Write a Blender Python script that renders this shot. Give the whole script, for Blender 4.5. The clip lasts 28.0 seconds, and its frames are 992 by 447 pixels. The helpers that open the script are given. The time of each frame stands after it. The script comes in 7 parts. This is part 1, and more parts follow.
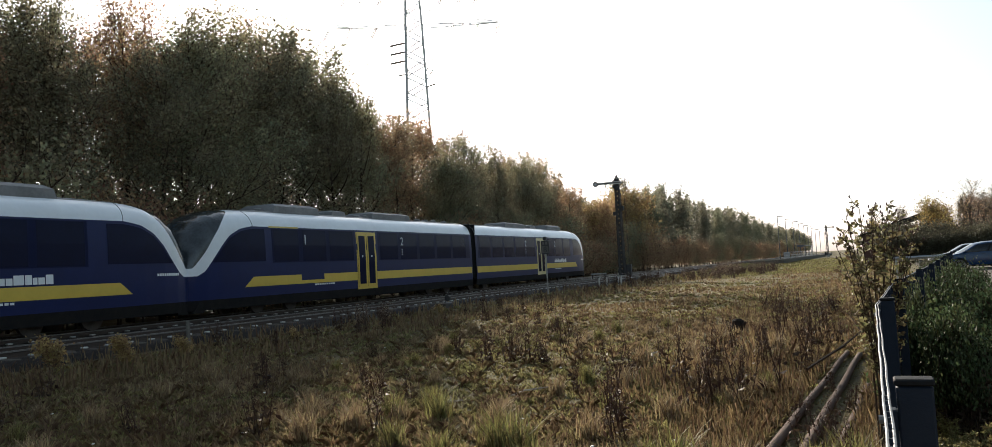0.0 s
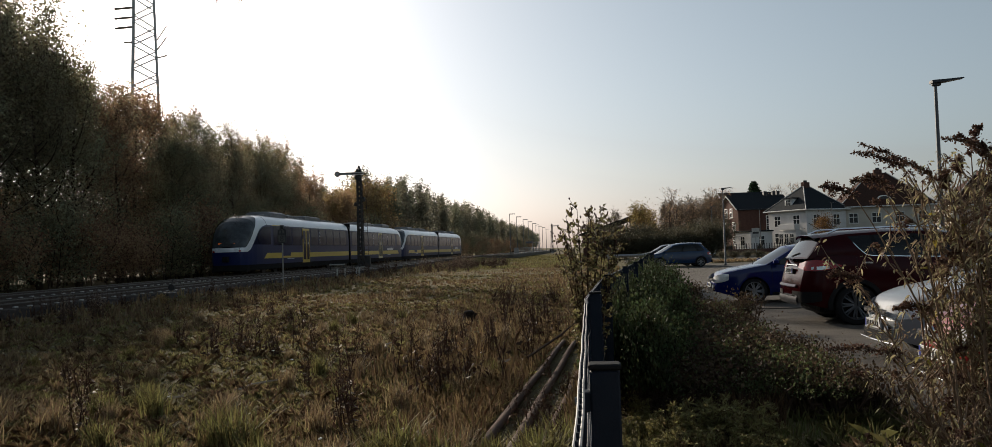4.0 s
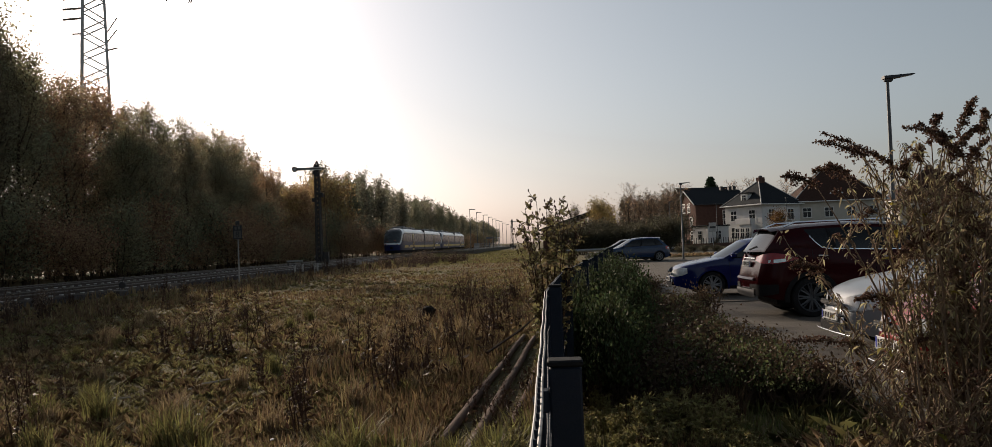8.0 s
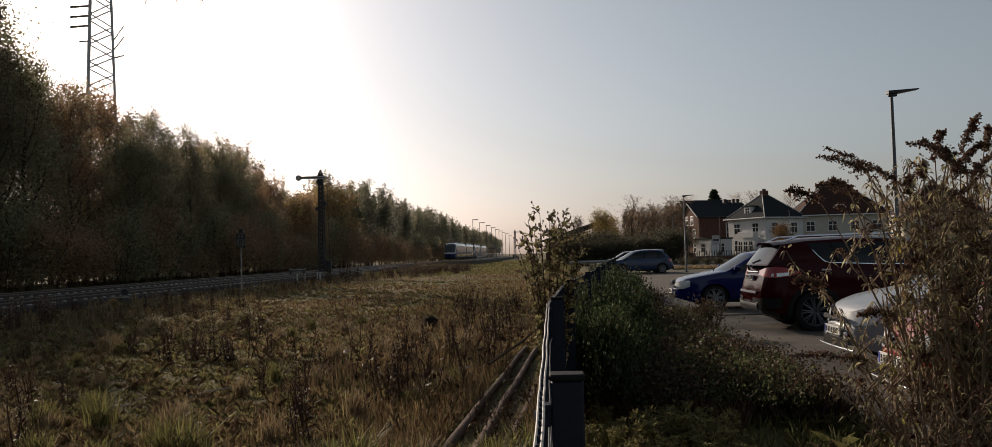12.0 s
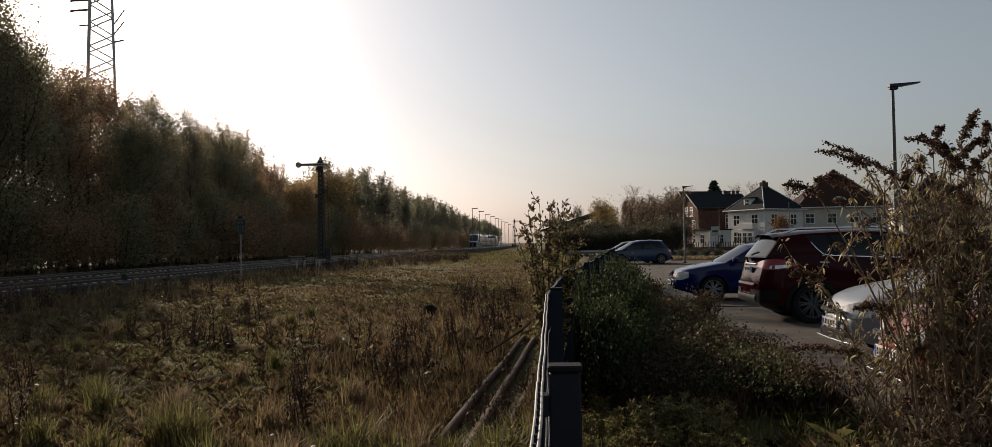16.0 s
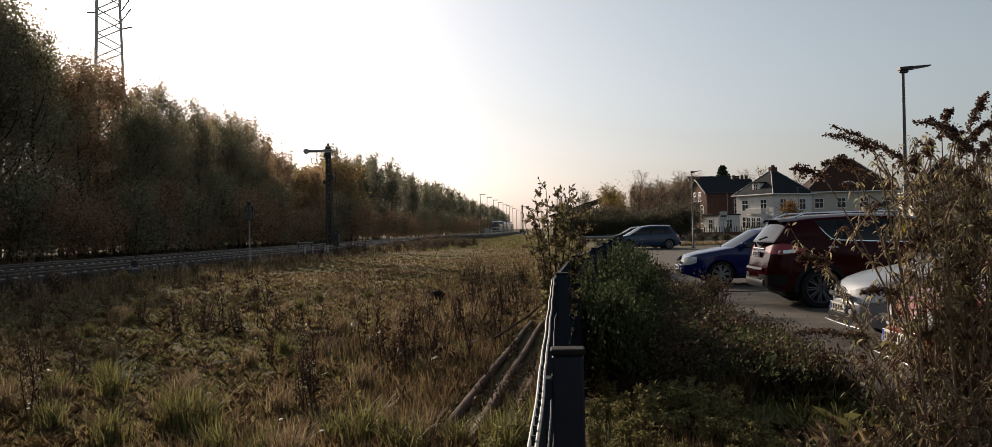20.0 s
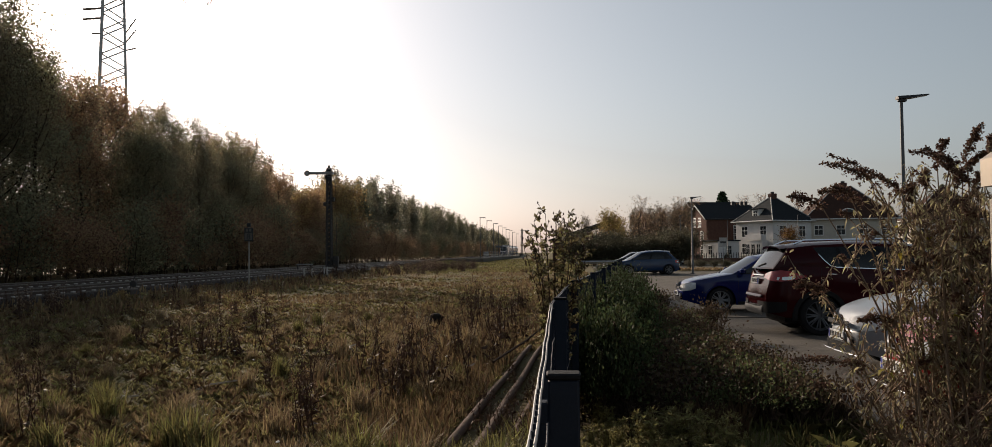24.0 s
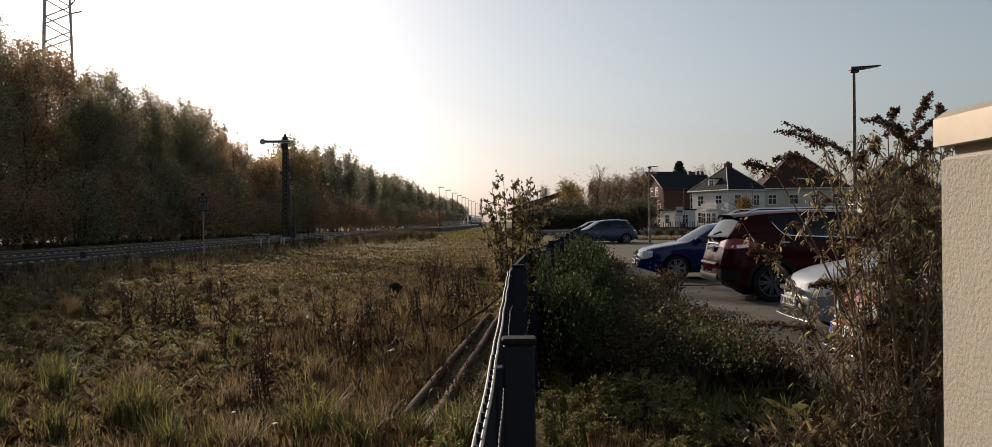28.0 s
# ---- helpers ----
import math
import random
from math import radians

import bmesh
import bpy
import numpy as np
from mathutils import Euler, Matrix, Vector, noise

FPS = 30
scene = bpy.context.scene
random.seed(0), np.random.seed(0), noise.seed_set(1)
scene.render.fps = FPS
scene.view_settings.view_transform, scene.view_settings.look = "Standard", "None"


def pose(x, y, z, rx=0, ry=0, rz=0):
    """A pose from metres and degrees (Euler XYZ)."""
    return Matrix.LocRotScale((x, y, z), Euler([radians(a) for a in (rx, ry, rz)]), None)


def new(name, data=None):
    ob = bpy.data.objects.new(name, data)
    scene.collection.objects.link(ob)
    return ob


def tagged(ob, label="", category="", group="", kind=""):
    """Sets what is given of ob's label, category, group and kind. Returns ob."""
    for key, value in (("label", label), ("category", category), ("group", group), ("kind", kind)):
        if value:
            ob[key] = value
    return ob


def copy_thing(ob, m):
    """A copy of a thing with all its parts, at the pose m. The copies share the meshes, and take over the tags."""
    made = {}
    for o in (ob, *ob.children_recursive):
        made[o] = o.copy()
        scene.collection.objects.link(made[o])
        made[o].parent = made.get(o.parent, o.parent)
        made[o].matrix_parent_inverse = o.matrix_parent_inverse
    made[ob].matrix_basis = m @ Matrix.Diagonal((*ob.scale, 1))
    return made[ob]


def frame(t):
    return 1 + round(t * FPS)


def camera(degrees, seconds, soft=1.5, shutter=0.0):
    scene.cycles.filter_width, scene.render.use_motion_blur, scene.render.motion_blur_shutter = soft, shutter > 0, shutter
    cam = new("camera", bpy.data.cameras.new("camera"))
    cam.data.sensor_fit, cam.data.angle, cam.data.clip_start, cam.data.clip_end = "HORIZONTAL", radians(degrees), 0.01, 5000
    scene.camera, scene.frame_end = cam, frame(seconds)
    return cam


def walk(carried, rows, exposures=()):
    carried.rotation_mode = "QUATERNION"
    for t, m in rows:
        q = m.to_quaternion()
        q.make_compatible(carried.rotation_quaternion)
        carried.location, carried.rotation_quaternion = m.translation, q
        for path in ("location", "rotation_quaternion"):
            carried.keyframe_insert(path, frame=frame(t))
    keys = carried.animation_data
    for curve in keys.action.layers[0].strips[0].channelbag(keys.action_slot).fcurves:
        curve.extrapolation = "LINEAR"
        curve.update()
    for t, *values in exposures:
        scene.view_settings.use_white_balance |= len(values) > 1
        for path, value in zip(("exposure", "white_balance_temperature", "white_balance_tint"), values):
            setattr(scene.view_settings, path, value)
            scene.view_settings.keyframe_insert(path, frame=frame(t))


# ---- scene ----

# ---- camera and its way ----
EXPO = [(t, e, 6150.0 if t < 3.5 else 6700.0, 8.0 if t < 3.5 else 14.5) for t, e in ((0.0, 1.45), (1.0, 0.85), (2.0, 0.45), (3.0, 0.42), (5.5, 0.85), (6.0, 0.95), (6.5, 0.8), (7.0, 0.6), (8.0, 0.42), (14.0, 0.31), (17.0, 0.33), (20.0, 0.67), (21.5, 0.75), (24.0, 0.5), (26.5, 0.38), (28.0, 0.62))]
cam = camera(63.5, 28.0, 0.7)
walk(cam, [
    (0, pose(-0.025, -0.160, 1.527, 93.30, 3.27, 24.97)),
    (0.5, pose(-0.018, -0.133, 1.530, 92.92, 2.05, 24.29)),
    (1, pose(-0.020, -0.193, 1.549, 93.50, 0.78, 21.56)),
    (1.5, pose(-0.005, -0.145, 1.540, 94.30, 1.03, 21.73)),
    (2, pose(-0.025, -0.173, 1.536, 94.58, 1.46, 20.61)),
    (2.5, pose(-0.018, -0.200, 1.536, 94.93, 1.65, 15.54)),
    (3, pose(-0.004, -0.165, 1.529, 94.11, 1.03, 10.14)),
    (3.5, pose(0.003, -0.201, 1.532, 92.83, 1.42, 7.85)),
    (5.5, pose(0.005, -0.007, 1.498, 90.70, 2.05, 2.89)),
    (6, pose(0.006, -0.029, 1.505, 90.33, 2.16, 2.01)),
    (6.5, pose(0.013, -0.033, 1.511, 91.13, 2.41, 2.30)),
    (7, pose(0.007, -0.061, 1.513, 91.69, 1.77, 4.03)),
    (7.5, pose(0.006, -0.080, 1.516, 91.38, 1.53, 3.91)),
    (8, pose(0.006, -0.022, 1.508, 91.44, 2.10, 3.66)),
    (8.5, pose(0.006, -0.022, 1.506, 92.30, 1.42, 2.99)),
    (9, pose(0.005, -0.036, 1.505, 91.99, 1.21, 2.53)),
    (9.5, pose(0.005, -0.031, 1.503, 90.98, 1.51, 2.68)),
    (10, pose(0.003, -0.026, 1.506, 91.82, 1.08, 2.68)),
    (10.5, pose(0.001, -0.032, 1.512, 92.26, 1.05, 3.63)),
    (11, pose(0.001, -0.040, 1.515, 92.57, 1.07, 3.95)),
    (11.5, pose(0.006, -0.034, 1.515, 92.36, 1.53, 3.86)),
    (13.5, pose(0.004, 0.006, 1.501, 91.68, 0.77, 3.17)),
    (14, pose(0.004, 0.027, 1.498, 90.46, 0.28, 2.08)),
    (14.5, pose(0.000, 0.000, 1.500, 91.40, 0.40, 4.61)),
    (15, pose(-0.002, 0.004, 1.508, 92.53, 1.13, 4.26)),
    (15.5, pose(0.003, -0.020, 1.518, 91.64, 1.94, 3.67)),
    (16, pose(0.005, -0.057, 1.522, 91.40, 0.93, 3.80)),
    (16.5, pose(0.007, -0.064, 1.524, 91.82, 1.49, 4.40)),
    (17, pose(0.010, -0.031, 1.518, 90.49, 0.97, 4.57)),
    (17.5, pose(0.013, -0.050, 1.519, 90.29, 1.25, 4.00)),
    (18, pose(0.008, -0.046, 1.510, 91.43, 0.80, 4.33)),
    (18.5, pose(0.008, -0.042, 1.509, 90.26, 0.90, 4.87)),
    (19, pose(0.007, -0.045, 1.511, 90.49, 0.42, 4.44)),
    (19.5, pose(0.008, -0.030, 1.511, 89.77, 0.83, 4.36)),
    (20, pose(0.015, -0.060, 1.519, 90.39, 1.10, 4.37)),
    (20.5, pose(0.018, -0.051, 1.516, 90.32, 1.29, 3.82)),
    (21, pose(0.016, -0.024, 1.512, 90.58, 0.45, 3.67)),
    (21.5, pose(0.016, -0.036, 1.514, 91.55, 0.42, 3.61)),
    (23.5, pose(0.018, -0.043, 1.514, 90.45, 0.55, 4.42)),
    (24, pose(0.020, -0.089, 1.522, 92.08, 0.51, 4.34)),
    (24.5, pose(0.021, -0.053, 1.508, 91.39, 0.65, 3.09)),
    (25, pose(0.022, -0.054, 1.507, 91.82, 0.32, 3.29)),
    (25.5, pose(0.022, -0.040, 1.505, 90.65, 0.74, 1.82)),
    (26, pose(0.020, -0.065, 1.511, 90.76, 0.64, 1.93)),
    (26.5, pose(0.026, -0.052, 1.510, 90.65, 1.11, 1.82)),
    (27, pose(0.029, -0.058, 1.514, 89.22, 1.30, 2.66)),
    (27.5, pose(0.031, -0.064, 1.514, 89.91, 0.96, 2.43)),
    (28, pose(0.027, -0.062, 1.512, 89.87, 0.63, 1.43)),
], exposures=EXPO)

# ---- daylight: a low autumn sun ahead, over the wood ----
SUN_AZ, SUN_EL = -37.0, 21.5            # degrees from +y to the right, and up
world = bpy.data.worlds.new("world")
scene.world = world
world.use_nodes = True
wn = world.node_tree.nodes
sky = wn.new("ShaderNodeTexSky")
sky.sky_type, sky.sun_disc = "NISHITA", False
sky.sun_elevation, sky.sun_rotation = radians(SUN_EL), radians(SUN_AZ)
sky.air_density, sky.dust_density, sky.ozone_density, sky.altitude = 1.0, 2.2, 2.4, 20
wn["Background"].inputs["Strength"].default_value = 0.07
hazy = wn.new("ShaderNodeHueSaturation")            # thin autumn haze takes the colour out of the sky
hazy.inputs["Saturation"].default_value = 0.56
hazy.inputs["Hue"].default_value = 0.475
world.node_tree.links.new(sky.outputs["Color"], hazy.inputs["Color"])
world.node_tree.links.new(hazy.outputs["Color"], wn["Background"].inputs["Color"])
sun_data = bpy.data.lights.new("sun", "SUN")
sun_data.energy, sun_data.angle, sun_data.color = 3.8, radians(0.6), (1.0, 0.86, 0.68)
sun_lamp = new("sun", sun_data)
_a, _e = radians(SUN_AZ), radians(SUN_EL)
sun_way = Vector((math.sin(_a) * math.cos(_e), math.cos(_a) * math.cos(_e), math.sin(_e)))
sun_lamp.rotation_euler = sun_way.to_track_quat("Z", "Y").to_euler()
sun_lamp.location = sun_way * 60

# ---- materials ----
def M(name, col, rough=0.6, metal=0.0, col2=None, scale=8.0, bump=0.0, fine=None, detail=6.0, spec=0.5, per_object=0.0, per_island=0.0, mix=(0.35, 0.7), stretch=None, coat=0.0, translucent=0.0, world_size=False):
    """A node material: two scales of noise between col and col2, bump from the fine one, and a shift from piece to piece."""
    m = bpy.data.materials.new(name)
    m.use_nodes = True
    nt = m.node_tree
    n, link = nt.nodes, nt.links.new
    b = n["Principled BSDF"]
    b.inputs["Roughness"].default_value, b.inputs["Metallic"].default_value = rough, metal
    b.inputs["Specular IOR Level"].default_value = spec if rough < 0.8 else min(spec, 0.1)
    b.inputs["Coat Weight"].default_value = coat
    b.inputs["Coat Roughness"].default_value = 0.06
    col2 = col2 or tuple(c * 0.72 for c in col)
    tc = n.new("ShaderNodeTexCoord")
    src = n.new("ShaderNodeNewGeometry").outputs["Position"] if world_size else tc.outputs["Object"]
    if stretch:
        mp = n.new("ShaderNodeMapping")
        mp.inputs["Scale"].default_value = stretch
        link(src, mp.inputs["Vector"])
        src = mp.outputs["Vector"]
    a = n.new("ShaderNodeTexNoise")
    a.inputs["Scale"].default_value, a.inputs["Detail"].default_value, a.inputs["Roughness"].default_value = scale, detail, 0.65
    f = n.new("ShaderNodeTexNoise")
    f.inputs["Scale"].default_value, f.inputs["Detail"].default_value = fine or scale * 9.0, 4.0
    for t in (a, f):
        link(src, t.inputs["Vector"])
    r = n.new("ShaderNodeMapRange")
    r.inputs["From Min"].default_value, r.inputs["From Max"].default_value = mix
    add = n.new("ShaderNodeMath")
    add.operation = "MULTIPLY_ADD"
    add.inputs[1].default_value, add.inputs[2].default_value = 0.35, -0.175
    link(f.outputs["Fac"], add.inputs[0])
    s = n.new("ShaderNodeMath")
    link(a.outputs["Fac"], s.inputs[0])
    link(add.outputs[0], s.inputs[1])
    link(s.outputs[0], r.inputs["Value"])
    c = n.new("ShaderNodeMix")
    c.data_type = "RGBA"
    c.inputs["A"].default_value, c.inputs["B"].default_value = (*col, 1), (*col2, 1)
    link(r.outputs["Result"], c.inputs["Factor"])
    out = c.outputs["Result"]
    if per_object or per_island:
        if per_island:
            rnd = n.new("ShaderNodeNewGeometry").outputs["Random Per Island"]
        else:
            rnd = n.new("ShaderNodeObjectInfo").outputs["Random"]
        k = n.new("ShaderNodeMapRange")
        amount = per_object or per_island
        k.inputs["To Min"].default_value, k.inputs["To Max"].default_value = 1 - amount, 1 + amount
        link(rnd, k.inputs["Value"])
        h = n.new("ShaderNodeHueSaturation")
        link(out, h.inputs["Color"])
        link(k.outputs["Result"], h.inputs["Value"])
        k2 = n.new("ShaderNodeMapRange")
        k2.inputs["To Min"].default_value, k2.inputs["To Max"].default_value = 0.5 - amount * 0.06, 0.5 + amount * 0.06
        link(rnd, k2.inputs["Value"])
        link(k2.outputs["Result"], h.inputs["Hue"])
        out = h.outputs["Color"]
    link(out, b.inputs["Base Color"])
    if bump:
        bp = n.new("ShaderNodeBump")
        bp.inputs["Strength"].default_value, bp.inputs["Distance"].default_value = min(bump, 1.0), 0.02
        link(f.outputs["Fac"], bp.inputs["Height"])
        link(bp.outputs["Normal"], b.inputs["Normal"])
    if translucent:
        tr = n.new("ShaderNodeBsdfTranslucent")
        link(out, tr.inputs["Color"])
        ms = n.new("ShaderNodeMixShader")
        ms.inputs["Fac"].default_value = translucent
        link(b.outputs["BSDF"], ms.inputs[1])
        link(tr.outputs["BSDF"], ms.inputs[2])
        link(ms.outputs["Shader"], n["Material Output"].inputs["Surface"])
    return m


def glow(name, col, strength):
    m = M(name, col, 0.4)
    b = m.node_tree.nodes["Principled BSDF"]
    b.inputs["Emission Color"].default_value, b.inputs["Emission Strength"].default_value = (*col, 1), strength
    return m


def glass(name, col, rough=0.03):
    m = M(name, col, rough, 0.0, tuple(c * 0.8 for c in col), 1.5, spec=0.3)
    return m


# ---- shape tools ----
class G:
    """A growing list of corners and faces for one mesh."""

    def __init__(self):
        self.v, self.f = [], []

    def face(self, *pts):
        n = len(self.v)
        self.v += [tuple(p) for p in pts]
        self.f.append(tuple(range(n, n + len(pts))))
        return self

    def box(self, x0, x1, y0, y1, z0, z1, m=None):
        n = len(self.v)
        pts = [Vector((x, y, z)) for z in (z0, z1) for x, y in ((x0, y0), (x1, y0), (x1, y1), (x0, y1))]
        self.v += [tuple(m @ p if m else p) for p in pts]
        self.f += [tuple(n + i for i in q) for q in ((3, 2, 1, 0), (4, 5, 6, 7), (0, 1, 5, 4), (1, 2, 6, 5), (2, 3, 7, 6), (3, 0, 4, 7))]
        return self

    def soft(self, x0, x1, y0, y1, z0, z1, r=0.02, m=None):
        """A box with chamfered edges."""
        xs, ys, zs = (x0, x0 + r, x1 - r, x1), (y0, y0 + r, y1 - r, y1), (z0, z0 + r, z1 - r, z1)
        rings = []
        for k, z in enumerate(zs):
            d = r if k in (0, 3) else 0
            a, b, c, e = x0 + d, x1 - d, y0 + d, y1 - d
            ring = [(a + r, c), (b - r, c), (b, c + r), (b, e - r), (b - r, e), (a + r, e), (a, e - r), (a, c + r)]
            rings.append([(x, y, z) for x, y in ring])
        if m:
            rings = [[tuple(m @ Vector(p)) for p in q] for q in rings]
        return self.loft(rings, True, True)

    def loft(self, rings, cap=False, closed=True):
        n, k = len(self.v), len(rings[0])
        for r in rings:
            self.v += [tuple(p) for p in r]
        for i in range(len(rings) - 1):
            for j in range(k if closed else k - 1):
                a, b = n + i * k + j, n + i * k + (j + 1) % k
                self.f.append((a, b, b + k, a + k))
        if cap:
            self.f.append(tuple(n + j for j in reversed(range(k))))
            self.f.append(tuple(n + (len(rings) - 1) * k + j for j in range(k)))
        return self

    def tube(self, pts, r, sides=6, cap=True):
        """A round bar through pts; r: one radius or one for each point."""
        pts = [Vector(p) for p in pts]
        rs = r if isinstance(r, (list, tuple)) else [r] * len(pts)
        rings = []
        side = None
        for i, p in enumerate(pts):
            d = (pts[min(i + 1, len(pts) - 1)] - pts[max(i - 1, 0)]).normalized()
            if side is None:
                side = d.orthogonal().normalized()
            side = (side - d * side.dot(d)).normalized()
            up = d.cross(side)
            rings.append([tuple(p + (side * math.cos(2 * math.pi * k / sides) + up * math.sin(2 * math.pi * k / sides)) * rs[i]) for k in range(sides)])
        return self.loft(rings, cap)

    def disc(self, c, axis, r, t, sides=16):
        c, axis = Vector(c), Vector(axis).normalized()
        return self.tube([c - axis * t / 2, c + axis * t / 2], r, sides)


def mesh_of(name, g, mat, smooth=33):
    me = bpy.data.meshes.new(name)
    me.from_pydata(g.v, [], g.f)
    me.materials.append(mat)
    if smooth:
        me.shade_smooth()
        me.set_sharp_from_angle(angle=radians(smooth))
    return me


def part(name, g, mat, parent=None, label="", at=None, smooth=33):
    ob = new(name, g if isinstance(g, bpy.types.Mesh) else mesh_of(name, g, mat, smooth))
    if parent:
        ob.parent = parent
    if at is not None:
        ob.matrix_basis = at
    if label:
        ob["label"] = label
    return ob


def thing(name, label, category, group="", at=None, kind=""):
    ob = new(name)
    ob.empty_display_size = 0.2
    if at is not None:
        ob.matrix_basis = at
    return tagged(ob, label, category, group, kind)


def setting(name, g, mat, label, smooth=40, kind="structure", category=""):
    return tagged(part(name, g, mat, None, "", None, smooth), label, category or name.split("_")[0], "", kind)


rng = random.Random(11)
U = rng.uniform

# ---- the ground, the tracks and the car park ----
def bed_edge(y):
    """The x at which the planted bed meets the paving."""
    return 2.75 if y < 24 else 2.75 + (y - 24) * 0.02


def land(x, y):
    z = 0.05 * noise.noise((x * 0.13, y * 0.13, 3)) + 0.03 * noise.noise((x * 0.6, y * 0.6, 7))
    if x > bed_edge(y) - 0.3 and y < 95:
        z = -0.06
    if x < -13:
        z += min(1, (-13 - x) / 2.2) * 0.16
    return z * (1 if abs(x) < 200 and y < 300 else 0)


SOIL = M("meadow_soil", (0.115, 0.1, 0.048), 0.95, 0, (0.082, 0.062, 0.034), 0.9, 0.8, 22, mix=(0.38, 0.6), spec=0.08)


def axis_steps(lo, near0, near1, hi, step):
    a = list(np.arange(near0, near1 + 1e-6, step))
    out, d = [], step
    x = near0
    while x > lo:
        d *= 1.35
        x -= d
        out.append(max(x, lo))
    out = out[::-1] + a
    d, x = step, near1
    while x < hi:
        d *= 1.35
        x += d
        out.append(min(x, hi))
    return out


gx, gy = axis_steps(-2500, -24, 14, 2500, 0.4), axis_steps(-2500, -4, 70, 3500, 0.45)
g = G()
g.v = [(x, y, land(x, y)) for y in gy for x in gx]
w = len(gx)
g.f = [(j * w + i, j * w + i + 1, j * w + w + i + 1, j * w + w + i) for j in range(len(gy) - 1) for i in range(w - 1)]
setting("ground", g, SOIL, "rough autumn meadow of dry grass and moss", category="ground")

TRACK = [(-60, -18.44), (-40, -19.17), (0, -20.63), (40, -21.76), (80, -21.93), (120, -21.76), (520, -19.8)]
RAIL_Z = 0.45


def track_x(y, shift=0.0):
    x = float(np.interp(y, [q[0] for q in TRACK], [q[1] for q in TRACK]))
    return x + shift


def siding_x(y):
    """The siding lies beside the running line and joins it beyond the signal."""
    k = min(1, max(0, (y - 62) / 75))
    return track_x(y) + 4.35 * (1 - k * k * (3 - 2 * k))


BALLAST = M("ballast", (0.024, 0.02, 0.018), 0.95, 0, (0.013, 0.011, 0.01), 6, 1.0, 25)
RAIL = M("rail_steel", (0.06, 0.04, 0.03), 0.7, 0.2, (0.035, 0.025, 0.02), 5, 0.3)
RAILHEAD = M("rail_head", (0.12, 0.105, 0.095), 0.4, 0.3, (0.08, 0.068, 0.06), 3)
SLEEPER = M("sleeper_concrete", (0.09, 0.078, 0.068), 0.9, 0, (0.05, 0.044, 0.038), 5, 0.5, per_object=0.25)
CLIP = M("clip_steel", (0.5, 0.48, 0.45), 0.5, 0.2)


def strip(path, y0, y1, profile, dy=2.0):
    g = G()
    rings = []
    for y in np.arange(y0, y1 + 0.01, dy):
        x = path(y)
        rings.append([(x + a + 0.05 * noise.noise((y, a, 1)), y, z + 0.03 * noise.noise((y * 0.7, a * 2, 5))) for a, z in profile])
    return g.loft(rings, False, False)


def rail_bar(path, off, y0, y1, z=RAIL_Z):
    g = G()
    prof = [(-0.06, -0.15), (0.06, -0.15), (0.012, -0.125), (0.01, -0.04), (0.035, -0.03), (0.035, 0.0), (-0.035, 0.0), (-0.035, -0.03), (-0.01, -0.04), (-0.012, -0.125)]
    rings = [[(path(y) + off + a, y, z + b) for a, b in prof] for y in np.arange(y0, y1 + 0.1, 4.0)]
    return g.loft(rings, True)


for tname, path, y0, y1, lab in (("running_line", track_x, -56, 500, "single railway line of steel rails on concrete sleepers and ballast"),
                                 ("siding", siding_x, -56, 136, "rusty siding track beside the running line")):
    bed = strip(path, y0, y1, [(-2.6, 0.05), (-1.7, 0.29), (-0.9, 0.3), (0, 0.29), (0.9, 0.3), (1.6, 0.29), (2.1, 0.02)])
    tr = thing("railway_track", lab, "railway track", "railway tracks", kind="structure")
    part("ballast_bed", bed, BALLAST, tr, "grey-brown crushed stone")
    for off in (-0.75, 0.75):
        part("rail", rail_bar(path, off, y0, y1), RAIL, tr)
        head = G()
        for ya in np.arange(y0, y1 - 3.9, 4.0):
            xa, xb = path(ya) + off, path(ya + 4) + off
            head.loft([[(x + a, y, RAIL_Z + b) for a, b in ((-0.038, -0.026), (-0.034, 0.004), (0.034, 0.004), (0.038, -0.026))] for x, y in ((xa, ya), (xb, ya + 4))], True)
        part("rail_head", head, RAILHEAD, tr, "bright worn running surface")
    g = G().soft(-1.3, 1.3, -0.13, 0.13, 0.15, 0.315, 0.02)
    sm = mesh_of("sleeper", g, SLEEPER)
    g = G()
    for off in (-0.86, -0.64, 0.64, 0.86):
        g.soft(off - 0.055, off + 0.055, -0.07, 0.07, 0.315, 0.355, 0.012)
    cm = mesh_of("rail_clip", g, CLIP)
    for y in np.arange(-14, 112 if tname == "running_line" else 106, 0.62):
        s = part("sleeper", sm, None, tr, at=pose(path(y), y, 0, 0, 0, U(-1, 1)))
        part("rail_clip", cm, None, s)

# ---- the train: two coupled two-car diesel units ----
T_BLUE = M("coach_blue", (0.007, 0.015, 0.075), 0.4, 0, (0.006, 0.012, 0.06), 0.7, spec=0.18, coat=0.05)
T_BAND = M("window_band_navy", (0.007, 0.011, 0.045), 0.35, 0, (0.006, 0.009, 0.035), 1.1, spec=0.07)
T_SCREEN = M("windscreen_glass", (0.05, 0.058, 0.065), 0.1, 0, (0.015, 0.018, 0.02), 1.5, spec=0.5)
T_PALE = M("pale_door_yellow", (0.6, 0.52, 0.26), 0.4, 0, (0.5, 0.43, 0.2), 0.8, coat=0.2)
T_WHITE = M("coach_white", (0.74, 0.77, 0.8), 0.3, 0, (0.66, 0.69, 0.72), 0.6, coat=0.3)
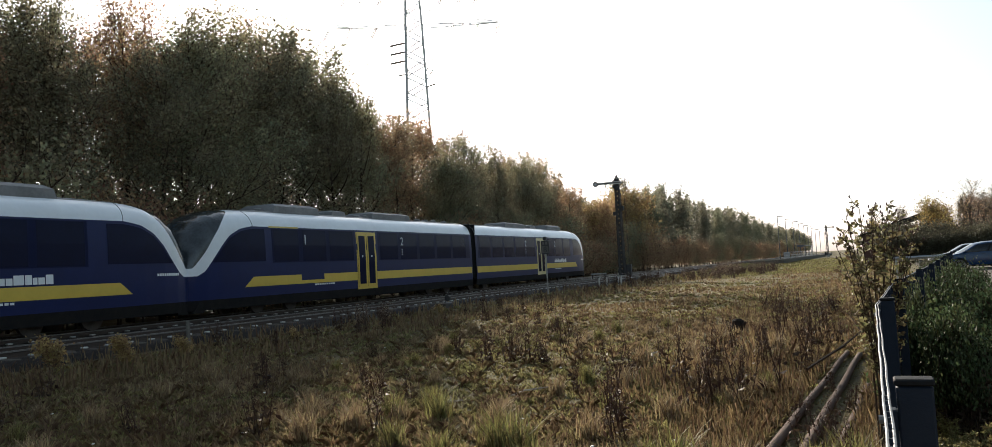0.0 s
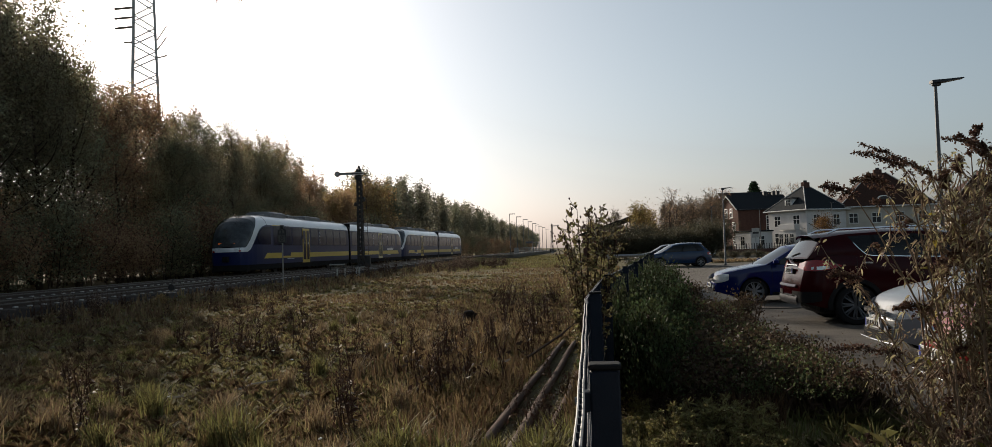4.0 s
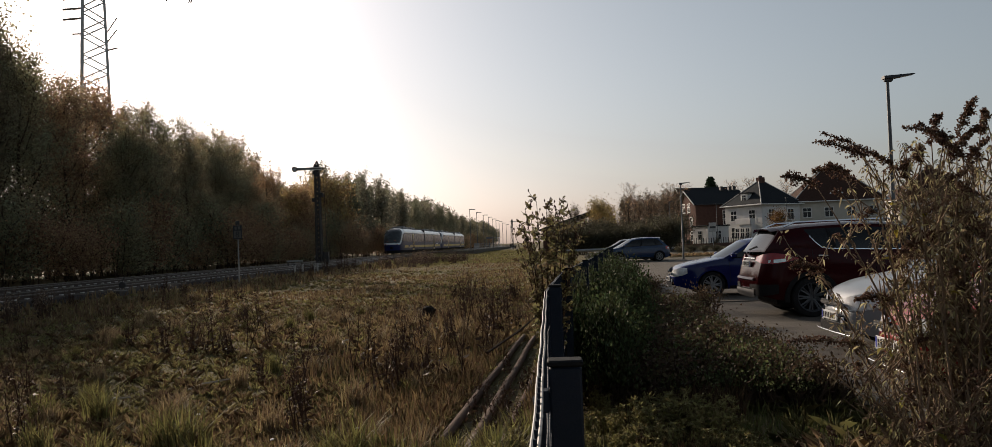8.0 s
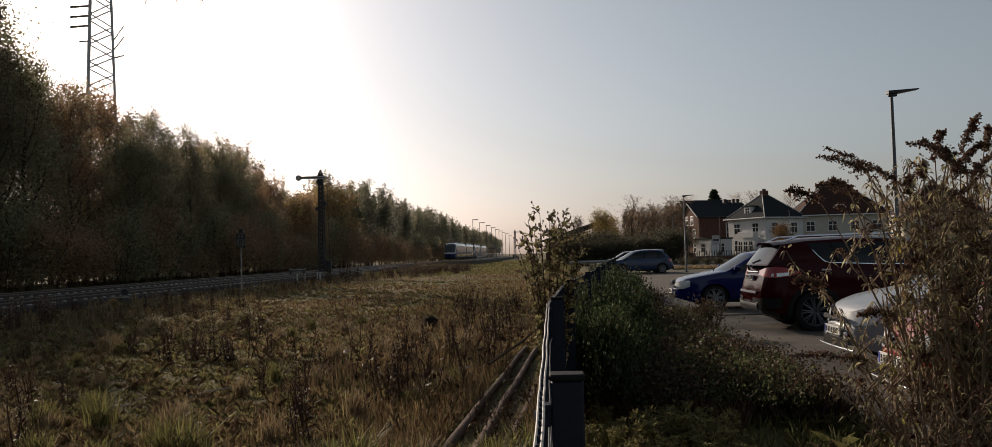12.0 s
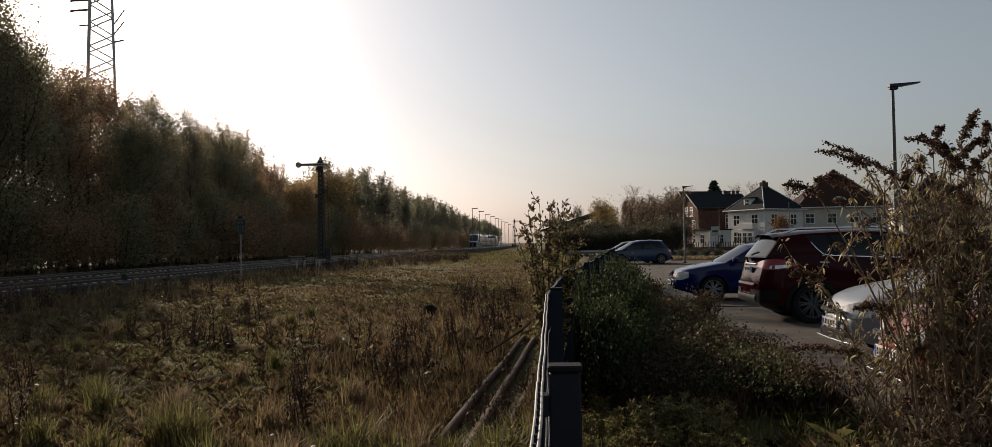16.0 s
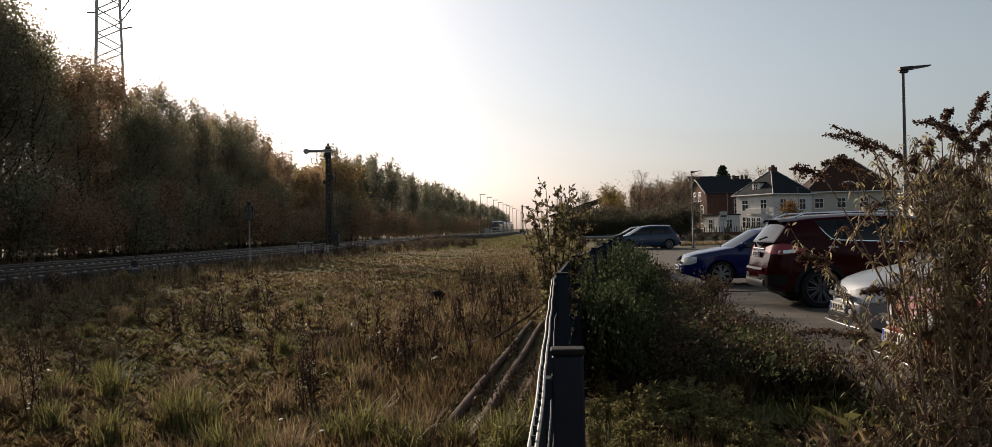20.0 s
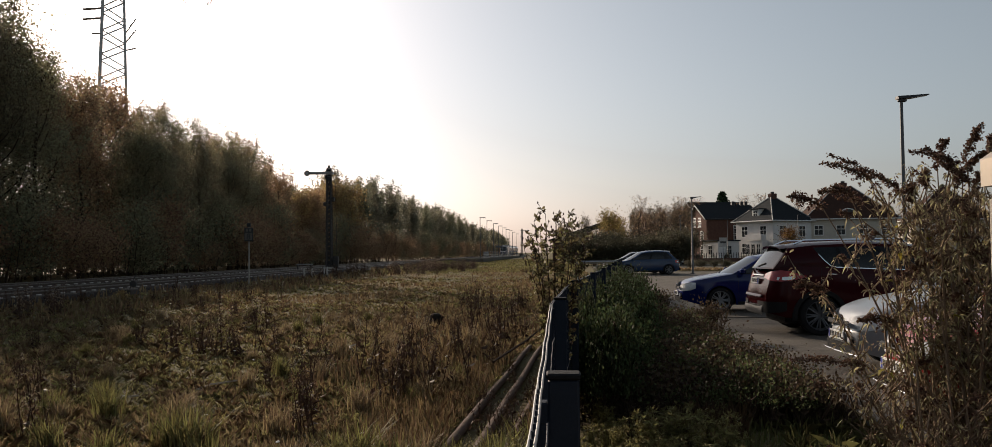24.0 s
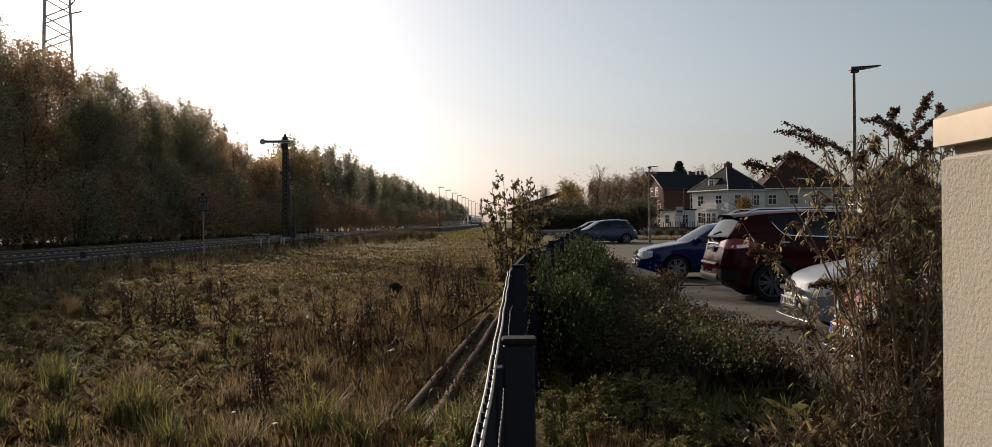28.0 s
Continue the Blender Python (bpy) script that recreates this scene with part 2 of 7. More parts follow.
T_YELLOW = M("coach_yellow", (0.62, 0.44, 0.06), 0.35, 0, (0.54, 0.38, 0.05), 0.8, coat=0.3)
T_GLASS = M("coach_window_glass", (0.007, 0.01, 0.034), 0.2, 0, (0.006, 0.008, 0.026), 1.5, spec=0.08)
T_ROOF = M("coach_roof_grey", (0.2, 0.2, 0.2), 0.6, 0, (0.12, 0.12, 0.12), 1.2, 0.2)
T_DARK = M("underframe_black", (0.012, 0.012, 0.013), 0.85, 0, (0.02, 0.018, 0.016), 3, 0.3)
T_RUBBER = M("rubber_black", (0.012, 0.012, 0.013), 0.8, 0, None, 9, 0.3)
T_STEEL = M("bogie_steel", (0.09, 0.075, 0.065), 0.6, 0.4, (0.05, 0.04, 0.035), 5, 0.3)
T_LAMP = M("lamp_lens", (0.75, 0.78, 0.8), 0.1, 0, None, 6)
T_AMBER = glow("display_amber", (1.0, 0.2, 0.03), 0.35)
T_TAIL = M("tail_lens", (0.35, 0.01, 0.01), 0.15)
UNIT = 41.8


def lin(x, pts):
    return float(np.interp(x, [p[0] for p in pts], [p[1] for p in pts]))


def nose_top(d):
    return lin(d, [(0, 1.74), (0.06, 1.95), (0.3, 2.48), (0.6, 2.95), (0.95, 3.32), (1.35, 3.56), (1.9, 3.72), (2.8, 3.8), (4.0, 3.83)])


def nose_wide(d):
    return lin(d, [(0, 0.86), (0.15, 1.0), (0.4, 1.13), (0.8, 1.24), (1.4, 1.32), (2.2, 1.365), (3.2, 1.375)])


def half_width(d, z):
    zt, wd = nose_top(d), nose_wide(d)
    low = lin(z, [(0.2, 0.93), (0.6, 0.985), (1.2, 1.0), (2.4, 1.0), (3.1, 0.975), (3.9, 0.95)])
    u = min(1.0, max(0.0, (zt - z) / 0.85))
    return wd * low * max(0.0, 1 - (1 - u) ** 2.7) ** (1 / 2.7)


GLASS_EDGE = [(0.0, 1.68), (0.3, 1.68), (0.7, 2.15), (1.1, 2.7), (1.5, 3.18), (1.85, 3.48), (2.2, 3.66), (2.45, 3.9)]
WHITE_EDGE = [(0.0, 1.42), (0.45, 1.42), (0.72, 1.58), (1.08, 2.0), (1.42, 2.42), (1.8, 2.78), (2.3, 3.02), (2.9, 3.12), (50, 3.13)]


def roof_edge(d):
    """The height at which the grey roof begins; ahead of it the windscreen's upper edge."""
    return min(nose_top(d), lin(d, GLASS_EDGE)) if d < 2.34 else min(nose_top(d), lin(d, [(2.34, 3.79), (2.7, 3.7), (50, 3.68)]))


def shell(stations, keys):
    """The skin of one car from its nose inwards, as smooth sheets for each piece of livery."""
    out = {k: G() for k in keys}

    def side_sheet(key, low, high, n):
        for s in (1, -1):
            rings = []
            for d in stations:
                a, b = min(low(d), nose_top(d)), min(high(d), nose_top(d))
                zs = [a + (b - a) * (1 - (1 - k / n) ** 1.6) for k in range(n + 1)]
                rings.append([(s * half_width(d, z), d, z) for z in zs])
            out[key].loft(rings, False, False)

    def top_sheet(key, ds, n):
        rings = []
        for d in ds:
            a, b = roof_edge(d), nose_top(d)
            zs = [a + (b - a) * (1 - (1 - k / n) ** 2.4) for k in range(n + 1)]
            half = [(half_width(d, z), z) for z in zs]
            rings.append([(x, d, z) for x, z in half] + [(-x, d, z) for x, z in half[-2::-1]])
        out[key].loft(rings, False, False)

    side_sheet("skirt", lambda d: 0.28, lambda d: 0.62, 3)
    side_sheet("body_shell", lambda d: 0.62, lambda d: lin(d, WHITE_EDGE), 12)
    side_sheet("white_band", lambda d: lin(d, WHITE_EDGE), roof_edge, 10)
    top_sheet("windscreen", [d for d in stations if d <= 2.34], 14)
    top_sheet("roof", [d for d in stations if d >= 2.33], 10)
    # the blunt end below the windscreen
    for key, za, zb in (("skirt", 0.28, 0.62), ("body_shell", 0.62, 1.42), ("white_band", 1.42, 1.68)):
        zs = [za + (zb - za) * k / 4 for k in range(5)]
        out[key].loft([[(half_width(0, z) * v, -0.1 * (1 - v * v), z) for v in (1, 0.75, 0.4, 0, -0.4, -0.75, -1)] for z in zs], False, False)
    return out


def patch(y0, y1, z0, z1, side, off=0.006, slant=0.0, n=2, dfun=None):
    """A flat piece of livery that lies on the flank; slant moves its lower edge."""
    g = G()
    rows = []
    zs = np.linspace(z0, z1, n + 1)
    for z in zs:
        sl = slant * (1 - (z - z0) / (z1 - z0))
        row = []
        for y in (y0 + sl, y1):
            row.append((side * (half_width(dfun(y) if dfun else 9, z) + off), y, z))
        rows.append(row)
    for a, b in zip(rows, rows[1:]):
        q = [a[0], a[1], b[1], b[0]]
        g.face(*(q if side > 0 else q[::-1]))
    return g


def text_mesh(body, size):
    cu = bpy.data.curves.new("figure", "FONT")
    cu.body, cu.size, cu.align_x, cu.extrude = body, size, "CENTER", 0.002
    ob = bpy.data.objects.new("figure", cu)
    me = bpy.data.meshes.new_from_object(ob)
    bpy.data.objects.remove(ob)
    return me


def train_unit(at):
    unit = thing("railcar_unit", "two-car diesel railcar in dark blue, white and yellow livery", "train", "coupled railcar units", at)
    keys = ("windscreen", "roof", "white_band", "skirt", "body_shell")
    mats = dict(windscreen=T_SCREEN, roof=T_ROOF, white_band=T_WHITE, skirt=T_DARK, body_shell=T_BLUE)
    labels = dict(windscreen="dark raked windscreen", roof="grey roof", white_band="white band over the windows and round the windscreen", skirt="black underframe skirt", body_shell="dark blue side")
    st = [0, 0.03, 0.06, 0.1, 0.14, 0.18] + list(np.arange(0.22, 2.3, 0.06)) + [2.34] + list(np.arange(2.4, 3.3, 0.1)) + [3.6, 4, 5, 8, 12, 16, 20.78]
    for end in (0, 1):
        sh = shell(st, keys)
        car = part("car_body", sh["body_shell"], T_BLUE, unit, labels["body_shell"])
        turn = pose(0, -0.15, 0) if not end else pose(0, UNIT + 0.15, 0, 0, 0, 180)
        car.matrix_basis = turn
        for k in keys[:4]:
            part(k, sh[k], mats[k], car, labels[k])
        # inner end wall
        g = G().box(-1.33, 1.33, 20.7, 20.75, 0.6, 3.7)
        part("end_wall", g, T_DARK, car)
        # lamps and panel under the windscreen
        for s in (-1, 1):
            g = G()
            g.disc((s * 0.74, -0.02, 1.56), (s * 0.25, -1, 0.1), 0.075, 0.08)
            g.disc((s * 0.56, -0.06, 1.56), (s * 0.1, -1, 0.1), 0.06, 0.06)
            part("headlight", g, T_LAMP, car, "round clear headlights")
            part("lamp_recess", G().soft(s * 0.65 - 0.18, s * 0.65 + 0.18, -0.06, 0.05, 1.47, 1.65, 0.03, Matrix.Rotation(s * 0.13, 4, "Z")), T_DARK, car, "dark lamp cluster")
            part("tail_light", G().disc((s * 0.83, 0.0, 1.48), (s * 0.5, -1, 0.1), 0.06, 0.08), T_TAIL, car)
            g = G().tube([(s * 0.28, 0.05, 1.8), (s * 0.1, 0.3, 2.5)], 0.014)
            part("wiper", g, T_RUBBER, car)
        part("coupling", G().soft(-0.2, 0.2, -0.28, 0.3, 0.82, 1.16, 0.04), T_DARK, car)
        part("snow_plough", G().loft([[(-1.1, 0.25, 0.2), (1.1, 0.25, 0.2), (1.15, 0.5, 0.62), (-1.15, 0.5, 0.62)], [(-1.1, 0.7, 0.2), (1.1, 0.7, 0.2), (1.2, 0.9, 0.62), (-1.2, 0.9, 0.62)]], True), T_DARK, car)
        if end == 0:
            for k in range(9):
                if k != 2:
                    part("display_sign", G().box(-0.56 + k * 0.12, -0.47 + k * 0.12, 0.10, 0.12, 1.86, 1.97), T_AMBER, car, "amber lit display", at=pose(0, -0.02, 0))
        for side in (1, -1):
            k0 = -0.28 if end == 0 else 0.0
            for a, b in ((4.2 + k0, 9.6 + k0), (11.4 + k0, 20.5)):
                part("window_band", patch(a, b, 1.8, 3.07, side, 0.003), T_BAND, car)
            # in this car's own space the far car is turned half round
            for a, b in ((4.3, 5.75), (6.0, 7.5), (7.75, 9.45), (11.55, 13.1), (13.35, 14.9), (15.15, 16.7), (16.95, 18.5), (18.75, 20.3)):
                part("window_pane", patch(a + k0, b + k0, 1.83, 3.05, side), T_GLASS, car)
            cab = []
            for d in np.linspace(1.0, 3.55, 14):
                hi = max(1.87, min(lin(d, WHITE_EDGE) - 0.09, 3.03))
                cab.append([(side * (half_width(d, z) + 0.006), d, z) for z in np.linspace(1.86, hi, 7)])
            part("cab_side_window", G().loft(cab, False, False), T_GLASS, car, "dark tapering cab window")
            part("panel_joint", G().tube([(side * (half_width(2.95 + 0.25 * (z - 3.13), z) + 0.001), 2.95 + 0.25 * (3.13 - z) * 0.6, z) for z in np.linspace(3.13, 3.68, 8)], 0.009, 5), T_DARK, car)
            for a, b in ((3.15 + k0, 5.85 + k0), (7.3 + k0, 9.68 + k0), (11.22 + k0, 20.7)) if end == 0 else ((3.15, 9.68), (11.22, 20.7)):
                part("yellow_stripe", patch(a, b, 0.97, 1.32, side, 0.008, -0.45 if a < 4 else 0), T_YELLOW, car)
            if end == 0:
                part("yellow_stripe", patch(5.85 + k0, 7.3 + k0, 0.97, 1.1, side, 0.008), T_YELLOW, car)
                part("first_class_stripe", patch(3.8, 5.5, 3.09, 3.15, side, 0.008), T_YELLOW, car)
            # the double door
            dr = part("door_frame", patch(9.68 + k0, 11.22 + k0, 0.58, 3.04, side, 0.012), T_YELLOW if end == 0 else T_PALE, car, "yellow double door")
            for a in (9.74 + k0, 10.47 + k0):
                lf = part("door_leaf", patch(a, a + 0.69, 0.68, 3.0, side, 0.02), T_YELLOW if end == 0 else T_PALE, car)
                part("door_glass", patch(a + 0.1, a + 0.59, 0.8, 2.88, side, 0.028), T_GLASS, lf)
                part("door_gap", patch(a - 0.012, a + 0.004, 0.68, 3.0, side, 0.026), T_RUBBER, lf)
                part("door_button", patch(a + 0.3, a + 0.38, 1.95, 2.03, side, 0.034), T_WHITE, lf)
            # small lettering on the flank
            x = half_width(9, 2.45) + 0.014
            for y, ch in (((5.87, "1"), (13.2, "2")) if end == 0 else ((7.6, "2"), (13.2, "2"))):
                me = text_mesh(ch, 0.55)
                me.materials.append(T_WHITE)
                part("class_figure", me, None, car, at=pose(side * x, y, 2.48, 90, 0, 90 * side))
            for k in range(3):
                part("pictogram", patch(13.14, 13.26, 2.26 - k * 0.12, 2.31 - k * 0.12, side, 0.014), T_WHITE, car)
            g = G()
            if end == 1:
                y = 5.3
                for k, wd in enumerate((0.22, 0.19, 0.13, 0.19, 0.29, 0.18, 0.16, 0.12, 0.21, 0.18, 0.19, 0.18)[::1 if side < 0 else -1]):
                    tall = (k if side < 0 else 11 - k) in (0, 3, 4, 8, 10)
                    part("lettering_bar", patch(y, y + wd, 1.37, 1.62 if tall else 1.55, side, 0.012), T_WHITE, car)
                    y += wd + 0.025
                g = G()
                for k in range(10):
                    q = patch(0.75 + k * 0.1, 0.83 + k * 0.1, 1.47, 1.55, side, 0.01, dfun=lambda y: y)
                    for f in q.f:
                        g.face(*[q.v[i] for i in f])
                part("small_lettering", g, T_WHITE, car)
            g = G()
            for k in range(9):
                q = patch(6.4 + k * 0.15, 6.51 + k * 0.15, 0.88, 0.94, side, 0.008)
                for f in q.f:
                    g.face(*[q.v[i] for i in f])
            part("small_lettering", g, T_WHITE, car)
        # roof gear
        for a, b, hw, h, nm in ((4.7, 7.6, 0.85, 4.1, "air_conditioner"), (11.6, 15.1, 0.8, 4.07, "cooling_unit"), (8.9, 10.0, 0.5, 4.05, "exhaust_box")):
            g = G().loft([[(-hw, a, 3.72), (hw, a, 3.72), (hw, b, 3.72), (-hw, b, 3.72)], [(-hw, a + 0.1, 3.98), (hw, a + 0.1, 3.98), (hw, b - 0.1, 3.98), (-hw, b - 0.1, 3.98)], [(-hw + 0.22, a + 0.25, h), (hw - 0.22, a + 0.25, h), (hw - 0.22, b - 0.25, h), (-hw + 0.22, b - 0.25, h)]], True)
            part(nm, g, T_ROOF, car, "grey roof unit")
        for y in (4.3, 10.9, 11.5, 16.4, 17.2, 18.1, 19.3):
            part("roof_vent", G().tube([(0.45, y, 3.74), (0.45, y, 3.86), (0.45, y, 3.9)], [0.18, 0.18, 0.1], 10), T_ROOF, car)
        # running gear
        for yb in (4.6, 19.6 if end else 17.6):
            bg = part("bogie", G().soft(-1.05, -0.9, yb - 1.5, yb + 1.5, 0.32, 0.72, 0.05).soft(0.9, 1.05, yb - 1.5, yb + 1.5, 0.32, 0.72, 0.05).box(-0.9, 0.9, yb - 0.2, yb + 0.2, 0.35, 0.6), T_STEEL, car)
            for yw in (yb - 0.95, yb + 0.95):
                part("wheelset", G().disc((-0.76, yw, 0.385), (1, 0, 0), 0.385, 0.12, 20).disc((0.76, yw, 0.385), (1, 0, 0), 0.385, 0.12, 20).tube([(-0.76, yw, 0.385), (0.76, yw, 0.385)], 0.08), T_STEEL, bg)
        part("engine_box", G().soft(-1.2, 1.2, 8.2, 14.6, 0.25, 0.68, 0.06), T_DARK, car)
    g = G()
    for k in range(7):
        y = 20.6 + k * 0.093
        for r, dy in ((0.0, 0.0), (0.05, 0.045)):
            ring = [(-1.28 + r, 0.75), (1.28 - r, 0.75), (1.3 - r, 2.4), (1.22 - r, 3.3), (0.9, 3.66 - r), (-0.9, 3.66 - r), (-1.22 + r, 3.3), (-1.3 + r, 2.4)]
            g.v += [(a, y + dy, b) for a, b in ring]
    n = len(g.v) // 8
    g.f = [(i * 8 + j, i * 8 + (j + 1) % 8, i * 8 + 8 + (j + 1) % 8, i * 8 + 8 + j) for i in range(n - 1) for j in range(8)]
    part("bellows", g, T_RUBBER, unit, "black folding gangway bellows")
    return unit


def train_pose(y, lead):
    """The pose of a unit whose rear end is lead metres ahead of y on the line."""
    a = y + lead
    b = a + UNIT
    xa, xb = track_x(a), track_x(b)
    return pose(xa, a, RAIL_Z, 0, 0, -math.degrees(math.atan2(xb - xa, UNIT)))


REAR = [(0, -22.5), (1, -5.1), (2, 12.3), (3, 29.8), (4, 46.6), (5, 63.3), (6, 79.8), (7, 95.9), (8, 111.5), (9, 127.0), (10, 142.3), (11, 156.8), (12, 171.2), (13, 185.0), (14, 198.4),
        (15, 211.6), (16, 224.4), (17, 236.5), (18, 249.0), (20, 272.2), (22, 293), (24, 313), (26, 331), (28, 348)]
unit_a = train_unit(train_pose(REAR[0][1], 0))
unit_b = copy_thing(unit_a, train_pose(REAR[0][1], UNIT))


def motions():
    walk(unit_a, [(t, train_pose(y, 0)) for t, y in REAR])
    walk(unit_b, [(t, train_pose(y, UNIT)) for t, y in REAR])

# ---- trees and plants ----
BARK = M("bark", (0.085, 0.062, 0.045), 0.95, 0, (0.045, 0.034, 0.026), 6, 0.8, stretch=(1, 1, 0.25))
BIRCH_BARK = M("birch_bark", (0.42, 0.4, 0.37), 0.8, 0, (0.06, 0.05, 0.045), 5, 0.4, stretch=(1, 1, 3), mix=(0.5, 0.72))
TWIG = M("twig", (0.07, 0.045, 0.032), 0.9, 0, (0.04, 0.028, 0.02), 10, 0.3)


def leaf(name, col, col2, tr=0.55, isl=0.45, k=3.0):
    col, col2 = tuple(c * k for c in col), tuple(c * k for c in col2)
    return M(name, col, 0.6, 0, col2, 0.35, per_island=isl, spec=0.12, translucent=tr, mix=(0.38, 0.62))


LEAF = dict(
    alder=leaf("alder_leaves", (0.072, 0.07, 0.046), (0.1, 0.082, 0.052)),
    brown=leaf("browning_leaves", (0.14, 0.086, 0.052), (0.1, 0.072, 0.046)),
    gold=leaf("golden_leaves", (0.17, 0.115, 0.052), (0.115, 0.085, 0.045), k=2.3),
    olive=leaf("olive_leaves", (0.074, 0.078, 0.048), (0.11, 0.09, 0.054)),
    # trees of the far wood: distance haze is put into these two colours
    far=leaf("hazed_green_leaves", (0.062, 0.07, 0.048), (0.085, 0.082, 0.055), k=2.4),
    grey=leaf("hazed_grey_green_leaves", (0.066, 0.068, 0.05), (0.09, 0.078, 0.055), k=2.4),
    rust=leaf("rusty_leaves", (0.13, 0.08, 0.048), (0.095, 0.062, 0.04)),
    dark=leaf("dark_evergreen_leaves", (0.022, 0.042, 0.014), (0.035, 0.06, 0.02), 0.2),
    needle=leaf("needles", (0.02, 0.032, 0.016), (0.014, 0.022, 0.012), 0.1),
    ochre=leaf("ochre_leaves", (0.15, 0.1, 0.035), (0.085, 0.07, 0.032), k=2.0),
    orange=leaf("orange_leaves", (0.15, 0.078, 0.028), (0.075, 0.05, 0.025), k=1.2),
)


def cloud_mesh(name, pts, size, mat, seed=1, long=1.0, up=0.0, droop=None, narrow=0.36):
    """Many small leaves, one folded quad each, at pts (n x 3)."""
    r = np.random.default_rng(seed)
    pts = np.asarray(pts, float)
    n = len(pts)
    a = r.normal(size=(n, 3))
    a[:, 2] += up
    if droop is not None:
        a = a * 0.5 + droop
    a /= np.linalg.norm(a, axis=1, keepdims=True)
    b = np.cross(a, r.normal(size=(n, 3)))
    b /= np.linalg.norm(b, axis=1, keepdims=True)
    s = size * r.uniform(0.6, 1.35, (n, 1))
    l, w = a * s * long, b * s * narrow
    bend = np.cross(a, b) * s * 0.18
    v = np.stack([pts, pts + l * 0.5 + w + bend, pts + l, pts + l * 0.5 - w + bend], 1).reshape(-1, 3)
    me = bpy.data.meshes.new(name)
    me.vertices.add(4 * n)
    me.vertices.foreach_set("co", v.ravel())
    me.loops.add(4 * n)
    me.loops.foreach_set("vertex_index", np.arange(4 * n))
    me.polygons.add(n)
    me.polygons.foreach_set("loop_start", np.arange(0, 4 * n, 4))
    me.update(calc_edges=True)
    me.materials.append(mat)
    return me


def ribbon_mesh(name, pts, ways, size, mat, seed=1, wide=0.12, droop=0.6):
    """Narrow leaves that bend over and curl towards their tips, at pts (n x 3) along ways."""
    r = np.random.default_rng(seed)
    p, a = np.asarray(pts, float), np.asarray(ways, float)
    n = len(p)
    a = a + r.normal(size=(n, 3)) * 0.25
    a /= np.linalg.norm(a, axis=1, keepdims=True)
    b = np.cross(a, np.array([0, 0, 1.0]) + r.normal(size=(n, 3)) * 0.5)
    b /= np.linalg.norm(b, axis=1, keepdims=True) + 1e-9
    s = size * r.uniform(0.5, 1.3, (n, 1))
    curl = droop * r.uniform(0.2, 1.5, (n, 1))
    rows = []
    for t, k in ((0, 0.25), (0.3, 1.0), (0.65, 0.8), (1.0, 0.06)):
        q = p + a * s * t * (1 - 0.22 * t) + np.array([0, 0, -1.0]) * s * curl * t * t + np.cross(a, b) * s * 0.1 * np.sin(t * 4) * curl
        rows += [q - b * s * wide * k, q + b * s * wide * k]
    v = np.stack(rows, 1).reshape(-1, 3)
    quads = np.array([(0, 1, 3, 2), (2, 3, 5, 4), (4, 5, 7, 6)])
    idx = (np.arange(n)[:, None, None] * 8 + quads[None]).reshape(-1)
    me = bpy.data.meshes.new(name)
    me.vertices.add(8 * n)
    me.vertices.foreach_set("co", v.ravel())
    me.loops.add(12 * n)
    me.loops.foreach_set("vertex_index", idx)
    me.polygons.add(3 * n)
    me.polygons.foreach_set("loop_start", np.arange(0, 12 * n, 4))
    me.update(calc_edges=True)
    me.materials.append(mat)
    return me


def limb_path(r, start, way, length, steps=5, wander=0.25, lift=0.1):
    p, d = Vector(start), Vector(way).normalized()
    out = [p.copy()]
    for _ in range(steps):
        d = (d + Vector((r.uniform(-1, 1), r.uniform(-1, 1), r.uniform(-1, 1))) * wander + Vector((0, 0, lift))).normalized()
        p = p + d * length / steps
        out.append(p.copy())
    return out


